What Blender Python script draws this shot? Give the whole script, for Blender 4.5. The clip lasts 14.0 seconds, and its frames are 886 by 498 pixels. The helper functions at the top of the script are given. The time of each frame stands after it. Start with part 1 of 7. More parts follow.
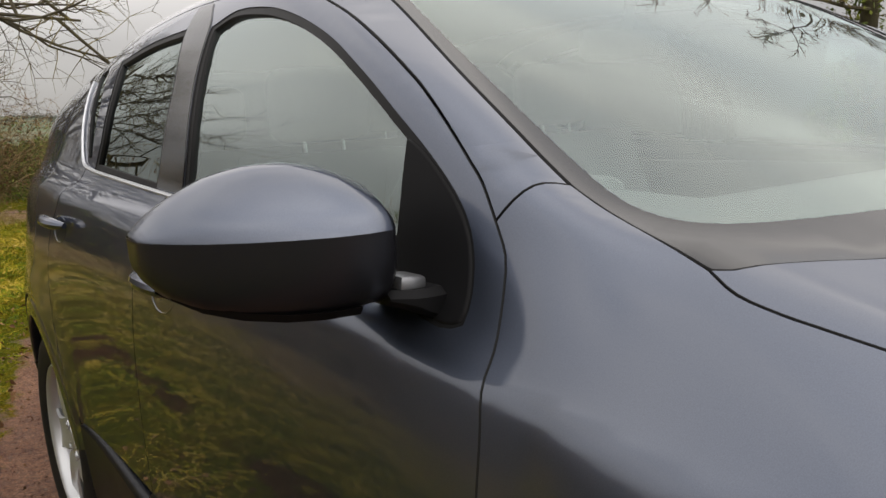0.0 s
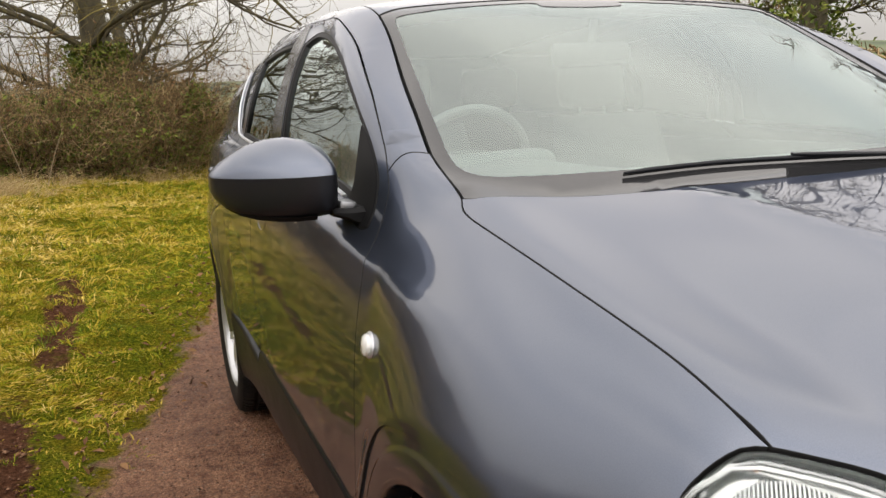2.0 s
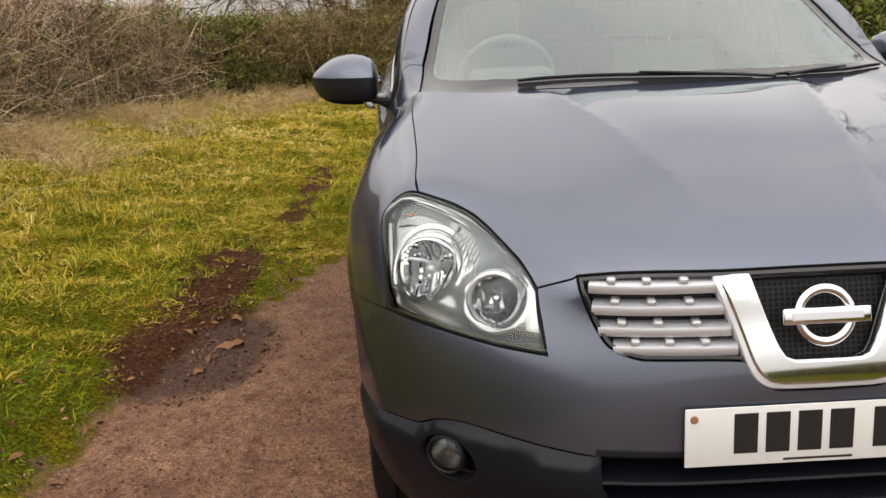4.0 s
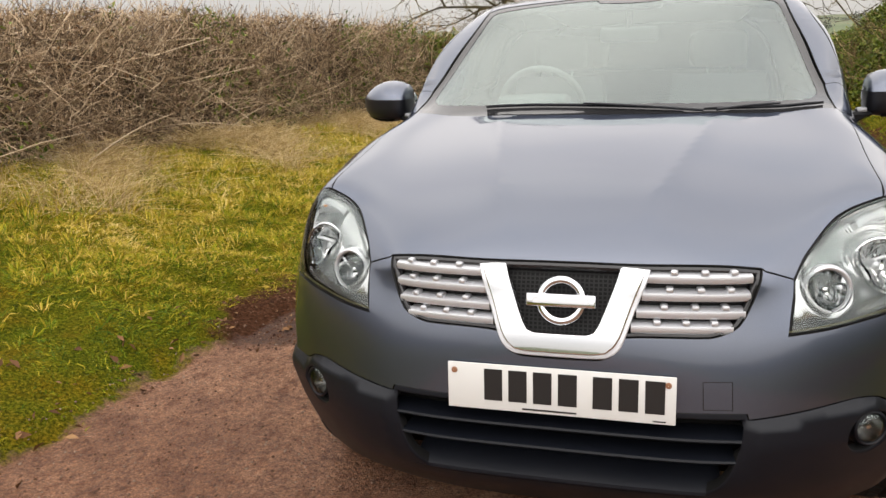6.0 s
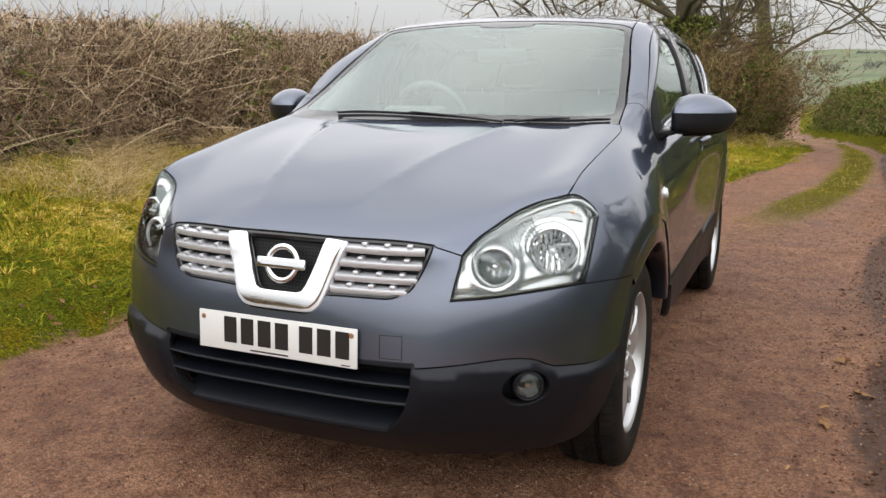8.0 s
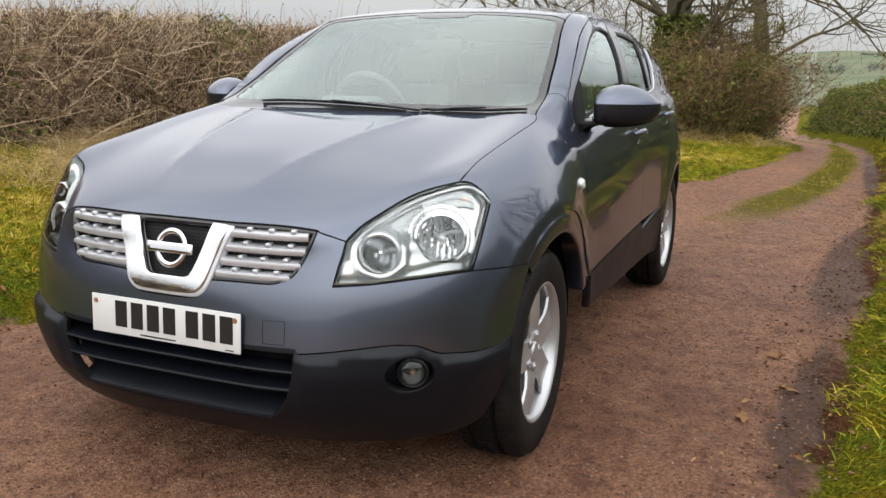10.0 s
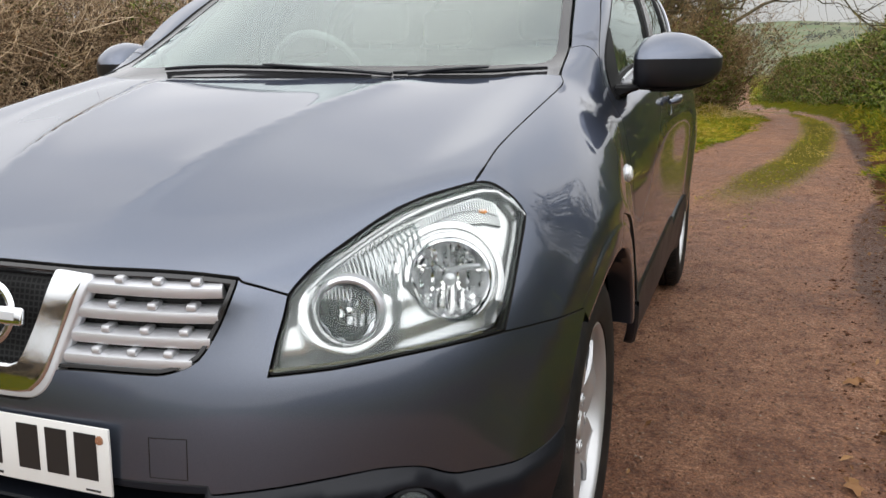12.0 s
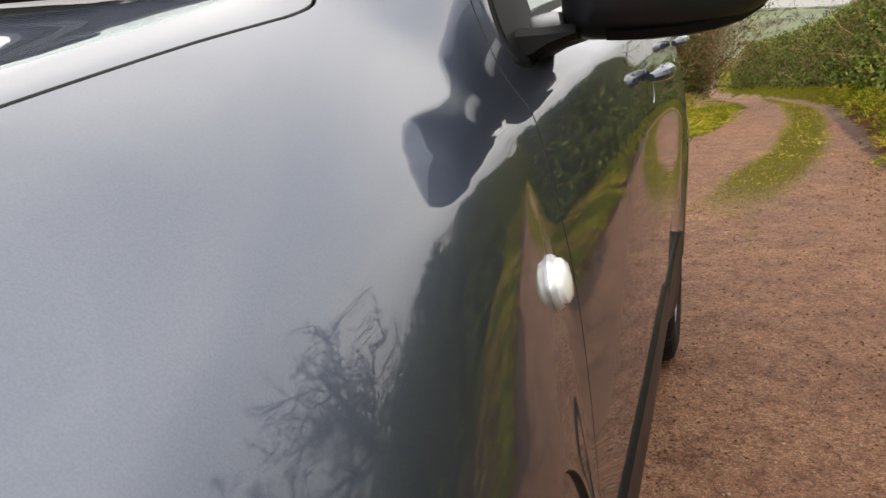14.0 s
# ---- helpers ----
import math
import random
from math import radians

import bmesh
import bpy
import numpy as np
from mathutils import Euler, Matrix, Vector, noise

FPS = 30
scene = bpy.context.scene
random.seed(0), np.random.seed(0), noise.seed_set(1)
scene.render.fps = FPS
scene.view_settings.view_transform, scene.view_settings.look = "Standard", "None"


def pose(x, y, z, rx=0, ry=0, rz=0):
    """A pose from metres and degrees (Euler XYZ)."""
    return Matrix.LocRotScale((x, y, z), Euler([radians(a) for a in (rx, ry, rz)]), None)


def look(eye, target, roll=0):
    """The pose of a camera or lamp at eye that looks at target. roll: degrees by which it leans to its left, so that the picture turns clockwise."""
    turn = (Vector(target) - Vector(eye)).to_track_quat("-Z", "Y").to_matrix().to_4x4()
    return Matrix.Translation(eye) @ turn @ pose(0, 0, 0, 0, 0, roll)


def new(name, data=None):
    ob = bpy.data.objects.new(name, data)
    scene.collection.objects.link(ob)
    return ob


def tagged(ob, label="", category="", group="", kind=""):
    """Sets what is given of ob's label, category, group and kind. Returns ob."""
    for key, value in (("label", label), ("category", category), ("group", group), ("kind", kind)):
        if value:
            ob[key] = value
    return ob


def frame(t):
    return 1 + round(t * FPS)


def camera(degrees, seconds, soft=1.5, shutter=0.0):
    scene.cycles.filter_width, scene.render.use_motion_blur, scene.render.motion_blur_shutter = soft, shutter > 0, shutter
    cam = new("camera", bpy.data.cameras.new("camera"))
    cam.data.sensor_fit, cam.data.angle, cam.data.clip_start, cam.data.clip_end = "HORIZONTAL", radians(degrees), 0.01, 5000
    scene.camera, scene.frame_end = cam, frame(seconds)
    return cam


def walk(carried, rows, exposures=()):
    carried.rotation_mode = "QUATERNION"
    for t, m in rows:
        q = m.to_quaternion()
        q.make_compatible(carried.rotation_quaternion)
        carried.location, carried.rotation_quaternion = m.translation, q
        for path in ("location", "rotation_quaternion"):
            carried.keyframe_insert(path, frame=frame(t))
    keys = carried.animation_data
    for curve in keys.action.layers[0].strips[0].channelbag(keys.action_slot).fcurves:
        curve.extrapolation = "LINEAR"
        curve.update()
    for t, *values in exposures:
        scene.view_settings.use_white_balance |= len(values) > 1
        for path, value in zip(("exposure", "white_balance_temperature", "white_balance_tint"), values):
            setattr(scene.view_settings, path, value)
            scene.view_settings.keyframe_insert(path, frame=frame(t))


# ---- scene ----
cam = camera(55.4, 14.0)
PATH = [
    (0, (-1.3, -0.052, 1.243), (-0.165, 1.566, 0.935), -3.4),
    (0.5, (-1.221, -0.079, 1.232), (-0.249, 1.642, 0.926), -3.6),
    (1, (-1.288, -0.308, 1.235), (-0.364, 1.429, 0.877), -3.2),
    (1.5, (-1.296, -0.592, 1.261), (-0.477, 1.197, 0.902), -2.9),
    (2, (-1.245, -0.9, 1.272), (-0.535, 0.935, 0.914), -3.0),
    (2.5, (-1.214, -1.246, 1.263), (-0.588, 0.603, 0.827), -2.6),
    (3, (-1.039, -1.5, 1.245), (-0.572, 0.389, 0.786), -1.8),
    (3.5, (-0.866, -1.813, 1.266), (-0.623, 0.111, 0.779), -2.4),
    (3.7, (-0.803, -1.937, 1.266), (-0.646, -0.008, 0.762), -2.5),
    (5.8, (0.164, -2.545, 1.316), (-0.366, -0.67, 0.864), -2.2),
    (6, (0.285, -2.537, 1.303), (-0.284, -0.673, 0.855), -1.9),
    (6.5, (0.551, -2.596, 1.286), (-0.036, -0.738, 0.835), -1.0),
    (7, (0.758, -2.7, 1.279), (0.155, -0.848, 0.825), -1.2),
    (7.5, (0.972, -2.713, 1.272), (0.312, -0.875, 0.844), -1.0),
    (8, (1.316, -2.641, 1.262), (0.548, -0.838, 0.863), 0.3),
    (8.5, (1.52, -2.583, 1.281), (0.715, -0.792, 0.9), 0.9),
    (9, (1.629, -2.556, 1.264), (0.805, -0.775, 0.882), 1.2),
    (9.2, (1.66, -2.546, 1.258), (0.842, -0.761, 0.875), 1.2),
    (11.3, (1.309, -2.195, 1.184), (0.618, -0.37, 0.747), -0.6),
    (11.5, (1.25, -2.075, 1.177), (0.57, -0.245, 0.742), -0.8),
    (12, (1.148, -1.685, 1.15), (0.482, 0.147, 0.703), -0.7),
    (12.5, (1.07, -1.3, 1.114), (0.42, 0.536, 0.659), -2.1),
    (13, (1.051, -0.903, 1.09), (0.38, 0.925, 0.633), -3.9),
    (13.4, (1.021, -0.627, 1.072), (0.351, 1.203, 0.624), -4.2),
    (13.5, (1.022, -0.567, 1.062), (0.354, 1.263, 0.611), -4.1),
    (14, (0.992, -0.207, 1.039), (0.375, 1.646, 0.606), -4.2),
]
walk(cam, [(t, look(eye, target, roll)) for t, eye, target, roll in PATH], [(0, -0.46, 6850, 12), (1, -0.02, 6900, 13), (2, 0.0, 7000, 12), (3.5, -0.16, 7000, 12), (6, 0.08, 6900, 12), (9, 0.0, 6500, 10), (12, -0.08, 6500, 10), (13, -0.25, 6500, 10), (13.5, -0.26, 6700, 10), (14, 0.2, 7000, 10)])

# ---------------------------------------------------------------- world and light
world = bpy.data.worlds.new("sky")
scene.world = world
world.use_nodes = True


def link(tree, a, b):
    tree.links.new(a, b)


def node(tree, kind, **values):
    n = tree.nodes.new(kind)
    for key, value in values.items():
        n.inputs[key.replace("_", " ")].default_value = value
    return n


def ramp(tree, stops, fac=None):
    n = tree.nodes.new("ShaderNodeValToRGB")
    r = n.color_ramp
    while len(r.elements) < len(stops):
        r.elements.new(0.5)
    for el, (at, col) in zip(r.elements, stops):
        el.position = at
        el.color = (*col, 1) if len(col) == 3 else col
    if fac is not None:
        tree.links.new(fac, n.inputs["Fac"])
    return n


def make_sky():
    t = world.node_tree
    bg = t.nodes["Background"]
    sky = t.nodes.new("ShaderNodeTexSky")
    sky.sky_type, sky.sun_disc = "NISHITA", False
    sky.sun_elevation, sky.sun_rotation = radians(45), radians(170)
    co = t.nodes.new("ShaderNodeTexCoord")
    mp = t.nodes.new("ShaderNodeMapping")
    mp.inputs["Scale"].default_value = (1.0, 1.0, 3.2)
    link(t, co.outputs["Generated"], mp.inputs["Vector"])
    n1 = node(t, "ShaderNodeTexNoise", Scale=1.5, Detail=3.0, Roughness=0.45)
    link(t, mp.outputs[0], n1.inputs["Vector"])
    clouds = ramp(t, [(0.34, (0.68, 0.70, 0.74)), (0.5, (0.80, 0.80, 0.815)), (0.66, (0.95, 0.945, 0.94))], n1.outputs["Fac"])
    # an overcast sky is about three times as bright overhead as at the horizon
    sep = t.nodes.new("ShaderNodeSeparateXYZ")
    link(t, co.outputs["Generated"], sep.inputs[0])
    rise = ramp(t, [(0.0, (0.22,) * 3), (0.10, (0.31,) * 3), (0.24, (0.70,) * 3), (0.6, (0.92,) * 3)], sep.outputs["Z"])
    gain = t.nodes.new("ShaderNodeMath")
    gain.operation = "MULTIPLY"
    gain.inputs[1].default_value = 2.7
    link(t, rise.outputs[0], gain.inputs[0])
    # the cloud is brighter round the hidden sun
    dot = t.nodes.new("ShaderNodeVectorMath")
    dot.operation = "DOT_PRODUCT"
    dot.inputs[1].default_value = Vector((1, -6, 6)).normalized()
    link(t, co.outputs["Generated"], dot.inputs[0])
    glow = t.nodes.new("ShaderNodeMapRange")
    glow.interpolation_type = "SMOOTHSTEP"
    glow.inputs["From Min"].default_value, glow.inputs["From Max"].default_value = 0.1, 1.0
    glow.inputs["To Min"].default_value, glow.inputs["To Max"].default_value = 0.90, 1.38
    link(t, dot.outputs["Value"], glow.inputs["Value"])
    both = t.nodes.new("ShaderNodeMath")
    both.operation = "MULTIPLY"
    link(t, gain.outputs[0], both.inputs[0])
    link(t, glow.outputs[0], both.inputs[1])
    gain = both
    grad = t.nodes.new("ShaderNodeVectorMath")
    grad.operation = "SCALE"
    link(t, clouds.outputs[0], grad.inputs[0])
    link(t, gain.outputs[0], grad.inputs["Scale"])
    scl = t.nodes.new("ShaderNodeVectorMath")
    scl.operation = "SCALE"
    scl.inputs["Scale"].default_value = 0.07
    link(t, sky.outputs[0], scl.inputs[0])
    mix = t.nodes.new("ShaderNodeMix")
    mix.data_type = "RGBA"
    mix.inputs[0].default_value = 0.88
    link(t, scl.outputs[0], mix.inputs[6])
    link(t, grad.outputs[0], mix.inputs[7])
    link(t, mix.outputs[2], bg.inputs["Color"])
    bg.inputs["Strength"].default_value = 1.2


make_sky()
sun = new("sun", bpy.data.lights.new("sun", "SUN"))
sun.data.energy, sun.data.angle, sun.data.color = 0.6, radians(150), (1.0, 0.97, 0.92)
sun.matrix_world = look((1, -6, 6), (0, 0, 0))

# ---------------------------------------------------------------- the car's outer skin
# Rings of the lower body from the front centre round the corner to the rear centre, bottom to top (half car).
RING = {
    0: [(0, -.62, .20), (0, -.735, .33), (0, -.738, .47), (0, -.735, .57), (0, -.725, .65), (0, -.705, .72), (0, -.69, .78), (0, -.668, .832)],
    1: [(.22, -.615, .20), (.22, -.73, .33), (.22, -.733, .47), (.22, -.73, .57), (.22, -.718, .65), (.22, -.70, .72), (.22, -.685, .775), (.22, -.663, .831)],
    2: [(.43, -.58, .205), (.45, -.70, .33), (.46, -.705, .48), (.47, -.69, .58), (.485, -.668, .66), (.49, -.645, .72), (.475, -.63, .78), (.45, -.622, .822)],
    3: [(.62, -.50, .21), (.65, -.57, .34), (.66, -.575, .49), (.665, -.565, .60), (.66, -.545, .69), (.65, -.51, .77), (.63, -.455, .84), (.60, -.395, .898)],
    4: [(.74, -.38, .22), (.785, -.42, .35), (.80, -.425, .49), (.80, -.425, .60), (.797, -.415, .71), (.797, -.375, .79), (.785, -.335, .875), (.725, -.345, .95)],
    5: [(.82, -.2, .24), (.86, -.22, .36), (.868, -.21, .49), (.868, -.2, .60), (.866, -.195, .70), (.85, -.195, .80), (.80, -.2, .91), (.717, -.196, .988)],
    6: [(.83, 0, .24), (.875, 0, .36), (.885, 0, .5), (.888, 0, .62), (.888, 0, .74), (.878, 0, .85), (.825, -.01, .96), (.718, -.02, 1.018)],
    7: [(.83, .22, .24), (.875, .22, .36), (.885, .22, .5), (.888, .22, .63), (.886, .22, .77), (.869, .225, .885), (.815, .22, .99), (.726, .2, 1.062)],
    8: [(.83, .45, .24), (.87, .45, .36), (.878, .45, .5), (.878, .45, .64), (.874, .45, .80), (.852, .452, .915), (.806, .45, 1.01), (.70, .415, 1.105)],
    9: [(.83, .58, .24), (.87, .58, .36), (.878, .56, .5), (.879, .56, .66), (.868, .555, .85), (.823, .568, .977), (.795, .575, 1.03), (.765, .612, 1.125)],
    10: [(.83, 1, .24), (.872, 1, .36), (.885, 1, .5), (.888, 1, .65), (.885, 1, .87), (.85, 1, 1.03), (.808, 1, 1.065), (.79, 1, 1.11)],
    11: [(.83, 1.6, .24), (.872, 1.6, .36), (.885, 1.6, .5), (.89, 1.6, .66), (.89, 1.6, .89), (.862, 1.6, 1.07), (.82, 1.6, 1.105), (.80, 1.6, 1.15)],
    12: [(.83, 2.2, .24), (.872, 2.2, .36), (.885, 2.2, .5), (.89, 2.2, .66), (.89, 2.2, .90), (.865, 2.2, 1.10), (.82, 2.2, 1.14), (.80, 2.2, 1.19)],
    13: [(.83, 2.65, .24), (.872, 2.65, .36), (.885, 2.65, .5), (.89, 2.65, .66), (.885, 2.65, .90), (.855, 2.65, 1.11), (.81, 2.65, 1.15), (.78, 2.65, 1.20)],
    14: [(.72, 3.15, .28), (.76, 3.2, .38), (.79, 3.22, .5), (.80, 3.22, .66), (.79, 3.2, .90), (.77, 3.16, 1.08), (.75, 3.12, 1.14), (.72, 3.1, 1.20)],
}
for i, (f, dy) in enumerate(((.8, .11), (.55, .17), (.28, .2), (0, .21))):
    RING[15 + i] = [(x * f, y + dy, z) for x, y, z in RING[14]]
# The bonnet inside its edge, in rows from the nose to the screen.
BONNET = [
    [(0, -.56, .900), (.22, -.553, .898), (.44, -.50, .898), (.60, -.315, .950)],
    [(0, -.33, .988), (.22, -.32, .986), (.46, -.25, .978), (.61, -.12, .997)],
    [(0, -.03, 1.056), (.22, -.02, 1.055), (.46, .03, 1.045), (.61, .12, 1.048)],
    [(0, .27, 1.100), (.22, .28, 1.100), (.45, .31, 1.098), (.60, .35, 1.100)],
]
# The upper house above the belt line: screen edge, door front, then backwards; and the screen from its middle out.
HOUSE = {
    8: [(.688, .56, 1.150), (.655, .78, 1.275), (.61, 1.01, 1.41), (.575, 1.16, 1.485)],
    9: [(.752, .665, 1.19), (.733, .85, 1.32), (.685, 1.12, 1.43), (.63, 1.30, 1.50)],
    10: [(.775, 1.05, 1.20), (.742, 1.15, 1.32), (.69, 1.3, 1.42), (.62, 1.5, 1.51)],
    11: [(.785, 1.62, 1.24), (.75, 1.65, 1.34), (.69, 1.7, 1.45), (.60, 1.75, 1.53)],
    12: [(.780, 2.2, 1.27), (.74, 2.2, 1.36), (.675, 2.2, 1.45), (.59, 2.2, 1.525)],
    13: [(.755, 2.63, 1.28), (.71, 2.6, 1.36), (.645, 2.58, 1.43), (.56, 2.55, 1.50)],
    14: [(.70, 3.07, 1.28), (.66, 3.03, 1.35), (.60, 2.98, 1.41), (.52, 2.92, 1.465)],
}
for i, (f, dy) in enumerate(((.8, .08), (.55, .12), (.28, .14), (0, .15))):
    HOUSE[15 + i] = [(x * f, y + dy, z) for x, y, z in HOUSE[14]]
SCREEN = [
    [(0, .46, 1.187), (.22, .465, 1.185), (.44, .485, 1.178), (.60, .52, 1.163)],
    [(0, .745, 1.316), (.21, .747, 1.314), (.42, .755, 1.304), (.575, .768, 1.288)],
    [(0, 1.02, 1.436), (.20, 1.02, 1.434), (.39, 1.018, 1.427), (.53, 1.014, 1.416)],
    [(0, 1.235, 1.520), (.19, 1.23, 1.517), (.37, 1.205, 1.507), (.50, 1.18, 1.496)],
]
ROOF = [
    [(0, 1.42, 1.553), (.20, 1.41, 1.55), (.38, 1.38, 1.54), (.53, 1.34, 1.522)],
    [(0, 1.58, 1.568), (.20, 1.57, 1.565), (.38, 1.55, 1.556), (.53, 1.52, 1.536)],
    [(0, 1.8, 1.578), (.20, 1.79, 1.575), (.38, 1.78, 1.567), (.51, 1.76, 1.55)],
    [(0, 2.2, 1.575), (.20, 2.2, 1.572), (.38, 2.2, 1.563), (.50, 2.2, 1.546)],
    [(0, 2.6, 1.553), (.20, 2.59, 1.55), (.37, 2.57, 1.54), (.48, 2.56, 1.522)],
]


def cage():
    """The half car's control net: points, quads and the sharp edges of the door crease."""
    pts, quads, find = [], [], {}

    def v(key, p):
        find[key] = len(pts)
        pts.append(p)

    for i, col in RING.items():
        for k, p in enumerate(col):
            v(("s", i, k), p)
    for i, col in HOUSE.items():
        for k, p in enumerate(col):
            v(("s", i, 8 + k), p)
    for b, row in enumerate(BONNET):
        for a, p in enumerate(row):
            v(("b", a, b + 1), p)
    for r, row in enumerate(SCREEN):
        for a, p in enumerate(row):
            v(("w", a, r + 1), p)
    for s, row in enumerate(ROOF):
        for a, p in enumerate(row):
            v(("r", a, s + 1), p)

    def B(a, b):
        return find[("s", a, 7)] if b == 0 else find[("s", 4 + b, 7)] if a == 4 else find[("b", a, b)]

    def W(a, r):
        return B(a, 4) if r == 0 else find[("s", 8, 7 + r)] if a == 4 else find[("w", a, r)]

    def R(a, s):
        return W(a, 4) if s == 0 else find[("s", 8 + s, 11)] if a == 4 else find[("s", 18 - a, 11)] if s == 6 else find[("r", a, s)]

    S = lambda i, k: find[("s", i, k)]
    for i in range(18):
        for k in range(7 if i < 8 else 11):
            quads.append((S(i, k), S(i + 1, k), S(i + 1, k + 1), S(i, k + 1)))
    for b in range(4):
        for a in range(4):
            quads.append((B(a, b), B(a + 1, b), B(a + 1, b + 1), B(a, b + 1)))
            quads.append((W(a, b), W(a + 1, b), W(a + 1, b + 1), W(a, b + 1)))
    for s in range(6):
        for a in range(4):
            quads.append((R(a, s), R(a + 1, s), R(a + 1, s + 1), R(a, s + 1)))
    sharp = {tuple(sorted((S(i, 5), S(i + 1, 5)))) for i in range(9, 13)}
    sharp |= {tuple(sorted((B(a, 4), B(a + 1, 4)))) for a in range(3)}
    half = np.array(pts, float)
    mid = {n: n for n, p in enumerate(pts) if p[0] == 0}
    other = {}
    extra = []
    for n, p in enumerate(pts):
        if n in mid:
            other[n] = n
        else:
            other[n] = len(pts) + len(extra)
            extra.append((-p[0], p[1], p[2]))
    quads += [tuple(other[n] for n in reversed(q)) for q in quads]
    sharp |= {tuple(sorted((other[a], other[b]))) for a, b in sharp}
    return np.vstack([half, np.array(extra)]), quads, sharp


def subdivide(pts, quads, sharp):
    """One round of Catmull-Clark with sharp edges."""
    quads = np.array(quads)
    nv, nf = len(pts), len(quads)
    fp = pts[quads].mean(1)
    ends = np.sort(np.stack([quads, np.roll(quads, -1, 1)], -1).reshape(-1, 2), 1)
    edges, where = np.unique(ends, axis=0, return_inverse=True)
    where = where.reshape(nf, 4)
    ne = len(edges)
    count = np.bincount(where.ravel(), minlength=ne)
    fsum = np.zeros((ne, 3))
    np.add.at(fsum, where.ravel(), np.repeat(fp, 4, 0))
    mid = pts[edges].mean(1)
    hard = count == 1
    for n, e in enumerate(map(tuple, edges)):
        if e in sharp:
            hard[n] = True
    ep = np.where(hard[:, None], mid, (mid * 2 + fsum) / (2 + count)[:, None])
    val = np.bincount(edges.ravel(), minlength=nv)
    fcount = np.bincount(quads.ravel(), minlength=nv)
    favg = np.zeros((nv, 3))
    np.add.at(favg, quads.ravel(), np.repeat(fp, 4, 0))
    favg /= fcount[:, None]
    ravg = np.zeros((nv, 3))
    np.add.at(ravg, edges.ravel(), np.repeat(mid, 2, 0))
    ravg /= val[:, None]
    n = val[:, None]
    smooth = (favg + 2 * ravg + (n - 3) * pts) / n
    hn = np.zeros(nv)
    hs = np.zeros((nv, 3))
    he = edges[hard]
    np.add.at(hn, he.ravel(), 1)
    np.add.at(hs, he.ravel(), np.repeat(mid[hard], 2, 0))
    line = (hs / np.maximum(hn, 1)[:, None] + pts) / 2
    vp = np.where((hn == 2)[:, None], line, np.where((hn > 2)[:, None], pts, smooth))
    corner = (fcount == 1)
    vp[corner] = pts[corner]
    out = np.vstack([vp, ep, fp])
    e0 = nv + where
    fidx = nv + ne + np.arange(nf)
    new_quads = []
    for c in range(4):
        new_quads.append(np.stack([quads[:, c], e0[:, c], fidx, e0[:, c - 1]], 1))
    new_sharp = set()
    for k in np.nonzero(hard)[0]:
        a, b = edges[k]
        if (a, b) in sharp:
            new_sharp |= {tuple(sorted((int(a), int(nv + k)))), tuple(sorted((int(b), int(nv + k))))}
    return out, np.concatenate(new_quads), new_sharp


def skin():
    """The smooth skin that passes through the net's points."""
    aim, quads, sharp = cage()
    net = aim.copy()
    for _ in range(5):
        p, q, s = subdivide(net, quads, sharp)
        p, q, s = subdivide(p, q, s)
        net = net + 0.7 * (aim - p[: len(aim)])
    p, q, s = net, quads, sharp
    for n in range(4):
        p, q, s = subdivide(p, q, s if n < 3 else set())
        if n == 1:
            p = fair(p, q, s)
    return p, q


def fair(p, quads, sharp, rounds=300, hold=.0017, reach=.012):
    """Presses short waves out of the sheet metal, moving it along its normals only."""
    ends = np.unique(np.sort(np.stack([quads, np.roll(quads, -1, 1)], -1).reshape(-1, 2), 1), axis=0)
    val = np.bincount(ends.ravel(), minlength=len(p))[:, None]
    full = np.bincount(quads.ravel(), minlength=len(p))

    def smooth(v):
        out = np.zeros_like(v)
        np.add.at(out, ends[:, 0], v[ends[:, 1]])
        np.add.at(out, ends[:, 1], v[ends[:, 0]])
        return out / val - v

    x, y, z = np.abs(p[:, 0]), p[:, 1], p[:, 2]
    free = np.clip((1.13 - z) / .06, 0, 1) * np.clip((z - .30) / .1, 0, 1)
    free[full < 3] = 0
    for a, b in sharp:
        free[[a, b]] = .0
    free = free + .5 * smooth(free[:, None])[:, 0]
    # the bonnet keeps its fall towards the screen, and its lip over the grille
    free *= np.where((z > 1.0) & (x < .71) & (y < .6), np.clip((.14 - y) / .2, 0, 1), 1)
    lip = np.exp(-((z - .83) / .05) ** 2) * (x < .5) * (y < -.5)
    free = (free * (1 - lip))[:, None]
    tri = np.concatenate([quads[:, [0, 1, 2]], quads[:, [0, 2, 3]]])
    n = np.cross(p[tri[:, 1]] - p[tri[:, 0]], p[tri[:, 2]] - p[tri[:, 0]])
    nrm = np.zeros_like(p)
    for c in range(3):
        np.add.at(nrm, tri[:, c], n)
    nrm /= np.maximum(np.linalg.norm(nrm, axis=1), 1e-12)[:, None]
    q = p.copy()
    for _ in range(rounds):
        step = -.22 * smooth(smooth(q)) * free + hold * (p - q)
        q = q + nrm * (step * nrm).sum(1, keepdims=True)
    d = ((q - p) * nrm).sum(1, keepdims=True)
    return p + nrm * reach * np.tanh(d / reach)


SKIN, SKIN_QUADS = skin()

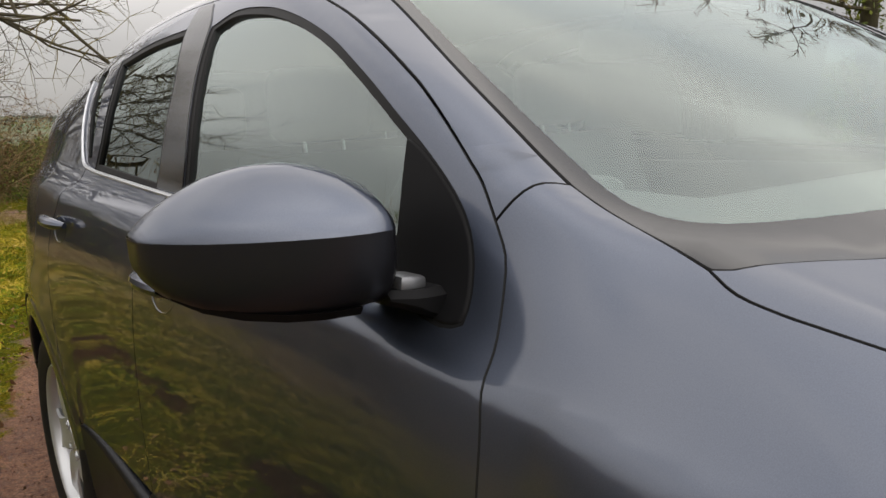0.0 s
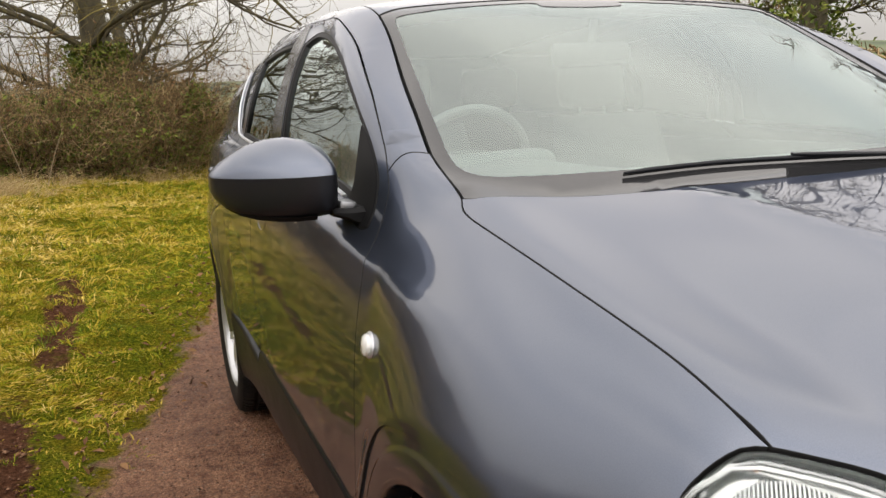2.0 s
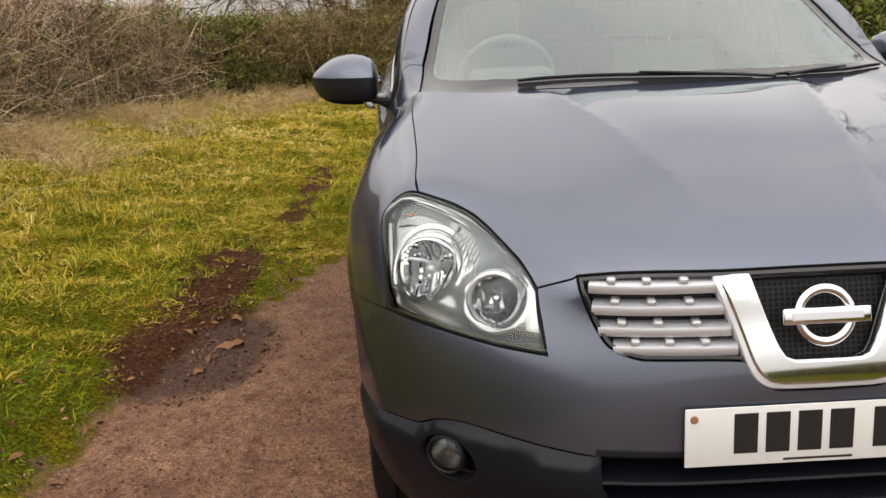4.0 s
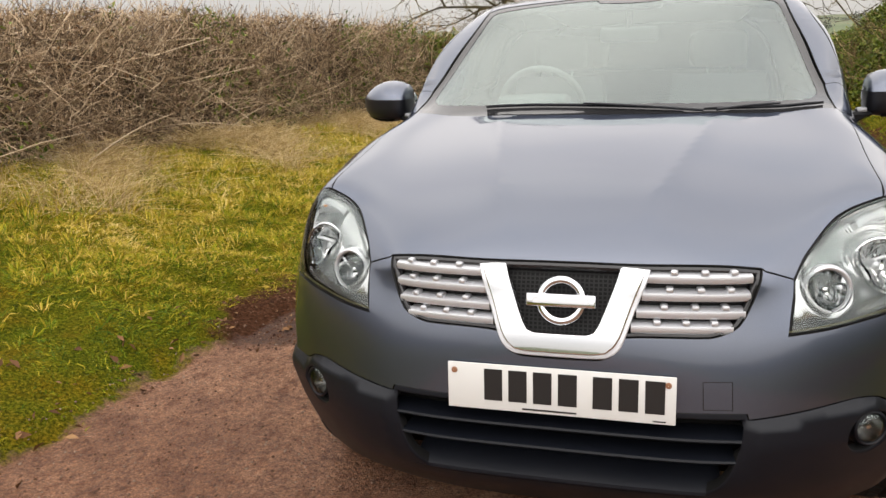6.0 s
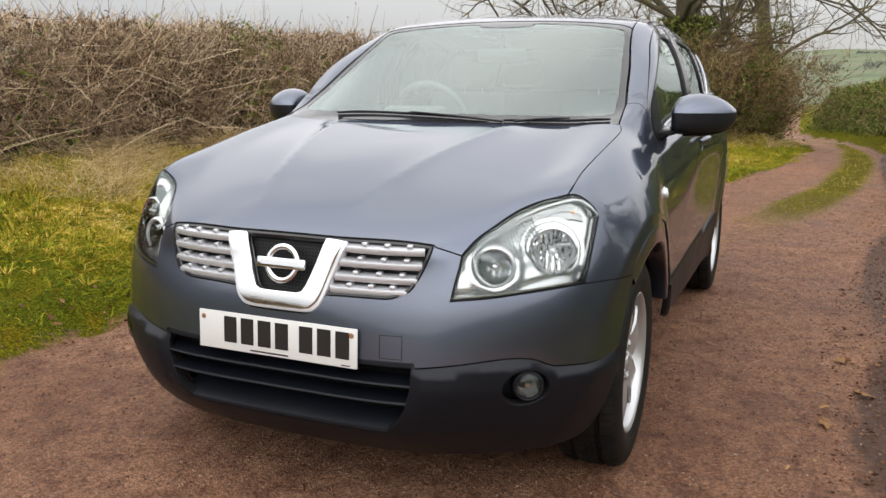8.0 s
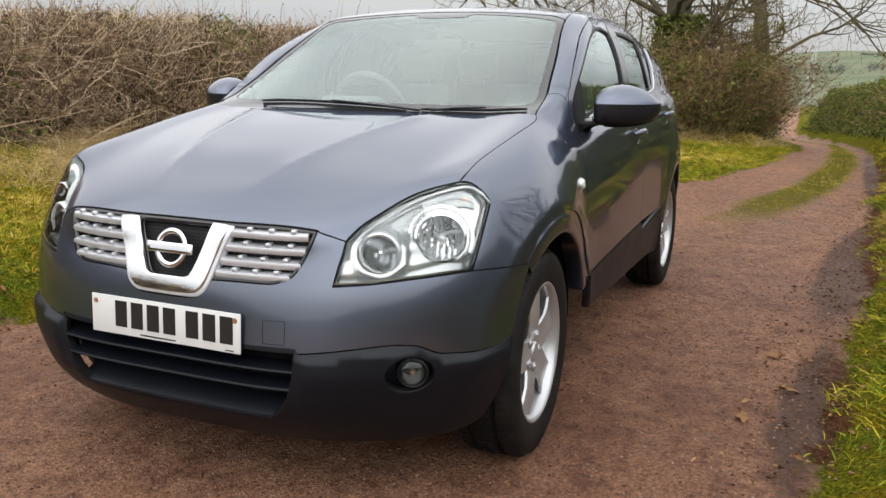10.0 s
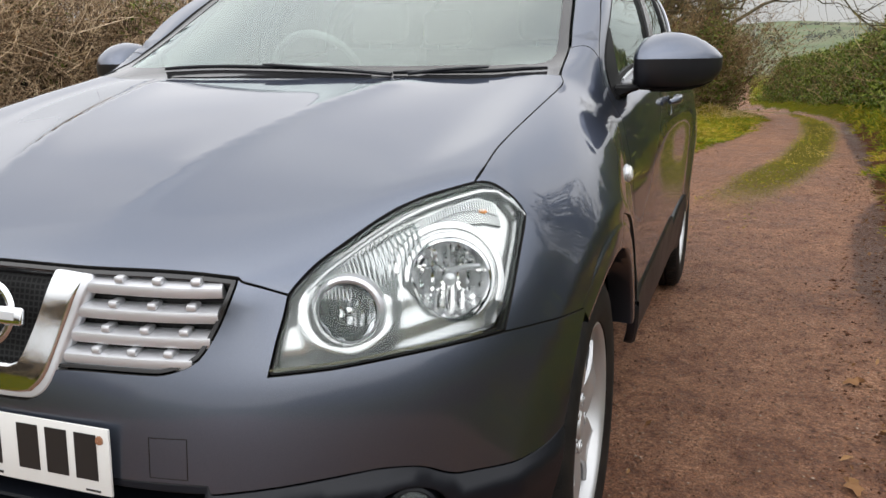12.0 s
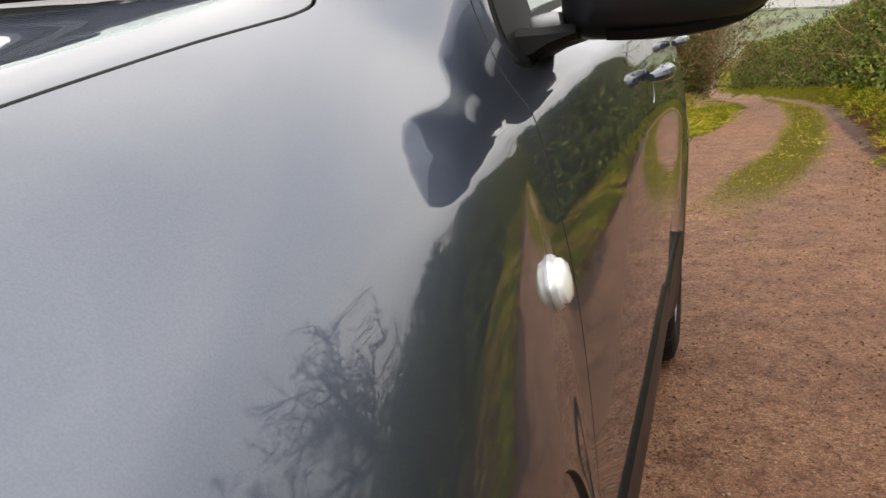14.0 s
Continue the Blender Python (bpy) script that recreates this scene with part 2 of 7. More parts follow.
# ---------------------------------------------------------------- materials
def material(name, colour=(0.5, 0.5, 0.5), rough=0.5, metal=0.0, **more):
    m = bpy.data.materials.new(name)
    m.use_nodes = True
    b = m.node_tree.nodes["Principled BSDF"]
    b.inputs["Base Color"].default_value = (*colour, 1)
    b.inputs["Roughness"].default_value = rough
    b.inputs["Metallic"].default_value = metal
    for key, value in more.items():
        b.inputs[key.replace("_", " ")].default_value = value
    return m


def noise_on(m, scale, detail=6.0, rough=0.6, coords="Object", stretch=(1, 1, 1)):
    t = m.node_tree
    co = t.nodes.new("ShaderNodeTexCoord")
    mp = t.nodes.new("ShaderNodeMapping")
    mp.inputs["Scale"].default_value = stretch
    n = node(t, "ShaderNodeTexNoise", Scale=scale, Detail=detail, Roughness=rough)
    link(t, co.outputs[coords], mp.inputs["Vector"])
    link(t, mp.outputs[0], n.inputs["Vector"])
    return n.outputs["Fac"]


def bump_on(m, fac, strength=0.3, distance=0.002):
    t = m.node_tree
    b = t.nodes.new("ShaderNodeBump")
    b.inputs["Strength"].default_value = strength
    b.inputs["Distance"].default_value = distance
    link(t, fac, b.inputs["Height"])
    link(t, b.outputs[0], t.nodes["Principled BSDF"].inputs["Normal"])
    return b


def colour_on(m, stops, fac):
    r = ramp(m.node_tree, stops, fac)
    link(m.node_tree, r.outputs[0], m.node_tree.nodes["Principled BSDF"].inputs["Base Color"])
    return r


def rough_on(m, lo, hi, fac):
    t = m.node_tree
    n = t.nodes.new("ShaderNodeMapRange")
    n.inputs["To Min"].default_value, n.inputs["To Max"].default_value = lo, hi
    link(t, fac, n.inputs["Value"])
    link(t, n.outputs[0], t.nodes["Principled BSDF"].inputs["Roughness"])


PAINT = material("metallic_paint", (0.15, 0.158, 0.19), 0.36, 0.95, Coat_Weight=1.0, Coat_Roughness=0.02, Coat_IOR=1.56, Specular_Tint=(0.42, 0.43, 0.48, 1))
flake = noise_on(PAINT, 900, 2.0)
colour_on(PAINT, [(0.3, (0.074, 0.087, 0.118)), (0.7, (0.090, 0.105, 0.140))], flake)
t_ = PAINT.node_tree
mr = t_.nodes.new("ShaderNodeMapRange")
mr.inputs["From Min"].default_value, mr.inputs["From Max"].default_value = 0.35, 0.75
mr.inputs["To Min"].default_value, mr.inputs["To Max"].default_value = 0.01, 0.045
link(t_, noise_on(PAINT, 3.0, 6.0), mr.inputs["Value"])
link(t_, mr.outputs[0], t_.nodes["Principled BSDF"].inputs["Coat Roughness"])

PLASTIC = material("black_textured_plastic", (0.0046, 0.0056, 0.0084), 0.4, Specular_IOR_Level=0.22)
bump_on(PLASTIC, noise_on(PLASTIC, 700, 2.0), 0.25, 0.0006)
rough_on(PLASTIC, 0.30, 0.5, noise_on(PLASTIC, 5, 4.0))
HOUSE_BLACK = material("smooth_black_housing", (0.009, 0.009, 0.011), 0.32, 0.0, Specular_IOR_Level=0.3)
SAILBLACK = material("matt_black_mirror_base", (0.004, 0.004, 0.0045), 0.5, 0.0, Specular_IOR_Level=0.12)
GLOSSBLACK = material("gloss_black_trim", (0.012, 0.012, 0.013), 0.14)
BLACK = material("dark_cavity", (0.006, 0.006, 0.006), 0.9, Specular_IOR_Level=0.08)
# for real rubber seals, and as painted shade on panel edges along the gaps
SEAL_AND_GAP = material("black_seal_and_gap_shade", (0.006, 0.006, 0.006), 0.55, Specular_IOR_Level=0.2)
CHROME = material("chrome", (0.62, 0.63, 0.64), 0.06, 1.0)
BRIGHT = material("bright_reflector", (0.76, 0.76, 0.76), 0.05, 1.0)
SATIN = material("satin_silver_plastic", (0.54, 0.55, 0.57), 0.36, 0.65)
ALLOY = material("silver_alloy_paint", (0.43, 0.435, 0.44), 0.34, 0.7, Coat_Weight=0.5, Coat_Roughness=0.1)
rough_on(ALLOY, 0.3, 0.5, noise_on(ALLOY, 9, 4.0))
RUBBER = material("tyre_rubber", (0.022, 0.021, 0.021), 0.62, Specular_IOR_Level=0.12)
dust = noise_on(RUBBER, 14, 6.0)
colour_on(RUBBER, [(0.35, (0.006, 0.006, 0.006)), (0.75, (0.018, 0.015, 0.013))], dust)
bump_on(RUBBER, noise_on(RUBBER, 260, 2.0), 0.2, 0.0008)
WHITE = material("number_plate_white", (0.56, 0.56, 0.54), 0.3)
INK = material("plate_characters_black", (0.012, 0.012, 0.012), 0.35)
SCREW = material("rusty_screw_cap", (0.22, 0.10, 0.05), 0.6)
DASH = material("dark_grey_dashboard", (0.13, 0.137, 0.135), 0.6)
FABRIC = material("grey_seat_fabric", (0.20, 0.21, 0.21), 0.9)
bump_on(FABRIC, noise_on(FABRIC, 500, 2.0), 0.4, 0.001)
LINING = material("pale_grey_headlining", (0.45, 0.46, 0.45), 0.9)
AMBER = material("amber_bulb", (0.75, 0.30, 0.10), 0.2)
CLEARWHITE = material("clear_white_lens", (0.55, 0.55, 0.53), 0.12, 0.0, Coat_Weight=1.0, Coat_Roughness=0.02)


def glass(name, tint, ior=1.52, rough=0.0, extra=0.0, veil=0.0):
    """Clear sheet: what lies behind, tinted, with the gloss of its surface by Fresnel."""
    m = bpy.data.materials.new(name)
    m.use_nodes = True
    t = m.node_tree
    t.nodes.remove(t.nodes["Principled BSDF"])
    clear = t.nodes.new("ShaderNodeBsdfTransparent")
    clear.inputs["Color"].default_value = (*tint, 1)
    gloss = t.nodes.new("ShaderNodeBsdfGlossy")
    gloss.inputs["Roughness"].default_value = rough
    gloss.inputs["Color"].default_value = (0.90, 1.0, 0.97, 1)
    fr = t.nodes.new("ShaderNodeFresnel")
    fr.inputs["IOR"].default_value = ior
    add = t.nodes.new("ShaderNodeMath")
    add.operation, add.use_clamp = "MULTIPLY_ADD", True
    add.inputs[1].default_value = 1.0
    add.inputs[2].default_value = extra
    link(t, fr.outputs[0], add.inputs[0])
    mix = t.nodes.new("ShaderNodeMixShader")
    link(t, add.outputs[0], mix.inputs[0])
    link(t, clear.outputs[0], mix.inputs[1])
    link(t, gloss.outputs[0], mix.inputs[2])
    last = mix
    # pale diffuse film mixed in as a painted milky veil of sky glare
    if veil:
        film = t.nodes.new("ShaderNodeBsdfDiffuse")
        film.inputs["Color"].default_value = (0.62, 0.66, 0.64, 1)
        co = t.nodes.new("ShaderNodeTexCoord")
        n = node(t, "ShaderNodeTexNoise", Scale=2.5, Detail=4.0)
        link(t, co.outputs["Object"], n.inputs["Vector"])
        mul = t.nodes.new("ShaderNodeMath")
        mul.operation = "MULTIPLY"
        mul.inputs[1].default_value = veil * 2
        link(t, n.outputs["Fac"], mul.inputs[0])
        last = t.nodes.new("ShaderNodeMixShader")
        link(t, mul.outputs[0], last.inputs[0])
        link(t, mix.outputs[0], last.inputs[1])
        link(t, film.outputs[0], last.inputs[2])
    link(t, last.outputs[0], t.nodes["Material Output"].inputs["Surface"])
    return m


SCREENGLASS = glass("windscreen_glass", (0.78, 0.90, 0.85), 1.6, 0.0, 0.06, 0.032)
SIDEGLASS = glass("side_window_glass", (0.66, 0.77, 0.73), 1.70, 0.0, 0.12, 0.02)
REARGLASS = glass("privacy_glass", (0.10, 0.11, 0.11), 1.65, 0.0, 0.03)
LENS = glass("lamp_lens", (0.97, 0.98, 0.97), 1.45)

# ---------------------------------------------------------------- mesh tools
from mathutils.bvhtree import BVHTree
from mathutils.geometry import delaunay_2d_cdt

TRIS = np.concatenate([SKIN_QUADS[:, [0, 1, 2]], SKIN_QUADS[:, [0, 2, 3]]])


def vertex_normals(p, tris):
    n = np.cross(p[tris[:, 1]] - p[tris[:, 0]], p[tris[:, 2]] - p[tris[:, 0]])
    out = np.zeros_like(p)
    for c in range(3):
        np.add.at(out, tris[:, c], n)
    return out / np.maximum(np.linalg.norm(out, axis=1), 1e-12)[:, None]


SKIN_NORMALS = vertex_normals(SKIN, TRIS)
TREE = BVHTree.FromPolygons([Vector(p) for p in SKIN], [tuple(int(i) for i in q) for q in TRIS])


def crease(p):
    """How far the skin stands out: the bonnet's two soft ridges and the shoulder crease below the mirrors."""
    x, y, z = abs(p[0]), p[1], p[2]
    d = 0.0
    if z > .82 and y < .32 and x < .6:
        ridge = np.interp(y, [-.6, -.45, -.2, .25], [.15, .19, .25, .35])
        d += .0100 * math.exp(-(math.sqrt((x - ridge) ** 2 + .00006) - .007) / (.055 if x < ridge else .035)) * min(max((y + .60) / .2, 0), 1) * min(max((.30 - y) / .12, 0), 1)
    if x > .72 and y > .08 and z < 1.1:
        line = np.interp(y, [.2, .32, .45, .566, .714, .88, 1.2, 1.5], [.957, .962, .969, .978, .995, 1.018, 1.05, 1.075])
        d += .0075 * math.exp(-(math.sqrt((z - line) ** 2 + .0001) - .01) / .045) * min(max((y - .10) / .2, 0), 1) * min(max((1.5 - y) / .6, 0), 1) * min(max((x - .72) / .05, 0), 1) * min(max(1 - (z - line - .015) / .06, 0), 1) ** 2
    # the wings swell towards a ridge round each wheel and stand upright inside it
    if x > .66 and z < 1.05:
        for cy in (.055, 2.62):
            r = math.hypot(y - cy, z - .345)
            if r < .85:
                out = math.sqrt((r - .495) ** 2 + .00004) + (r - .495)
                d += .017 * math.exp(-out / .13) * min(max((x - .66) / .14, 0), 1) * min(max((1.05 - z) / .1, 0), 1) * min(max((.85 - r) / .1, 0), 1)
    if y < -.25 and .25 < z < .56 and x > .40:
        line = np.interp(x, [.413, .51, .60, .65, .69, .715, .735, .765, .80, .835, .856], [.503, .514, .524, .526, .519, .506, .494, .490, .486, .488, .50])
        f, g = min(max((line - z) / .022, 0), 1), min(max((z - .28) / .16, 0), 1)
        d += .017 * f * g * g * min(max((x - .40) / .03, 0), 1) * min(max((.88 - x) / .08, 0), 1)
    return d


def lifted(origin, way):
    """Where a ray meets the skin, and the smooth outward normal there."""
    hit = TREE.ray_cast(Vector(origin), Vector(way))
    if hit[0] is None:
        hit = TREE.find_nearest(Vector(origin) + Vector(way) * 5.0)
    place, tri = hit[0], TRIS[hit[2]]
    a, b, c = (SKIN[i] for i in tri)
    p = np.array(place)
    v0, v1, v2 = b - a, c - a, p - a
    d00, d01, d11, d20, d21 = v0 @ v0, v0 @ v1, v1 @ v1, v2 @ v0, v2 @ v1
    det = d00 * d11 - d01 * d01 or 1e-12
    v = (d11 * d20 - d01 * d21) / det
    w = (d00 * d21 - d01 * d20) / det
    n = SKIN_NORMALS[tri[0]] * (1 - v - w) + SKIN_NORMALS[tri[1]] * v + SKIN_NORMALS[tri[2]] * w
    n = n / np.linalg.norm(n)
    if n @ np.array(way) > 0:
        n = -n
    d = crease(p)
    if d > 1e-5:
        e = .0015
        g = np.array([(crease(p + e * a) - crease(p - e * a)) / (2 * e) for a in np.eye(3)])
        g = g - (g @ n) * n
        p = p + n * d
        n = (n - g) / np.linalg.norm(n - g)
    return p, n


class Along:
    """Projects along one direction."""

    def __init__(self, *way):
        self.d = np.array(way, float) / np.linalg.norm(way)
        up = np.array((0, 0, 1.0)) if abs(self.d[2]) < 0.8 else np.array((0, 1.0, 0))
        self.u = np.cross(self.d, up)
        self.u /= np.linalg.norm(self.u)
        self.v = np.cross(self.u, self.d)

    def flat(self, p):
        p = np.array(p)
        return np.array((p @ self.u, p @ self.v))

    def up(self, q):
        return lifted(self.u * q[0] + self.v * q[1] - self.d * 5, self.d)


class Round:
    """Projects towards an upright axis, for the bumper."""

    def __init__(self, cy=0.2, r=0.85):
        self.cy, self.r = cy, r

    def flat(self, p):
        return np.array((math.atan2(p[0], -(p[1] - self.cy)) * self.r, p[2]))

    def up(self, q):
        a = q[0] / self.r
        way = np.array((math.sin(a), -math.cos(a), 0))
        return lifted(np.array((0, self.cy, q[1])) + way * 5, -way)


def spline(points, step=0.012):
    """An open smooth curve through points."""
    p = [np.array(q, float) for q in points]
    if len(p) == 2:
        n = max(1, int(np.linalg.norm(p[1] - p[0]) / step))
        return [p[0] + (p[1] - p[0]) * k / n for k in range(n + 1)]
    p = [2 * p[0] - p[1]] + p + [2 * p[-1] - p[-2]]
    out = []
    for a, b, c, d in zip(p, p[1:], p[2:], p[3:]):
        n = max(1, int(np.linalg.norm(c - b) / step))
        for k in range(n):
            t = k / n
            out.append(0.5 * (2 * b + (c - a) * t + (2 * a - 5 * b + 4 * c - d) * t * t + (3 * b - a - 3 * c + d) * t ** 3))
    return out + [p[-2]]


def outline(*curves):
    """A closed line made of smooth curves that meet at corners."""
    out = []
    for c in curves:
        s = spline(c)
        out += s if not out or np.linalg.norm(out[-1] - s[0]) > 0.004 else s[1:]
    if np.linalg.norm(out[0] - out[-1]) < 0.004:
        out.pop()
    return out


def mirrored(curves):
    """Half an outline from the middle to the middle, made whole."""
    return list(curves) + [[(-x, y, z) for x, y, z in reversed(c)] for c in reversed(curves)]


def inside(poly, q):
    x, y = q[..., 0], q[..., 1]
    r = np.zeros(x.shape, bool)
    for (ax, ay), (bx, by) in zip(poly, np.roll(poly, -1, 0)):
        cross = (ay > y) != (by > y)
        r ^= cross & (x < (bx - ax) * (y - ay) / (by - ay + 1e-15) + ax)
    return r


def inset_loop(loop, d):
    """The loop moved inwards by d."""
    area = 0.5 * np.sum(loop[:, 0] * np.roll(loop[:, 1], -1) - np.roll(loop[:, 0], -1) * loop[:, 1])
    if area < 0:
        loop = loop[::-1]
    e = np.roll(loop, -1, 0) - loop
    e /= np.maximum(np.linalg.norm(e, axis=1), 1e-9)[:, None]
    nrm = np.stack([-e[:, 1], e[:, 0]], 1)
    m = nrm + np.roll(nrm, 1, 0)
    m /= np.maximum((m * m).sum(1) / 2, 0.5)[:, None]
    return loop + m * d


def object_from(name, verts, faces, mats, parent=None, label="", normals=None, indices=None, smooth=True):
    me = bpy.data.meshes.new(name)
    me.from_pydata([tuple(map(float, v)) for v in verts], [], [tuple(map(int, f)) for f in faces])
    for m in mats if isinstance(mats, (list, tuple)) else (mats,):
        me.materials.append(m)
    if indices is not None:
        me.polygons.foreach_set("material_index", np.array(indices, dtype=np.int32))
    if smooth:
        me.shade_smooth()
    if normals is not None:
        me.normals_split_custom_set_from_vertices([tuple(map(float, n)) for n in normals])
    me.update()
    ob = new(name, me)
    if parent is not None:
        ob.parent = parent
    if label:
        ob["label"] = label
    return ob


def part(name, bm, mat, parent=None, label="", smooth=True, angle=35):
    me = bpy.data.meshes.new(name)
    bm.to_mesh(me)
    bm.free()
    for m in mat if isinstance(mat, (list, tuple)) else (mat,):
        me.materials.append(m)
    if smooth:
        me.shade_smooth()
        me.set_sharp_from_angle(angle=radians(angle))
    ob = new(name, me)
    if parent is not None:
        ob.parent = parent
    if label:
        ob["label"] = label
    return ob


def panel(name, loop, how, mats, parent, side=0, label="", gap=0.0019, depth=0.016, h=0.035, raise_by=0.0, holes=(), hole_gap=0.0, curl=0.0008, relief=None):
    """A sheet of the skin inside a closed line, with edges that turn in. side -1: its mirror image."""
    rim = np.array([how.flat(p) for p in loop])
    rim = inset_loop(rim, gap)
    cuts = [inset_loop(np.array([how.flat(p) for p in c]), -hole_gap) for c in holes]
    lo, hi = rim.min(0), rim.max(0)
    xs, ys = np.arange(lo[0], hi[0], h), np.arange(lo[1], hi[1], h * 0.87)
    grid = np.stack(np.meshgrid(xs, ys), -1)
    grid[1::2, :, 0] += h / 2
    grid = grid.reshape(-1, 2)
    ok = inside(rim, grid)
    for c in cuts:
        ok &= ~inside(c, grid)
    every = np.concatenate([rim] + cuts)
    near = np.array([np.min(((every - g) ** 2).sum(1)) for g in grid]) < (0.45 * h) ** 2 if len(grid) else np.zeros(0, bool)
    grid = grid[ok & ~near]
    pts = np.concatenate([every, grid])
    edges, at = [], 0
    for c in [rim] + cuts:
        n = len(c)
        edges += [(at + k, at + (k + 1) % n) for k in range(n)]
        at += n
    out = delaunay_2d_cdt([Vector(p) for p in pts], edges, [], 0, 1e-6)
    flat = np.array([tuple(p) for p in out[0]])
    tris = [f for f in out[2]]
    mid = np.array([flat[list(f)].mean(0) for f in tris])
    keep = inside(rim, mid)
    for c in cuts:
        keep &= ~inside(c, mid)
    tris = [f for f, k in zip(tris, keep) if k]
    up = [how.up(q) for q in flat]
    P = np.array([p + n * raise_by for p, n in up])
    N = np.array([n for _, n in up])
    if relief:
        at_ = lambda q: (lambda pn: pn[0] + pn[1] * (raise_by + relief(q)))(how.up(q))
        P = np.array([at_(q) for q in flat])
        for k, q in enumerate(flat):
            n = np.cross(at_(q + (.002, 0)) - P[k], at_(q + (0, .002)) - P[k])
            n /= max(np.linalg.norm(n), 1e-12)
            N[k] = n if n @ N[k] > 0 else -n
    faces = []
    for f in tris:
        a, b, c = (P[i] for i in f[:3])
        faces.append(tuple(f) if np.cross(b - a, c - a) @ N[f[0]] > 0 else tuple(reversed(f)))
    # edges that are used once bound the sheet
    used = {}
    for f in faces:
        for a, b in zip(f, f[1:] + f[:1]):
            used[(a, b)] = 1
    border = [e for e in used if (e[1], e[0]) not in used]
    verts, norms, idx = list(P), list(N), [0] * len(faces)
    first = {}
    after = {a: b for a, b in border}
    before = {b: a for a, b in border}
    for a, b in border:
        for v in (a, b):
            if v not in first:
                t = P[after.get(v, v)] - P[before.get(v, v)]
                t = t / max(np.linalg.norm(t), 1e-9)
                out_n = np.cross(t, N[v])
                first[v] = len(verts)
                verts += [P[v], P[v] + out_n * curl * 0.7 - N[v] * curl, P[v] + out_n * curl * 0.7 - N[v] * depth]
                norms += [N[v], (out_n + N[v]) / 1.414, out_n]
    for a, b in border:
        i, j = first[a], first[b]
        for k in range(2):
            faces.append((j + k, i + k, i + k + 1, j + k + 1))
            idx.append(min(k + 1, len(mats) - 1) if isinstance(mats, (list, tuple)) else 0)
    verts, norms = np.array(verts), np.array(norms)
    if side < 0:
        verts = verts * (-1, 1, 1)
        norms = norms * (-1, 1, 1)
        faces = [tuple(reversed(f)) for f in faces]
    return object_from(name, verts, faces, mats, parent, label, norms, idx)


def revolve(profile, n=48, closed=False):
    """A bmesh turned round the x axis from (x, radius) pairs."""
    bm = bmesh.new()
    rows = [[bm.verts.new((x, r * math.cos(2 * math.pi * k / n), r * math.sin(2 * math.pi * k / n))) for k in range(n)] for x, r in profile]
    pairs = list(zip(rows, rows[1:])) + ([(rows[-1], rows[0])] if closed else [])
    for a, b in pairs:
        for k in range(n):
            bm.faces.new((a[k], a[(k + 1) % n], b[(k + 1) % n], b[k]))
    bmesh.ops.recalc_face_normals(bm, faces=bm.faces)
    return bm


def moved(bm, m):
    bmesh.ops.transform(bm, matrix=m, verts=bm.verts)
    if m.determinant() < 0:
        bmesh.ops.reverse_faces(bm, faces=bm.faces)
    return bm


def joined(*bms):
    out = bmesh.new()
    for b in bms:
        me = bpy.data.meshes.new("tmp")
        b.to_mesh(me)
        b.free()
        out.from_mesh(me)
        bpy.data.meshes.remove(me)
    return out


def tube(points, radius, sides=8, caps=True, flat=1.0):
    """A bmesh swept along points; radius one number or one for each point."""
    bm = bmesh.new()
    p = [Vector(q) for q in points]
    rad = radius if isinstance(radius, (list, tuple)) else [radius] * len(p)
    rows = []
    ref = Vector((0, 0, 1))
    for k, q in enumerate(p):
        t = (p[min(k + 1, len(p) - 1)] - p[max(k - 1, 0)]).normalized()
        a = t.cross(ref)
        if a.length < 0.05:
            a = t.cross(Vector((0, 1, 0)))
        a.normalize()
        b = a.cross(t)
        rows.append([bm.verts.new(q + (a * math.cos(2 * math.pi * s / sides) + b * flat * math.sin(2 * math.pi * s / sides)) * rad[k]) for s in range(sides)])
    for x, y in zip(rows, rows[1:]):
        for s in range(sides):
            bm.faces.new((x[s], x[(s + 1) % sides], y[(s + 1) % sides], y[s]))
    if caps:
        bm.faces.new(rows[0])
        bm.faces.new(list(reversed(rows[-1])))
    bmesh.ops.recalc_face_normals(bm, faces=bm.faces)
    return bm


def slab(sx, sy, sz, bevel=0.004, segments=2):
    """A bevelled block about the origin."""
    bm = bmesh.new()
    bmesh.ops.create_cube(bm, size=1)
    for v in bm.verts:
        v.co = Vector((v.co.x * sx, v.co.y * sy, v.co.z * sz))
    if bevel:
        bmesh.ops.bevel(bm, geom=list(bm.edges), offset=bevel, segments=segments, profile=0.5, affect="EDGES")
    return bm


def on_skin(p, how, raise_by=0.0):
    q, n = how.up(how.flat(p))
    return q + n * raise_by, n

# ---------------------------------------------------------------- the lane, its verges, hedges and trees
RNG = np.random.default_rng(11)
LANE_L = np.array([(-30, -3.2), (-20, -2.7), (-3, -2.05), (-.3, -1.93), (.4, -1.90), (1.1, -1.80), (1.7, -1.55), (2.3, -1.37), (2.75, -1.2), (4.1, -.87), (5.8, -.48), (7.9, .25), (8.4, .5), (10.85, 1.05), (15.8, 1.5), (21, 1.45), (28, .8), (36, -1.6)])
LANE_R = np.array([(-30, 3.8), (-20, 3.6), (-3, 3.3), (-1.2, 2.6), (-.3, 1.75), (.25, 1.67), (1.35, 1.77), (2.8, 1.98), (4.5, 2.04), (7, 2.25), (9, 2.42), (10.7, 2.52), (14.8, 2.66), (20, 2.75), (26, 2.55), (36, 1.0)])
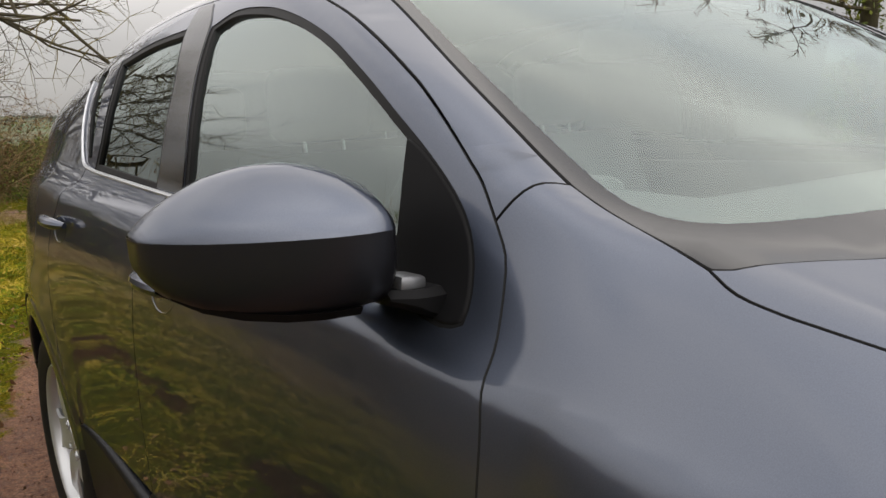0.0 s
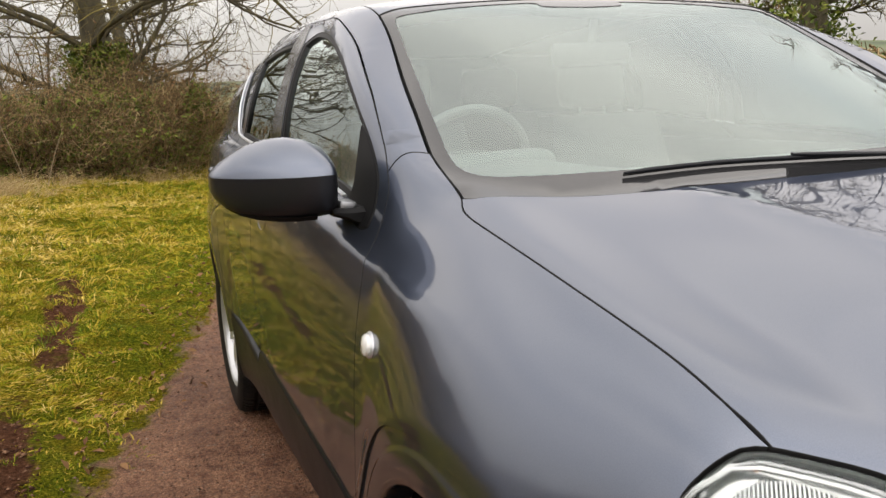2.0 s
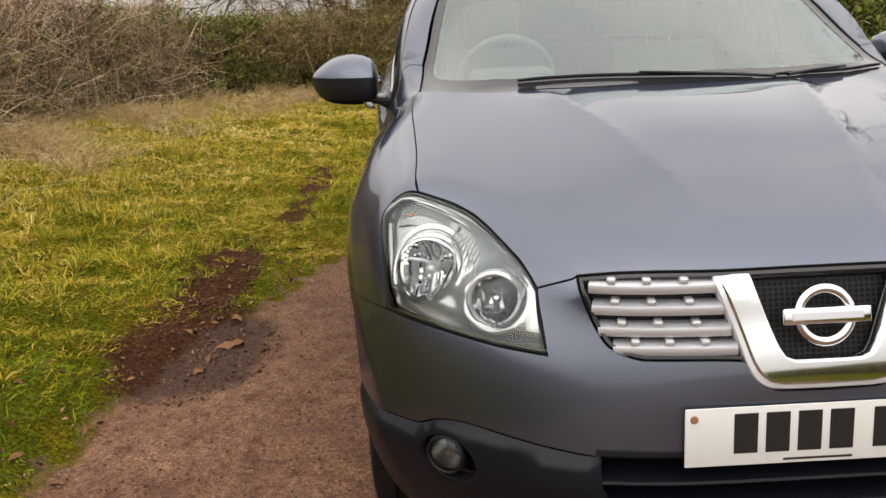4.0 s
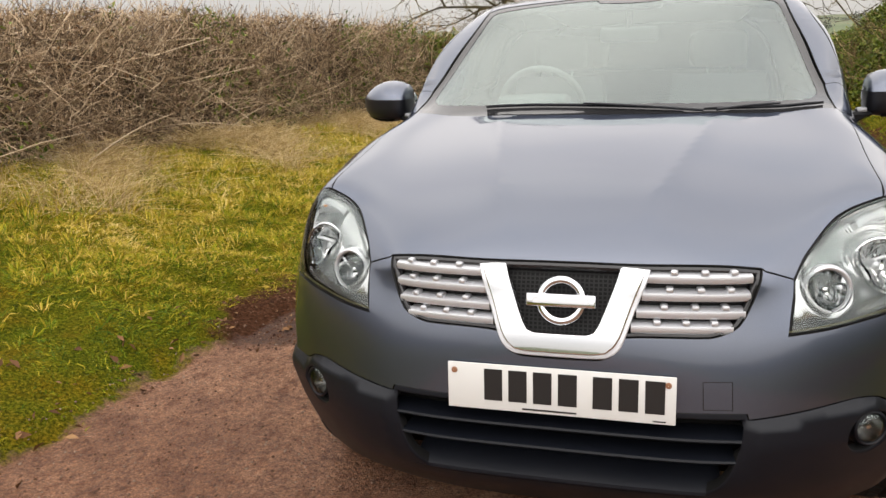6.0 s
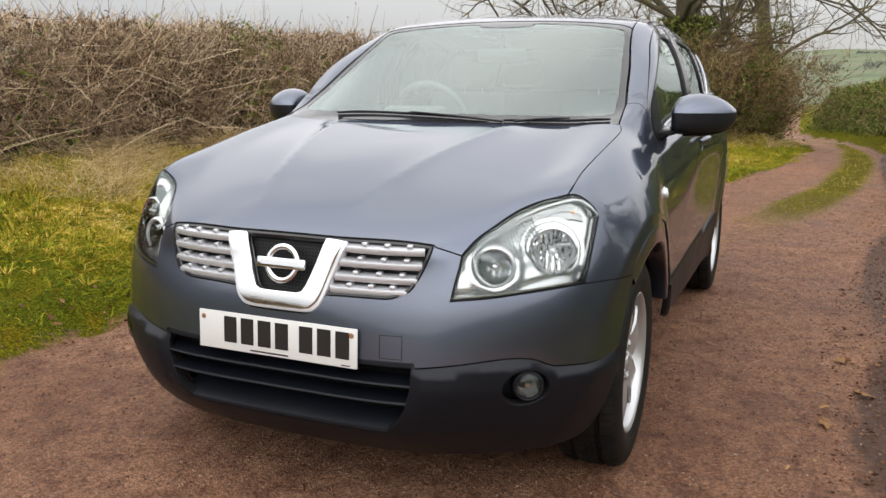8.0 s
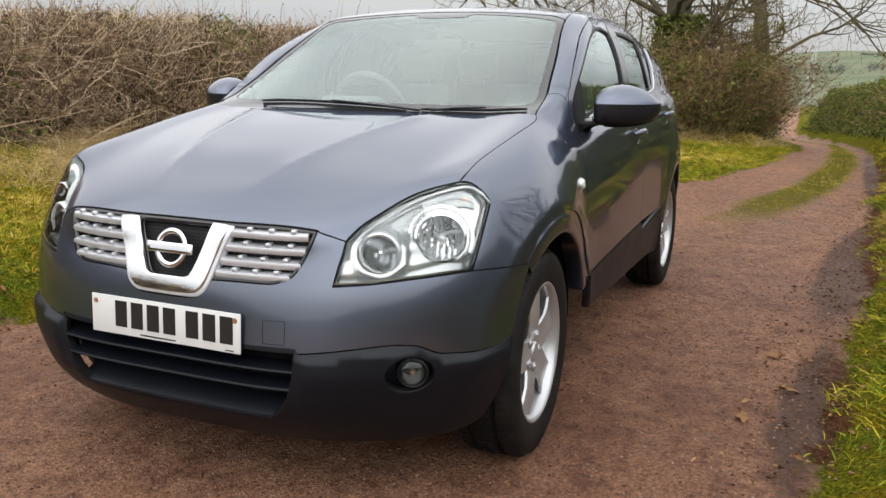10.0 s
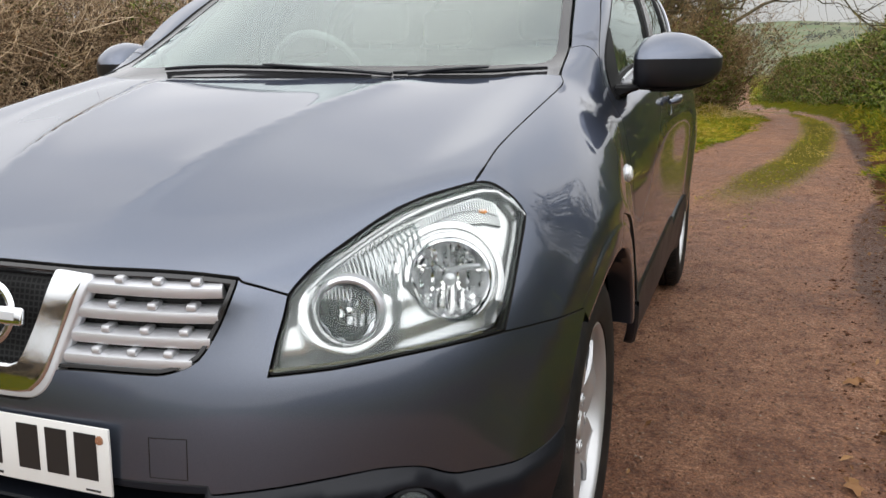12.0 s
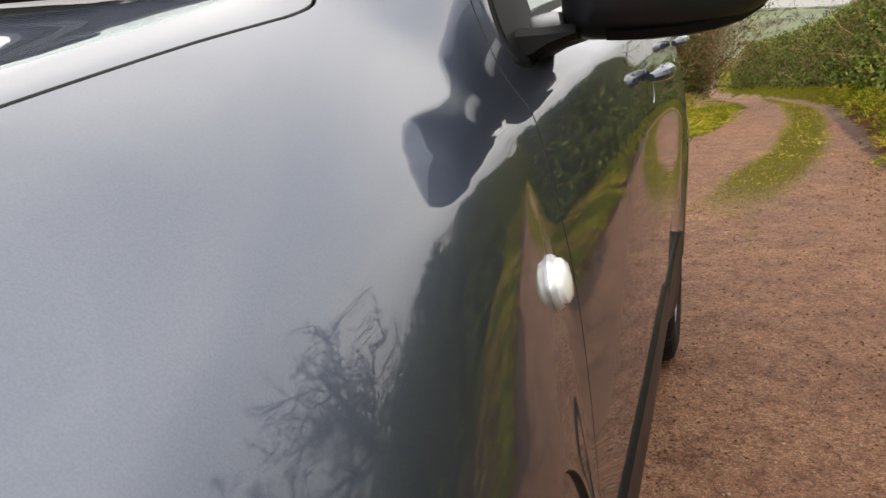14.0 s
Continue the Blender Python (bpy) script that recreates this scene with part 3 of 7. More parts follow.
HEDGE_L = np.array([(-30, -9), (-12, -7.6), (-4, -6.3), (0, -5.2), (2.5, -4.75), (5, -4.95), (8, -4.85), (11, -4.1), (13.5, -2.6), (14.6, -.9), (15, .4), (16, .7), (19, .7), (23, .4), (28, -.3), (36, -2.6)])
HEDGE_R = np.array([(-30, 7), (-8, 5.6), (-3, 5.0), (-.8, 4.7), (1, 4.4), (4, 4.0), (7, 3.3), (9, 2.95), (10.7, 2.85), (14.8, 2.98), (20, 3.1), (26, 2.9), (36, 1.4)])
STRIP_L = np.array([(-5, .1), (3.5, .62), (5.46, .80), (6.56, 1.0), (8, 1.40), (10.9, 1.78), (16.8, 2.05), (23, 2.0), (36, -.6)])
STRIP_R = np.array([(-5, .3), (3.5, 1.02), (5.7, 1.5), (8.4, 2.02), (11.6, 2.36), (16.5, 2.38), (23, 2.35), (36, 0)])


def at(line, y):
    return np.interp(y, line[:, 0], line[:, 1])


def smooth01(t):
    t = np.clip(t, 0, 1)
    return t * t * (3 - 2 * t)


def fnoise(x, y, scale, seed=0):
    """Cheap smooth noise from a few crossed waves, about -1 to 1."""
    r = np.random.default_rng(100 + seed)
    out = 0
    for k in range(7):
        a, ph, f = r.uniform(0, math.tau), r.uniform(0, math.tau), scale * r.uniform(.6, 1.7)
        out = out + np.sin((x * math.cos(a) + y * math.sin(a)) * f * math.tau + ph)
    return out / 3.2


def height(x, y):
    """The ground's height anywhere."""
    l, r, hl, hr = at(LANE_L, y), at(LANE_R, y), at(HEDGE_L, y), at(HEDGE_R, y)
    far = smooth01((np.hypot(x, y - 4) - 26) / 25)
    d = np.maximum(l - x, 0)
    w = np.maximum(l - hl, .25)
    p = np.interp(y, [0, 1.2, 3.5], [.62, .7, 1.5])
    foot = np.interp(y, [-5, 2, 6, 13, 15], [.55, .52, .42, .32, .2])
    zl = foot * np.minimum((d / w), 1.6) ** p
    e = np.maximum(x - r, 0)
    wr = np.maximum(hr - r, .2)
    zr = .06 * smooth01(e / .3) + .22 * smooth01(e / wr) + .35 * smooth01((e - wr) / 1.6)
    z = np.where(x < l, zl, np.where(x > r, zr, 0.0))
    z = z * (1 - far)
    mid = smooth01((at(STRIP_R, y) + .15 - x) / .3) * smooth01((x - at(STRIP_L, y) + .15) / .3)
    on = (x > l) & (x < r)
    z = z + np.where(on, .022 * mid * (y > 3) + .006 * fnoise(x, y, .9, 1) + .003 * fnoise(x, y, 3.1, 2), .034 * fnoise(x, y, .9, 3) + .020 * fnoise(x, y, 2.4, 4)) * (1 - far)
    z = z - .05 * np.maximum(y - 13, 0) * (1 - far) * (y < 60)
    rad = np.hypot(x, y)
    valley = -6 * smooth01((rad - 40) / 120)
    hills = smooth01((rad - 170) / 420) * (21 + 6 * fnoise(x, y, .0021, 8) + 3 * fnoise(x, y, .006, 9)) + smooth01((rad - 650) / 700) * 18
    return z + (valley + hills) * far


def stretched(lo, hi, step, reach, grow=1.16):
    mid = list(np.arange(lo, hi + step / 2, step))
    a, s = lo, step
    left = []
    while a > -reach:
        s *= grow
        a -= s
        left.append(a)
    b, s = hi, step
    right = []
    while b < reach:
        s *= grow
        b += s
        right.append(b)
    return np.array(left[::-1] + mid + right)


def mesh_np(name, verts, faces):
    """A mesh from arrays; faces all of one size."""
    me = bpy.data.meshes.new(name)
    n = faces.shape[1]
    me.vertices.add(len(verts))
    me.vertices.foreach_set("co", np.ascontiguousarray(verts, dtype=np.float32).ravel())
    me.loops.add(faces.size)
    me.loops.foreach_set("vertex_index", np.ascontiguousarray(faces, dtype=np.int32).ravel())
    me.polygons.add(len(faces))
    me.polygons.foreach_set("loop_start", np.arange(0, faces.size, n, dtype=np.int32))
    me.update(calc_edges=True)
    me.validate()
    return me


# ground colours: gravel, grass, mud
def ground_material():
    m = material("lane_and_verge", rough=0.8, Specular_IOR_Level=0.34)
    t = m.node_tree
    b = t.nodes["Principled BSDF"]

    def attr(name):
        a = t.nodes.new("ShaderNodeAttribute")
        a.attribute_name = name
        return a.outputs["Fac"]

    def mixc(fac, a, c):
        x = t.nodes.new("ShaderNodeMix")
        x.data_type = "RGBA"
        link(t, fac, x.inputs[0])
        link(t, a, x.inputs[6])
        link(t, c, x.inputs[7])
        return x.outputs[2]

    def math_(op, a, v):
        n = t.nodes.new("ShaderNodeMath")
        n.operation, n.use_clamp = op, False
        link(t, a, n.inputs[0])
        if isinstance(v, (int, float)):
            n.inputs[1].default_value = v
        else:
            link(t, v, n.inputs[1])
        return n.outputs[0]

    def sharpen(a, noise_fac, amount, lo, hi):
        k = math_("MULTIPLY_ADD", noise_fac, amount)
        k.node.inputs[2].default_value = -amount / 2
        s_ = math_("ADD", a, k)
        r = t.nodes.new("ShaderNodeMapRange")
        r.interpolation_type = "SMOOTHSTEP"
        r.inputs["From Min"].default_value, r.inputs["From Max"].default_value = lo, hi
        link(t, s_, r.inputs["Value"])
        return r.outputs[0]

    big, mid, fine = noise_on(m, 0.55, 5.0), noise_on(m, 4.5, 6.0, 0.65), noise_on(m, 55, 5.0, 0.7)
    grit = noise_on(m, 170, 3.0, 0.75)
    gravel = ramp(t, [(0.28, (0.092, 0.040, 0.020)), (0.43, (0.245, 0.122, 0.066)), (0.56, (0.375, 0.21, 0.127)), (0.72, (0.58, 0.41, 0.295))], grit)
    tone = ramp(t, [(0.3, (0.58, 0.48, 0.42)), (0.5, (0.95, 0.92, 0.90)), (0.72, (1.15, 1.14, 1.12))], mid)
    tone2 = ramp(t, [(0.36, (0.70, 0.58, 0.50)), (0.64, (1.12, 1.11, 1.10))], big)

    def mul(a, c):
        x = t.nodes.new("ShaderNodeMix")
        x.data_type, x.blend_type = "RGBA", "MULTIPLY"
        x.inputs[0].default_value = 1
        link(t, a, x.inputs[6])
        link(t, c, x.inputs[7])
        return x.outputs[2]

    lumps = ramp(t, [(0.34, (0.50, 0.45, 0.42)), (0.5, (1.0, 1.0, 1.0)), (0.66, (1.4, 1.38, 1.36))], noise_on(m, 62, 3.0, 0.75))
    worn = ramp(t, [(0.36, (0.62, 0.50, 0.42)), (0.47, (0.95, 0.90, 0.86)), (0.62, (1.18, 1.18, 1.18))], noise_on(m, 19, 7.0, 0.72, stretch=(1, .7, 1)))
    lane_c = mul(mul(mul(mul(gravel.outputs[0], tone.outputs[0]), tone2.outputs[0]), lumps.outputs[0]), worn.outputs[0])
    turf = ramp(t, [(0.34, (0.030, 0.036, 0.004)), (0.46, (0.085, 0.090, 0.007)), (0.56, (0.165, 0.160, 0.010)), (0.70, (0.30, 0.235, 0.030))], noise_on(m, 75, 4.0, 0.75))
    patch = ramp(t, [(0.34, (0.62, 0.80, 0.60)), (0.5, (1.0, 1.0, 0.9)), (0.66, (1.35, 1.0, 0.9))], mid)
    turf_c = mul(turf.outputs[0], patch.outputs[0])
    mud = ramp(t, [(0.3, (0.036, 0.014, 0.007)), (0.55, (0.105, 0.045, 0.023)), (0.75, (0.19, 0.10, 0.055))], fine)
    gmask = sharpen(attr("grass"), mid, 0.9, 0.42, 0.58)
    mmask = sharpen(attr("mud"), mid, 0.8, 0.4, 0.62)
    smask = sharpen(attr("strip"), fine, 1.1, 0.34, 0.85)
    col = mixc(gmask, lane_c, turf_c)
    moss = ramp(t, [(0.3, (0.075, 0.066, 0.012)), (0.7, (0.19, 0.165, 0.024))], fine)
    col = mixc(smask, col, moss.outputs[0])
    col = mixc(mmask, col, mud.outputs[0])
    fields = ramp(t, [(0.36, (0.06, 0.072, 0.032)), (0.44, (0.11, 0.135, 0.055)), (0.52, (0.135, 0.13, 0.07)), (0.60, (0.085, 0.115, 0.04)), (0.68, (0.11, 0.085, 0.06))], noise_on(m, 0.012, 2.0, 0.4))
    # pale blue-grey mixed into the far fields: distance haze put into the colour
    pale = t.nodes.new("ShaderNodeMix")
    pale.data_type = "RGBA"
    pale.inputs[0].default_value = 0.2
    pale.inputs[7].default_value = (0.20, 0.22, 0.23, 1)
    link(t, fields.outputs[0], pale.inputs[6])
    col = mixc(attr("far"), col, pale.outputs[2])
    link(t, col, b.inputs["Base Color"])
    wet = t.nodes.new("ShaderNodeMapRange")
    wet.inputs["From Min"].default_value, wet.inputs["From Max"].default_value = 0.35, 0.65
    wet.inputs["To Min"].default_value, wet.inputs["To Max"].default_value = 0.48, 0.82
    link(t, big, wet.inputs["Value"])
    dull = t.nodes.new("ShaderNodeMath")
    dull.operation = "MAXIMUM"
    link(t, gmask, dull.inputs[0])
    link(t, smask, dull.inputs[1])
    matt = t.nodes.new("ShaderNodeMath")
    matt.operation = "MAXIMUM"
    link(t, dull.outputs[0], matt.inputs[0])
    link(t, wet.outputs[0], matt.inputs[1])
    link(t, matt.outputs[0], b.inputs["Roughness"])
    gloss = t.nodes.new("ShaderNodeMapRange")
    gloss.inputs["To Min"].default_value, gloss.inputs["To Max"].default_value = 0.34, 0.03
    link(t, dull.outputs[0], gloss.inputs["Value"])
    link(t, gloss.outputs[0], b.inputs["Specular IOR Level"])
    h = math_("ADD", grit, fine)
    h2 = math_("ADD", h, mid)
    h3 = math_("MULTIPLY_ADD", noise_on(m, 24, 4.0, 0.7), 1.6)
    link(t, h2, h3.node.inputs[2])
    bump_on(m, h3, 1.0, 0.028)
    return m


GROUND = ground_material()


def make_ground():
    xs, ys = stretched(-7.2, 5.2, .115, 1600, 1.2), stretched(-4.5, 17.5, .115, 1600, 1.2)
    X, Y = np.meshgrid(xs, ys)
    Z = height(X, Y)
    nx, ny = len(xs), len(ys)
    i = np.arange(nx * ny).reshape(ny, nx)
    faces = np.stack([i[:-1, :-1], i[:-1, 1:], i[1:, 1:], i[1:, :-1]], -1).reshape(-1, 4)
    me = mesh_np("ground", np.stack([X, Y, Z], -1).reshape(-1, 3), faces)
    me.materials.append(GROUND)
    me.shade_smooth()
    d = np.minimum(X - at(LANE_L, Y), at(LANE_R, Y) - X)
    grass = np.clip(.5 - d / .5, 0, 1)
    strip = np.clip(.5 + np.minimum(X - at(STRIP_L, Y), at(STRIP_R, Y) - X) / .35, 0, 1) * smooth01((Y - 2.6) / 5)
    mud = np.zeros_like(X)
    # the last, wide mud patch is unseen, added to darken the wing's reflection
    for cx, cy, rx, ry, turn in ((-1.80, 2.25, .17, .80, .0), (-1.62, 4.7, .12, 1.3, .0), (-1.70, 1.25, .32, .46, 0), (1.95, 3.8, .18, 1.6, -.1), (2.45, 9.5, .16, 4.5, -.04), (1.72, .9, .12, .9, -.1), (3.1, 1.8, .62, 4.5, .06)):
        u, v = (X - cx) * math.cos(turn) + (Y - cy) * math.sin(turn), (Y - cy) * math.cos(turn) - (X - cx) * math.sin(turn)
        mud = np.maximum(mud, np.clip(1.15 - .62 * np.hypot(u / rx, v / ry), 0, 1))
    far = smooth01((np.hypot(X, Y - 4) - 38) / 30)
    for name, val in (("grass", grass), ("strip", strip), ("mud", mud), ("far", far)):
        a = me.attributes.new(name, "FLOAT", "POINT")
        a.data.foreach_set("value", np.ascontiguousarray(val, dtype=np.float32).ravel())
    return tagged(new("ground", me), "red gravel lane between grassy verges, fields beyond", "ground", kind="structure")


make_ground()


def island_material(name, stops, rough=0.85, patch=None, spread=0.5, shift=None):
    """Colours that vary from piece to piece, and in wide patches."""
    m = material(name, rough=rough, Specular_IOR_Level=0.12)
    t = m.node_tree
    g = t.nodes.new("ShaderNodeNewGeometry")
    fac = g.outputs["Random Per Island"]
    if patch:
        n = noise_on(m, patch, 3.0)
        x = t.nodes.new("ShaderNodeMix")
        x.data_type = "FLOAT"
        x.inputs[0].default_value = spread
        link(t, fac, x.inputs[2])
        link(t, n, x.inputs[3])
        fac = x.outputs[0]
    if shift:
        a = t.nodes.new("ShaderNodeAttribute")
        a.attribute_name = shift
        s_ = t.nodes.new("ShaderNodeMath")
        link(t, fac, s_.inputs[0])
        link(t, a.outputs["Fac"], s_.inputs[1])
        fac = s_.outputs[0]
    colour_on(m, stops, fac)
    return m


def unit(v):
    return v / np.maximum(np.linalg.norm(v, axis=-1, keepdims=True), 1e-9)


def sticks(name, start, way, length, radius, bend, seg=3, sides=3, taper=.75, wob=.0):
    """Many thin bent sticks in one mesh."""
    n = len(start)
    way = unit(way)
    f = np.linspace(0, 1, seg + 1)[None, :, None]
    p = start[:, None] + way[:, None] * length[:, None, None] * f + bend[:, None] * (length[:, None, None] * f * f)
    if wob:
        p[:, 1:] += RNG.normal(0, 1, (n, seg, 3)) * (wob * length[:, None, None])
    t = unit(np.gradient(p, axis=1))
    a = unit(np.cross(t, RNG.normal(0, 1, (n, 1, 3))))
    b = np.cross(t, a)
    ang = np.arange(sides) * math.tau / sides
    r = radius[:, None, None, None] * (1 - taper * f[..., None])
    v = p[:, :, None] + (a[:, :, None] * np.cos(ang)[None, None, :, None] + b[:, :, None] * np.sin(ang)[None, None, :, None]) * r
    base = (np.arange(n) * (seg + 1) * sides)[:, None, None]
    j = (np.arange(seg) * sides)[None, :, None]
    k = np.arange(sides)[None, None, :]
    k2 = (k + 1) % sides
    q = np.stack([base + j + k, base + j + k2, base + j + sides + k2, base + j + sides + k], -1).reshape(-1, 4)
    return mesh_np(name, v.reshape(-1, 3), q), p


def leaves(name, centre, size, tilt=1.0, curl=.25):
    """Many small folded leaves in one mesh."""
    n = len(centre)
    nrm = unit(RNG.normal(0, 1, (n, 3)) * tilt + np.array((0, 0, 1.0)) * (1.2 - tilt))
    a = unit(np.cross(nrm, RNG.normal(0, 1, (n, 3))))
    b = np.cross(nrm, a)
    s = size[:, None]
    v = np.stack([centre - a * s, centre + b * s * .45 + nrm * s * curl, centre + a * s, centre - b * s * .45 + nrm * s * curl, ], 1)
    i = (np.arange(n) * 4)[:, None]
    f = np.concatenate([i + np.array([[0, 1, 2]]), i + np.array([[0, 2, 3]])], 0)
    return mesh_np(name, v.reshape(-1, 3), f)


def stuff(name, me, mat, label="", category="", parent=None, kind="stuff"):
    me.materials.append(mat)
    ob = new(name, me)
    if parent is not None:
        ob.parent = parent
        ob["kind"] = kind
        return ob
    return tagged(ob, label, category, kind=kind)


# grass on the verges
GRASS = island_material("verge_grass", [(0.16, (0.045, 0.080, 0.004)), (0.34, (0.125, 0.165, 0.006)), (0.47, (0.235, 0.225, 0.009)), (0.60, (0.34, 0.255, 0.018)), (0.76, (0.45, 0.310, 0.055)), (0.95, (0.62, 0.47, 0.18))], 0.7, 1.3, 0.5, "dry")
STRAW = island_material("dead_grass_straw", [(0.1, (0.26, 0.17, 0.07)), (0.5, (0.44, 0.31, 0.14)), (0.9, (0.64, 0.50, 0.27))], 0.8)


def blades(n, x0, x1, y0, y1, keep, lo, hi, width, yellow=0.0):
    x, y = RNG.uniform(x0, x1, n), RNG.uniform(y0, y1, n)
    ok = keep(x, y)
    x, y = x[ok], y[ok]
    n = len(x)
    g = np.stack([x, y, height(x, y) - .006], -1)
    ln = RNG.uniform(lo, hi, n) * (1 + .35 * fnoise(x, y, .7, 21))
    w = width * RNG.uniform(.6, 1.3, n)
    drift = np.stack([fnoise(x, y, .5, 22), fnoise(x, y, .5, 23), np.zeros(n)], -1)
    lean = unit(drift * .8 + RNG.normal(0, .7, (n, 3)) * (1, 1, 0) + np.array((0, 0, .55)))
    side = unit(np.cross(lean, RNG.normal(0, 1, (n, 3))))
    mid = g + lean * (ln * .55)[:, None]
    tip = g + lean * ln[:, None] + unit(lean * (1, 1, 0) + 1e-6) * (ln * .25)[:, None] - np.array((0, 0, 1)) * (ln * .22)[:, None]
    h = side * w[:, None] / 2
    v = np.stack([g - h, g + h, mid + h * .8, mid - h * .8, tip], 1).reshape(-1, 3)
    i = (np.arange(n) * 5)[:, None]
    f = np.concatenate([i + np.array([[0, 1, 2]]), i + np.array([[0, 2, 3]]), i + np.array([[3, 2, 4]])], 0)
    me = mesh_np("grass", v, f)
    d = at(LANE_L, y) - x if x0 < 0 else np.maximum(x - at(LANE_R, y), 0)
    dry = np.clip((d - .55) / 2.2, -.12, 1) * .26 - .01 + yellow + .14 * fnoise(x, y, .35, 25)
    a = me.attributes.new("dry", "FLOAT", "POINT")
    a.data.foreach_set("value", np.repeat(dry, 5).astype(np.float32))
    return me


def off_mud(x, y):
    """Where no trodden mud lies on the verge."""
    m = np.minimum(np.hypot((x + 1.80) / .15, (y - 2.25) / .75), np.hypot((x + 1.62) / .11, (y - 4.7) / 1.25))
    m = np.minimum(m, np.hypot((x + 1.70) / .27, (y - 1.25) / .42))
    return m > 1.0 + .3 * fnoise(x, y, 1.5, 31)


def verge_l(x, y):
    d = at(LANE_L, y) - x
    edge = .05 + .10 * fnoise(x, y, .8, 30)
    return (d > edge) & (x > at(HEDGE_L, y) - .1) & off_mud(x, y) & (RNG.uniform(0, 1, x.shape) < np.clip(.55 + d / .5, 0, 1))


def verge_edge(x, y):
    d = at(LANE_L, y) - x
    return verge_l(x, y) | ((d > -.02 + .12 * fnoise(x, y, 1.6, 33)) & (d < .5) & off_mud(x, y) & (RNG.uniform(0, 1, x.shape) < .45))


def verge_r(x, y):
    d = x - at(LANE_R, y)
    return (d > .06 + .10 * fnoise(x, y, .8, 32)) & (x < at(HEDGE_R, y) + .3)


stuff("grass", blades(120000, -5.6, -.2, -3.0, 8.5, lambda x, y: verge_l(x, y) & (RNG.uniform(5.0, 8.5, x.shape) > y), .02, .065, .0046), GRASS, "short yellow-green winter grass on the verge", "grass")
stuff("grass", blades(105000, -3.5, -1.0, -2.8, 4.8, verge_edge, .014, .042, .0036), GRASS, "thick short green grass at the lane's edge", "grass")
stuff("grass", blades(60000, -5.2, 1.4, 4.8, 15.5, lambda x, y: verge_l(x, y) & (RNG.uniform(4.8, 8.3, x.shape) < y), .045, .13, .0075), GRASS, "yellowing rough grass below the hedge", "grass")
stuff("grass", blades(22000, 1.5, 3.2, -.6, 6.5, verge_r, .035, .09, .0045), GRASS, "bright green grass along the lane edge", "grass")
stuff("grass", blades(26000, 1.6, 3.4, 6.5, 17, verge_r, .05, .13, .008), GRASS, "rough grass on the foot of the bank", "grass")
stuff("grass", blades(20000, .5, 2.6, 3.5, 20, lambda x, y: (x > at(STRIP_L, y)) & (x < at(STRIP_R, y)) & (RNG.uniform(0, 1, x.shape) < .06 + .94 * smooth01((y - 3) / 6)), .015, .045, .006, .14), GRASS, "thin mossy grass strip down the lane's middle", "grass")


def tufts(n, y0, y1, per, lo, hi, width):
    """Clumps of longer arching grass."""
    y = RNG.uniform(y0, y1, n)
    f = RNG.uniform(0.04, 1, n) ** .7
    x = at(LANE_L, y) + (at(HEDGE_L, y) - at(LANE_L, y)) * f
    dry = np.clip(f * .26 + RNG.normal(-.09, .10, n), -.2, .4)
    big = RNG.uniform(.6, 1.25, n) * (.38 + .8 * f)
    a = RNG.uniform(0, math.tau, (n, per))
    r = np.abs(RNG.normal(0, .035, (n, per))) * big[:, None]
    gx, gy = x[:, None] + r * np.cos(a), y[:, None] + r * np.sin(a)
    g = np.stack([gx, gy, height(gx, gy) - .006], -1).reshape(-1, 3)
    lean = unit(np.stack([np.cos(a), np.sin(a), np.zeros_like(a)], -1) * RNG.uniform(.15, 1.0, (n, per, 1)) + RNG.normal(0, .25, (n, per, 3)) + np.array((0, 0, .9))).reshape(-1, 3)
    ln = (RNG.uniform(lo, hi, (n, per)) * big[:, None]).reshape(-1)[:, None]
    side = unit(np.cross(lean, RNG.normal(0, 1, g.shape))) * width / 2
    out = unit(lean * (1, 1, 0) + 1e-6)
    mid = g + lean * ln * .6
    tip = mid + lean * ln * .2 + out * ln * .35 - np.array((0, 0, 1)) * ln * .18
    v = np.stack([g - side, g + side, mid + side * .8, mid - side * .8, tip], 1).reshape(-1, 3)
    i = (np.arange(len(g)) * 5)[:, None]
    me = mesh_np("grass", v, np.concatenate([i + np.array([[0, 1, 2]]), i + np.array([[0, 2, 3]]), i + np.array([[3, 2, 4]])], 0))
    at_ = me.attributes.new("dry", "FLOAT", "POINT")
    at_.data.foreach_set("value", np.repeat(dry, per * 5).astype(np.float32))
    return me


stuff("grass", tufts(2200, -2.6, 7, 22, .06, .19, .0046), GRASS, "tufts of longer yellow and green grass", "grass")
stuff("grass", tufts(800, 7, 15.2, 18, .08, .22, .008), GRASS, "tufts of longer yellow grass below the hedge", "grass")


def tussocks(n, y0, y1, off0, off1, lo, hi, rad):
    y = RNG.uniform(y0, y1, n)
    x = at(HEDGE_L, y) + RNG.uniform(off0, off1, n)
    x = x + .25 * fnoise(x * 2, y, .6, 40)
    ok = (fnoise(x, y, .55, 41) > -.15) & (x < at(LANE_L, y) - .3)
    x, y = x[ok], y[ok]
    n = len(x)
    s = np.stack([x, y, height(x, y) - .01], -1)
    way = RNG.normal(0, .55, (n, 3)) * (1, 1, .2) + np.array((.15, -.1, .9))
    me, _ = sticks("straw", s, way, RNG.uniform(lo, hi, n), np.full(n, rad), RNG.normal(0, .35, (n, 3)) * (1, 1, .1) + np.array((.05, -.05, -.4)), 2, 3, .7)
    return me


stuff("straw", tussocks(18000, -3, 9, -.25, .95, .14, .55, .0023), STRAW, "pale dead grass stalks at the foot of the hedge", "dead grass")
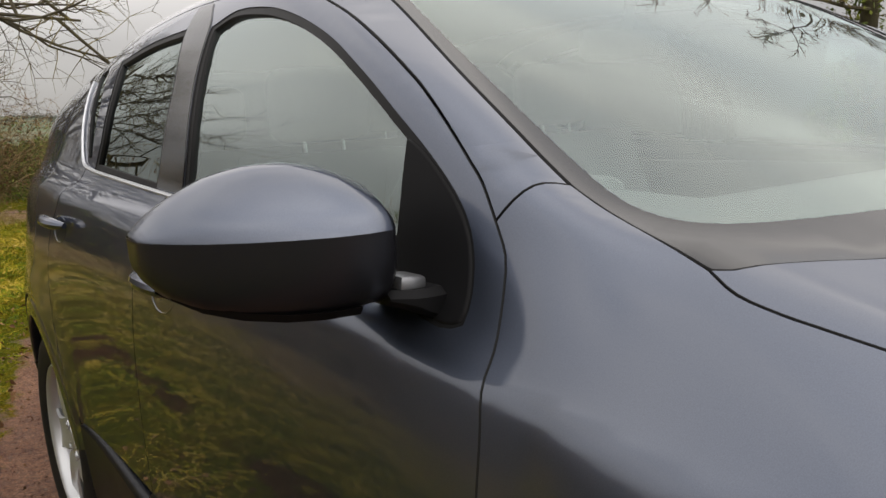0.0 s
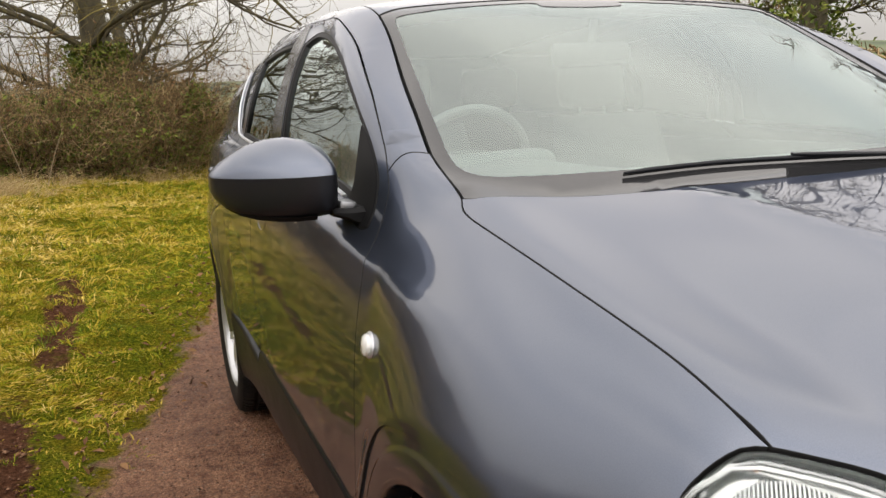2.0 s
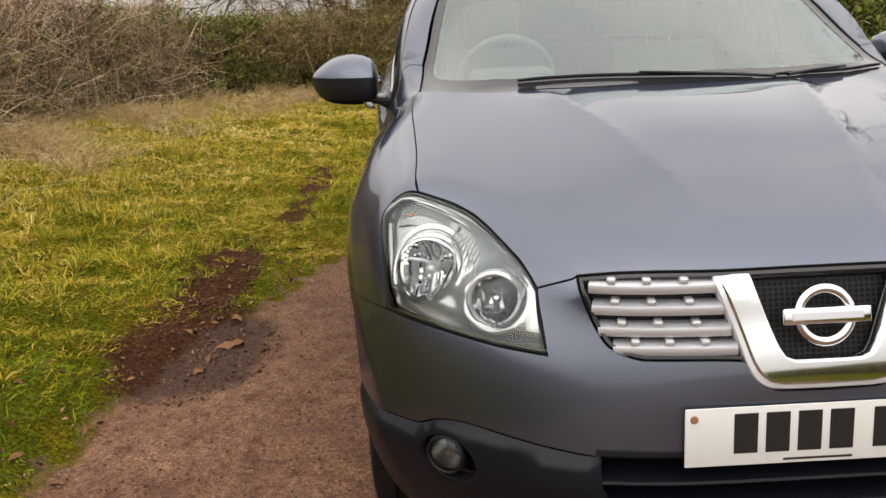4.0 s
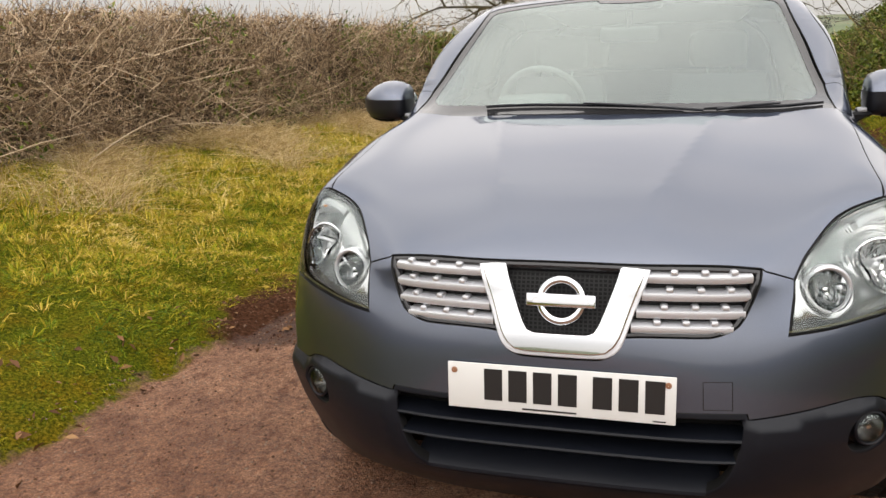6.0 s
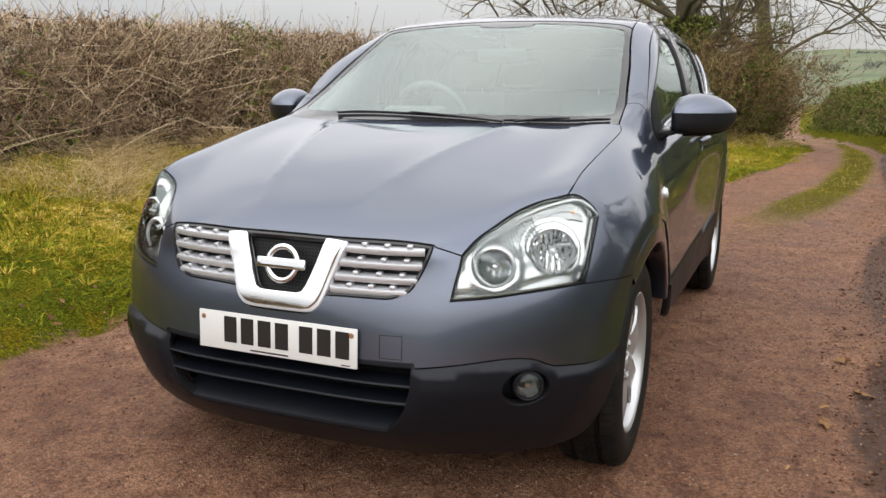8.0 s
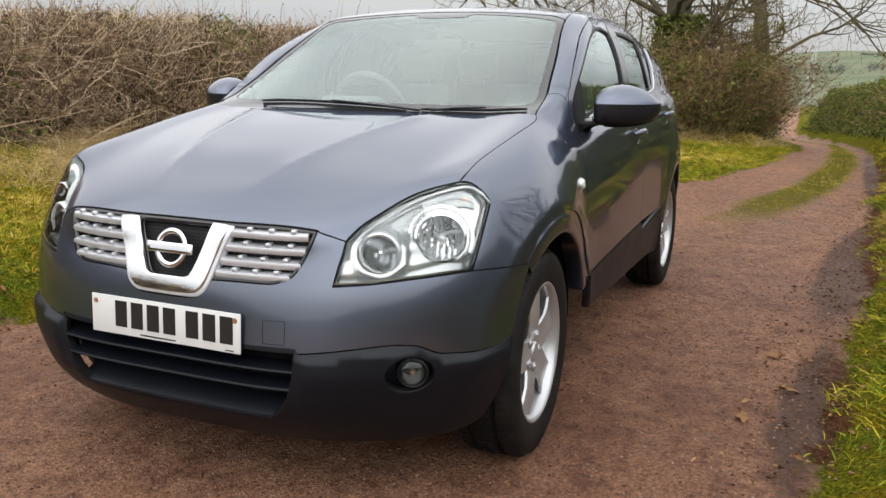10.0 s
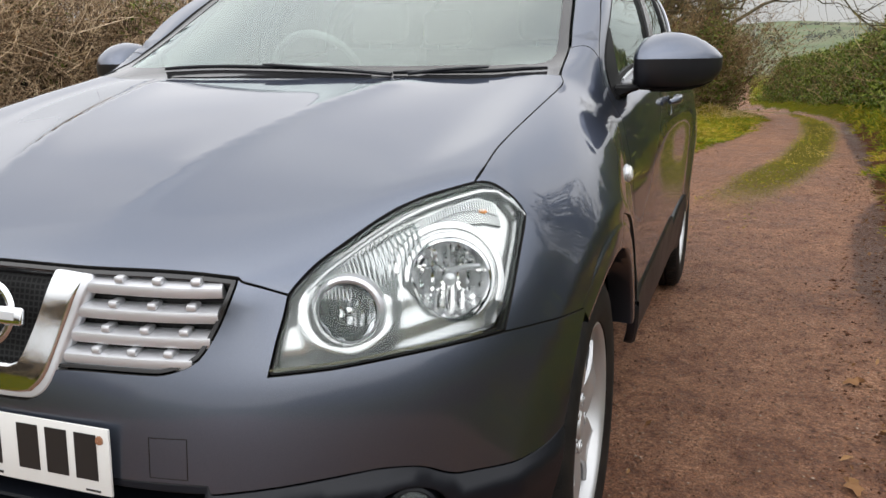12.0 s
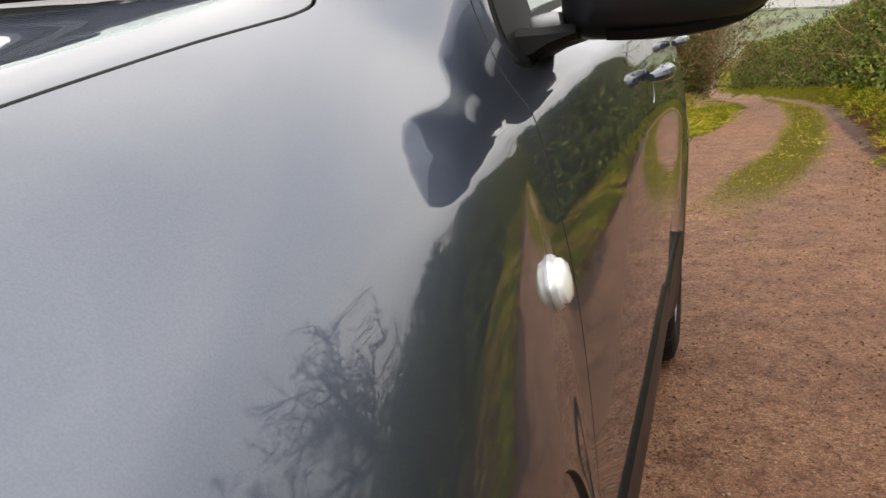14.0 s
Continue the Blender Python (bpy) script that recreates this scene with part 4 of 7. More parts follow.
stuff("straw", tussocks(8000, 3.5, 12.5, -.1, 1.3, .15, .6, .0028), STRAW, "pale dead grass leaning out below the hedge", "dead grass")
stuff("straw", tussocks(5000, 9, 15.2, -.3, 1.6, .15, .5, .003), STRAW, "pale dead grass stalks below the tree", "dead grass")

# hedges of bare twigs
BARK = island_material("bare_hedge_twigs", [(0.12, (0.048, 0.031, 0.019)), (0.42, (0.22, 0.150, 0.092)), (0.68, (0.47, 0.340, 0.215)), (0.95, (0.80, 0.65, 0.45))], 0.85, 0.5, 0.25)
BUSHBARK = island_material("dark_bramble_twigs", [(0.1, (0.055, 0.036, 0.017)), (0.4, (0.150, 0.100, 0.048)), (0.7, (0.27, 0.185, 0.09)), (0.92, (0.46, 0.34, 0.19))], 0.85, 0.5, 0.25)
# near-black: the shade deep in the hedge is put into this colour
HEDGE_SHADE = material("hedge_inner_shade", (0.022, 0.015, 0.011), 1.0)
colour_on(HEDGE_SHADE, [(0.35, (0.006, 0.0045, 0.003)), (0.7, (0.030, 0.020, 0.013))], noise_on(HEDGE_SHADE, 9, 6.0))
DEADLEAF = island_material("withered_foliage", [(0.1, (0.075, 0.036, 0.016)), (0.5, (0.145, 0.070, 0.030)), (0.9, (0.25, 0.14, 0.065))], 0.8)
IVY = island_material("dark_green_leaves", [(0.1, (0.038, 0.062, 0.008)), (0.5, (0.10, 0.135, 0.016)), (0.9, (0.19, 0.215, 0.04))], 0.45)


def drop(y):
    """How far the land has fallen beyond the tree."""
    return -.05 * np.maximum(y - 13, 0)


def shade_core(line, y0, y1, side, top, depth, lean, inset=.36):
    """A rough near-black sheet that stands for the shade inside a hedge."""
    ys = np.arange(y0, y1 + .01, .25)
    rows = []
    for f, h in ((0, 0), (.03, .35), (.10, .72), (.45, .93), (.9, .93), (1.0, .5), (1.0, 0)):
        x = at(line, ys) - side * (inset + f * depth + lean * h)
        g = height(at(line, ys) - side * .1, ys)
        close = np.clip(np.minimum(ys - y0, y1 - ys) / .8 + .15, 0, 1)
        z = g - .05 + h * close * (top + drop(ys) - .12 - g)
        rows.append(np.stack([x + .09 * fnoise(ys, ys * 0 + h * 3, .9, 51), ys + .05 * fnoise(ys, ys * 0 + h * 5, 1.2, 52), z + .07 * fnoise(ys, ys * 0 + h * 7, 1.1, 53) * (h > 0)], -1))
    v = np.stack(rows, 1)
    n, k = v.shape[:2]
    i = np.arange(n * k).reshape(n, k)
    return mesh_np("shade_core", v.reshape(-1, 3), np.stack([i[:-1, :-1], i[1:, :-1], i[1:, 1:], i[:-1, 1:]], -1).reshape(-1, 4))


def hedge(name, line, y0, y1, side, top, depth, lean, n, rad, label, green=.0, dead=.1, wild=-.04, bark=None):
    """A length of hedge along a line: near-black shade core, twigs, leaves. side: +1 where the hedge lies to the left
    of its line.
    """
    th = tagged(new(name), label, "hedge", "roadside hedges")
    stuff("shade_core", shade_core(line, y0, y1, side, top, depth, lean), HEDGE_SHADE, parent=th, kind="part")
    top0 = top
    y = RNG.uniform(y0, y1, n)
    hgt = RNG.uniform(0, 1, n) ** .8
    rad = rad * .95
    face = RNG.uniform(0, 1, n) < .74
    deep = np.where(face, RNG.uniform(-.06, .22, n), RNG.uniform(.1, depth, n))
    hgt = np.where(face, hgt, RNG.uniform(.78, 1.0, n))
    g = height(at(line, y) - side * .1, y)
    x = at(line, y) - side * (deep + lean * hgt)
    top = top + drop(y)
    z = g + hgt * (top - g) * (1 + .05 * fnoise(y, y * 0, .5, 61))
    s = np.stack([x, y, z], -1)
    ln = RNG.uniform(.12, .50, n) * (1 if bark is None else .8)
    way = np.stack([side * np.where(face, RNG.normal(.25, .5, n), RNG.normal(0, .4, n)), RNG.normal(0, .65, n), np.where(face, RNG.normal(.25, .65, n), np.abs(RNG.normal(.8, .3, n)))], -1)
    ln = np.where(hgt > .8, ln * .38, ln)
    # gaps in the face where the near-black shade core shows
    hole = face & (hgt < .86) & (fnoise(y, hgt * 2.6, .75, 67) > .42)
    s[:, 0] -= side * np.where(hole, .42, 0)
    me, p = sticks("twig_mass", s - unit(way) * (ln * .5)[:, None], way, ln, rad * RNG.uniform(.5, 1.7, n), RNG.normal(0, .55, (n, 3)), 2, 3, .6, .10)
    stuff("twig_mass", me, bark or BARK, parent=th)
    # longer stems that stand in the face and reach out of the top
    k = n // (22 if bark is None else 34)
    y2 = RNG.uniform(y0, y1, k)
    g2 = height(at(line, y2) - side * .1, y2)
    f2 = RNG.uniform(0, .62, k)
    s2 = np.stack([at(line, y2) - side * (RNG.uniform(-.08, .20, k) + lean * f2), y2, g2 + f2 * (top0 + drop(y2) - g2)], -1)
    w2 = np.stack([side * RNG.normal(.12, .28, k), RNG.normal(0, .75, k), RNG.uniform(.15, 1.0, k)], -1)
    l2 = np.minimum(RNG.uniform(.3, .75, k), np.maximum(top0 + drop(y2) + wild - s2[:, 2], .05) * RNG.uniform(.8, 1.08, k))
    me, _ = sticks("stem_mass", s2, w2, l2, rad * RNG.uniform(.8, 1.8, k), RNG.normal(0, .5, (k, 3)), 4, 3, .65, .06)
    stuff("stem_mass", me, bark or BARK, parent=th)
    m = int(n * dead)
    if m:
        pick = p[RNG.integers(0, n, m), RNG.integers(1, 3, m)]
        stuff("withered_foliage", leaves("withered_foliage", pick + RNG.normal(0, .012, (m, 3)), RNG.uniform(.012, .028, m)), DEADLEAF, parent=th)
    m = int(n * green)
    if m:
        q = RNG.integers(0, n, m)
        low = p[q, 1]
        ok = fnoise(low[:, 0] * 1.0, low[:, 1], .45, 66) + (1.0 - (low[:, 2] / top0)) * .9 > (.45 if green < 1 else -.35)
        low = low[ok]
        low = low + np.stack([np.full(len(low), side * .06), np.zeros(len(low)), np.zeros(len(low))], -1) + RNG.normal(0, .05, (len(low), 3))
        stuff("green_foliage", leaves("green_foliage", low, RNG.uniform(.02, .042, len(low)) * (1 if green < 1 else 1.35)), IVY, parent=th)
    return th


hedge("hedge", HEDGE_L, -5, 3.2, 1, 1.80, 1.1, .10, 17500, .0041, "trimmed bare brown hedge on a grassy bank", .5, .14)
hedge("hedge", HEDGE_L, 3.2, 11.2, 1, 1.82, 1.1, .10, 17500, .0043, "trimmed bare brown hedge beside the verge", .5, .16)
hedge("hedge", HEDGE_L, 11.2, 15.2, 1, 1.58, 1.3, .12, 5200, .0055, "ragged bramble hedge under the bare tree", 1.6, .5, .3, BUSHBARK)
hedge("hedge", HEDGE_L, 15.2, 19.5, 1, 1.85, 1.8, .16, 5000, .0065, "tall ragged brown bush beside the lane's bend", 1.4, .6, .3, BUSHBARK)
hedge("hedge", HEDGE_L, 19.5, 27, 1, 1.5, 1.5, .12, 2600, .010, "brown hedge following the lane's bend", .7, .2, .2)
hedge("hedge", HEDGE_L, -22, -5, 1, 1.85, 1.2, .10, 2600, .009, "bare hedge beyond the front of the car", .1, .05)
hedge("hedge", HEDGE_R, 6.0, 19, -1, 2.12, 1.6, .75, 5500, .0055, "overgrown green-brown hedge on a steep bank", 9.0, .5, .05, BUSHBARK)
hedge("hedge", HEDGE_R, 19, 36, -1, 1.95, 1.6, .75, 4500, .0075, "overgrown hedge bank beside the lane's bend", 7.0, .4, .05, BUSHBARK)
hedge("hedge", HEDGE_R, -5, 6.2, -1, 1.45, 1.4, .7, 4500, .006, "overgrown hedge bank opposite the car", 5.0, .4, .05, BUSHBARK)
hedge("hedge", HEDGE_R, -22, -5, -1, 1.3, 1.4, .6, 2600, .009, "overgrown hedge bank beyond the car", 3, .3, .05, BUSHBARK)

def bush(base, wide, tall, n, label, green=.3, dead=.5, rad=.006):
    """A ragged shrub of arching stems with side twigs and leaves."""
    th = tagged(new("bush"), label, "bush", "ragged bushes")
    a, r = RNG.uniform(0, math.tau, n), wide * .45 * np.sqrt(RNG.uniform(0, 1, n))
    x, y = base[0] + r * np.cos(a), base[1] + r * np.sin(a)
    s = np.stack([x, y, height(x, y) - .03], -1)
    way = np.stack([np.cos(a) * .45, np.sin(a) * .45, np.full(n, 1.0)], -1) + RNG.normal(0, .25, (n, 3))
    ln = tall * RNG.uniform(.55, 1.2, n)
    bend = np.stack([np.cos(a), np.sin(a), np.full(n, -.35)], -1) * RNG.uniform(0, .32, (n, 1))
    me, p = sticks("stem_mass", s, way, ln, rad * RNG.uniform(.6, 1.5, n), bend, 5, 3, .7, .035)
    stuff("stem_mass", me, BUSHBARK, parent=th)
    k = n * 11
    q = RNG.integers(0, n, k)
    s2 = p[q, RNG.integers(1, 6, k)]
    w2 = RNG.normal(0, 1, (k, 3)) * (1, 1, .7) + np.array((0, 0, .35))
    me, p2 = sticks("side_twig_mass", s2, w2, RNG.uniform(.12, .45, k), rad * .55 * RNG.uniform(.6, 1.6, k), RNG.normal(0, .35, (k, 3)), 2, 3, .6, .05)
    stuff("side_twig_mass", me, BUSHBARK, parent=th)
    for part_name, share, mat, lo, hi in (("withered_foliage", dead, DEADLEAF, .015, .034), ("green_foliage", green, IVY, .022, .045)):
        m = int(k * share)
        c = p2[RNG.integers(0, k, m), RNG.integers(0, 3, m)] + RNG.normal(0, .02, (m, 3))
        if part_name == "green_foliage":
            c = c[c[:, 2] < base[2] + tall * RNG.uniform(.2, .9, m)]
        stuff(part_name, leaves(part_name, c, RNG.uniform(lo, hi, len(c))), mat, parent=th)
    return th


for bx, by, bw, bt, bn, gr, dd in ((-3.6, 13.2, 1.5, 1.5, 170, .5, .5), (-2.5, 14.1, 1.5, 1.75, 190, .8, .4), (-1.4, 14.6, 1.5, 1.6, 190, 1.6, .5), (-.4, 15.2, 1.4, 1.6, 190, 1.4, .6), (.1, 16.2, 1.3, 1.9, 220, .7, .9), (.25, 17.6, 1.2, 2.0, 200, .7, .8), (-1.6, 16.0, 1.8, 2.5, 200, .6, .4), (-.2, 20.5, 1.2, 1.6, 140, .6, .7)):
    bush((bx, by, float(height(np.array([bx]), np.array([by]))[0])), bw, bt, bn, "ragged brown and green bush at the foot of the tree", gr, dd)

# long pale canes leaning out of the hedge
CANE = material("pale_bramble_cane", (0.36, 0.27, 0.17), 0.8)
for x, y, z, dx, dy, dz, ln in ((-4.55, 1.3, .5, .55, .35, .62, 1.0), (-4.5, 1.55, .5, .75, .5, .5, 1.25), (-4.45, 3.2, .55, .35, .85, .55, 1.0), (-4.55, .7, .45, .3, .15, .8, .8), (-4.7, 5.6, .5, .2, .9, .5, 1.1), (-2.4, 12.6, .35, -.2, -.1, .9, 1.3), (-2.1, 12.4, .3, .25, -.2, .8, 1.1)):
    w = Vector((dx, dy, dz)).normalized()
    pts = [Vector((x, y, z)) + w * ln * f + Vector((0, 0, -.18 * ln * f * f)) for f in (0, .25, .5, .75, 1)]
    tagged(part("bramble_cane", tube(pts, [.006, .0055, .005, .004, .002], 6), CANE), "pale dry cane leaning out of the hedge", "cane", "canes in the hedge")


# trees
TREEBARK = material("grey_brown_bark", rough=0.9)
colour_on(TREEBARK, [(0.3, (0.030, 0.024, 0.015)), (0.55, (0.075, 0.062, 0.032)), (0.75, (0.12, 0.11, 0.04))], noise_on(TREEBARK, 7, 6.0, 0.7, stretch=(1, 1, .3)))
bump_on(TREEBARK, noise_on(TREEBARK, 25, 5.0, 0.7, stretch=(1, 1, .3)), 0.8, 0.03)
TWIGBARK = island_material("fine_bare_twigs", [(0.1, (0.040, 0.029, 0.014)), (0.5, (0.100, 0.078, 0.028)), (0.9, (0.19, 0.155, 0.045))], 0.9)


def tree(name, base, tall, spread, seed, label, trunk_r=.28, ivy=0, fork=1.6, limbs=9, twig=.010, droop=.0, dense=1.0, east=1.0):
    rng = np.random.default_rng(seed)
    th = tagged(new(name), label, "tree", "bare trees")
    th.location = base
    levels = {1: [], 2: [], 3: []}

    def grow(p, way, ln, r, level):
        pts, q, w = [np.array(p, float)], np.array(p, float), unit(np.array(way, float))
        seg = 5 if level < 3 else 4
        for k in range(seg):
            w = unit(w + rng.normal(0, .25 if level < 3 else .30, 3) + np.array((0, 0, .05 - droop)))
            q = q + w * ln / seg
            pts.append(q.copy())
        levels[min(level, 3)].append((pts, r))
        return pts, w

    top = np.array((rng.normal(0, .25), rng.normal(0, .25), tall * .62))
    trunk = [np.array((0, 0, -.3)), np.array((0, 0, fork * .5)), np.array((.06, .03, fork)), top * .55 + np.array((.1, 0, .0)), top]
    part("trunk", tube(spline(trunk, .35), [trunk_r * (1.25 - .95 * k / (len(spline(trunk, .35)) - 1)) for k in range(len(spline(trunk, .35)))], 12), TREEBARK, th)
    for k in range(limbs):
        a = math.tau * (k + rng.uniform(-.3, .3)) / limbs
        hh = fork + (tall * .62 - fork) * (k % 4) / 4 + rng.uniform(-.15, .3)
        f = np.clip(hh / top[2], 0, 1)
        st = np.array((top[0] * f, top[1] * f, hh))
        ln = spread * rng.uniform(.7, 1.1) * (1 - .35 * f) * (east if math.cos(a) > .25 else 1)
        pts, _ = grow(st, (math.cos(a), math.sin(a), rng.uniform(.15, .75)), ln, trunk_r * .25 * (1 - .4 * f), 1)
        for j in range(int(10 * dense)):
            i = rng.integers(1, 5)
            fr = rng.uniform(0, 1)
            p = pts[i] * (1 - fr) + pts[i + 1] * fr
            d = unit(pts[i + 1] - pts[i])
            pts2, _ = grow(p, d + rng.normal(0, .65, 3) + np.array((0, 0, .2)), ln * rng.uniform(.3, .55), trunk_r * .085, 2)
            for m in range(int(9 * dense)):
                i2 = rng.integers(1, 5)
                fr = rng.uniform(0, 1)
                p2 = pts2[i2] * (1 - fr) + pts2[i2 + 1] * fr
                d2 = unit(pts2[i2 + 1] - pts2[i2])
                grow(p2, d2 + rng.normal(0, .7, 3) + np.array((0, 0, .1)), ln * rng.uniform(.12, .26), twig, 3)
    for pts, r in levels[1]:
        n = len(pts)
        part("limb", tube(pts, [r * (1 - .75 * k / (n - 1)) for k in range(n)], 7, caps=False), TREEBARK, th)
    bms = [tube(pts, [r * (1 - .75 * k / (len(pts) - 1)) for k in range(len(pts))], 5, caps=False) for pts, r in levels[2]]
    vs, fs, at0 = [], [], 0
    for b in bms:
        vs.append(np.array([v.co[:] for v in b.verts]))
        b.verts.index_update()
        fs.append(np.array([[v.index for v in f.verts] for f in b.faces]) + at0)
        at0 += len(b.verts)
        b.free()
    stuff("branch_mass", mesh_np("branch_mass", np.concatenate(vs), np.concatenate(fs)), TREEBARK, parent=th)
    tw = levels[3]
    P = np.array([p for p, _ in tw])
    starts, ends = P[:, 0], P[:, -1]
    n = len(P)
    length = np.linalg.norm(ends - starts, axis=1)
    me, pp = sticks("twig_mass", starts, ends - starts, length, np.full(n, twig), RNG.normal(0, .12, (n, 3)), 4, 3, .8, .03)
    stuff("twig_mass", me, TWIGBARK, parent=th)
    k = int(n * 2.6 * dense)
    pick = RNG.integers(0, n, k)
    s2 = pp[pick, RNG.integers(1, 5, k)]
    w2 = unit(ends - starts)[pick] + RNG.normal(0, .7, (k, 3))
    me, _ = sticks("fine_twig_mass", s2, w2, length[pick] * RNG.uniform(.2, .55, k), np.full(k, twig * .5), RNG.normal(0, .2, (k, 3)), 2, 3, .7, .04)
    stuff("fine_twig_mass", me, TWIGBARK, parent=th)
    if ivy:
        hz = RNG.uniform(-.2, fork * 1.9, ivy)
        a = RNG.uniform(0, math.tau, ivy)
        rr = trunk_r * 1.1 + np.abs(RNG.normal(.12, .16, ivy)) * (1.2 - .5 * hz / (fork * 1.9))
        c = np.stack([rr * np.cos(a), rr * np.sin(a), hz], -1)
        stuff("ivy", leaves("ivy", c, RNG.uniform(.03, .06, ivy)), IVY, parent=th)
    return th


tree("tree", (-1.25, 16.9, .1), 9.0, 6.4, 5, "large bare oak with ivy on its trunk behind the hedge", .32, 9000, 1.3, 22, .010, .03, 1.15, .6)
tree("tree", (-.2, 31.0, -.9), 10.5, 6.0, 8, "bare ivy-clad tree beside the lane's bend", .38, 4500, 2.2, 12, .013, .02, .75)
tree("tree", (8.6, 9.0, .7), 6.8, 3.2, 12, "bare tree standing behind the hedge bank", .22, 1800, 1.6, 16, .010, 0, 1.1)
tree("tree", (10.4, 6.2, .7), 6.0, 2.6, 15, "bare tree standing in the far hedge line", .15, 900, 1.4, 10, .010, 0, .9)
tree("tree", (9.2, 9.4, .6), 3.9, 2.0, 19, "slender bare tree above the hedge bank", .15, 900, 1.4, 10, .010, 0, .9)

# far woods and hedgerows on the hills
# pale, greyed colours: haze over the far trees is coloured in
FARWOOD = island_material("distant_trees", [(0.1, (0.085, 0.092, 0.082)), (0.9, (0.125, 0.130, 0.110))], 1.0)


def far_woods():
    c = []
    for k in range(9):
        az = radians(RNG.uniform(-42, 48))
        r = RNG.uniform(280, 640)
        n = int(RNG.uniform(25, 70))
        turn = RNG.uniform(0, math.pi)
        d = np.linspace(-1, 1, n) * RNG.uniform(25, 90)
        x = r * math.sin(az) + d * math.cos(turn) + RNG.normal(0, 2, n)
        y = r * math.cos(az) + d * math.sin(turn) * .4 + RNG.normal(0, 2, n)
        c.append(np.stack([x, y, height(x, y)], -1))
    for az0, az1, r, n in ((8.5, 13, 480, 46), (3.0, 7.5, 400, 26), (-2, 2, 380, 22)):
        az = np.radians(RNG.uniform(az0, az1, n))
        rr = r + RNG.normal(0, 8, n)
        x, y = rr * np.sin(az), rr * np.cos(az)
        c.append(np.stack([x, y, height(x, y)], -1))
    c = np.concatenate(c)
    n = len(c)
    per = 40
    size = RNG.uniform(1.0, 2.3, n)
    off = RNG.normal(0, .55, (n, per, 3)) * size[:, None, None] * (1, 1, .75)
    pts = c[:, None] + off + np.array((0, 0, 1)) * (size * .8)[:, None, None]
    return leaves("distant_trees", pts.reshape(-1, 3), np.repeat(size, per) * RNG.uniform(.16, .32, n * per))


stuff("distant_trees", far_woods(), FARWOOD, "distant hedgerows and copses on pale green hills", "woods")

# loose stones, fallen leaves and twigs on the lane
STONE = island_material("loose_stones", [(0.1, (0.085, 0.044, 0.026)), (0.5, (0.16, 0.092, 0.060)), (0.95, (0.30, 0.215, 0.16))], 0.75)


def pebbles(n, x0, x1, y0, y1, lo, hi):
    x, y = RNG.uniform(x0, x1, n), RNG.uniform(y0, y1, n)
    ok = (x > at(LANE_L, y) - .1) & (x < at(LANE_R, y) + .1)
    x, y = x[ok], y[ok]
    n = len(x)
    s = RNG.uniform(lo, hi, n) ** 1.0
    c = np.stack([x, y, height(x, y) + s * .15], -1)
    o = np.array([(1, 0, 0), (0, 1, 0), (-1, 0, 0), (0, -1, 0), (0, 0, .7), (0, 0, -.7)], float)
    v = c[:, None] + o[None] * s[:, None, None] * RNG.uniform(.5, 1.1, (n, 6, 3)) * .6
    f = np.array([(0, 1, 4), (1, 2, 4), (2, 3, 4), (3, 0, 4), (1, 0, 5), (2, 1, 5), (3, 2, 5), (0, 3, 5)])
    i = (np.arange(n) * 6)[:, None, None]
    return mesh_np("stones", v.reshape(-1, 3), (i + f[None]).reshape(-1, 3))


stuff("stones", pebbles(28000, -2.2, 2.8, -2.4, 7.5, .004, .0145), STONE, "loose reddish grit and stones on the lane", "gravel")


CLOD = island_material("dark_red_mud_clods", [(0.1, (0.036, 0.015, 0.008)), (0.6, (0.11, 0.050, 0.026)), (0.95, (0.20, 0.11, 0.065))], 0.9)


def clods(n, cx, cy, rx, ry, turn):
    a, r = RNG.uniform(0, math.tau, n), np.sqrt(RNG.uniform(0, 1.3, n))
    u, v = rx * r * np.cos(a), ry * r * np.sin(a)
    x, y = cx + u * math.cos(turn) - v * math.sin(turn), cy + u * math.sin(turn) + v * math.cos(turn)
    sz = RNG.uniform(.004, .016, n) * RNG.uniform(.5, 1, n)
    c = np.stack([x, y, height(x, y) + sz * .1], -1)
    o = np.array([(1, 0, 0), (0, 1, 0), (-1, 0, 0), (0, -1, 0), (0, 0, .6), (0, 0, -.6)], float)
    w = c[:, None] + o[None] * sz[:, None, None] * RNG.uniform(.5, 1.2, (n, 6, 3))
    f = np.array([(0, 1, 4), (1, 2, 4), (2, 3, 4), (3, 0, 4), (1, 0, 5), (2, 1, 5), (3, 2, 5), (0, 3, 5)])
    return mesh_np("mud_clods", w.reshape(-1, 3), ((np.arange(n) * 6)[:, None, None] + f[None]).reshape(-1, 3))


for cn, *where in ((900, -1.80, 2.25, .18, .78, .0), (500, -1.62, 4.7, .12, 1.25, .0), (700, -1.70, 1.25, .32, .46, 0), (900, 1.72, 1.6, .22, 2.0, -.05), (500, 2.0, 4.5, .18, 2.4, -.05)):
    stuff("mud_clods", clods(cn, *where), CLOD, "dark red-brown lumps of trodden mud on the verge", "mud")


def litter(n, fx, lo, hi, y0, y1):
    y = RNG.uniform(y0, y1, n)
    x = fx(y) + RNG.normal(0, .16, n)
    c = np.stack([x, y, height(x, y) + .012], -1)
    return leaves("fallen_leaves", c, RNG.uniform(lo, hi, n), .45, .3)


stuff("fallen_leaves", litter(420, lambda y: at(LANE_L, y) - .12, .012, .032, -1, 9), DEADLEAF, "brown fallen leaves along the verge", "leaves")
stuff("fallen_leaves", litter(260, lambda y: at(LANE_R, y) - .02, .008, .022, -.5, 9), DEADLEAF, "brown fallen leaves and bits along the lane edge", "leaves")
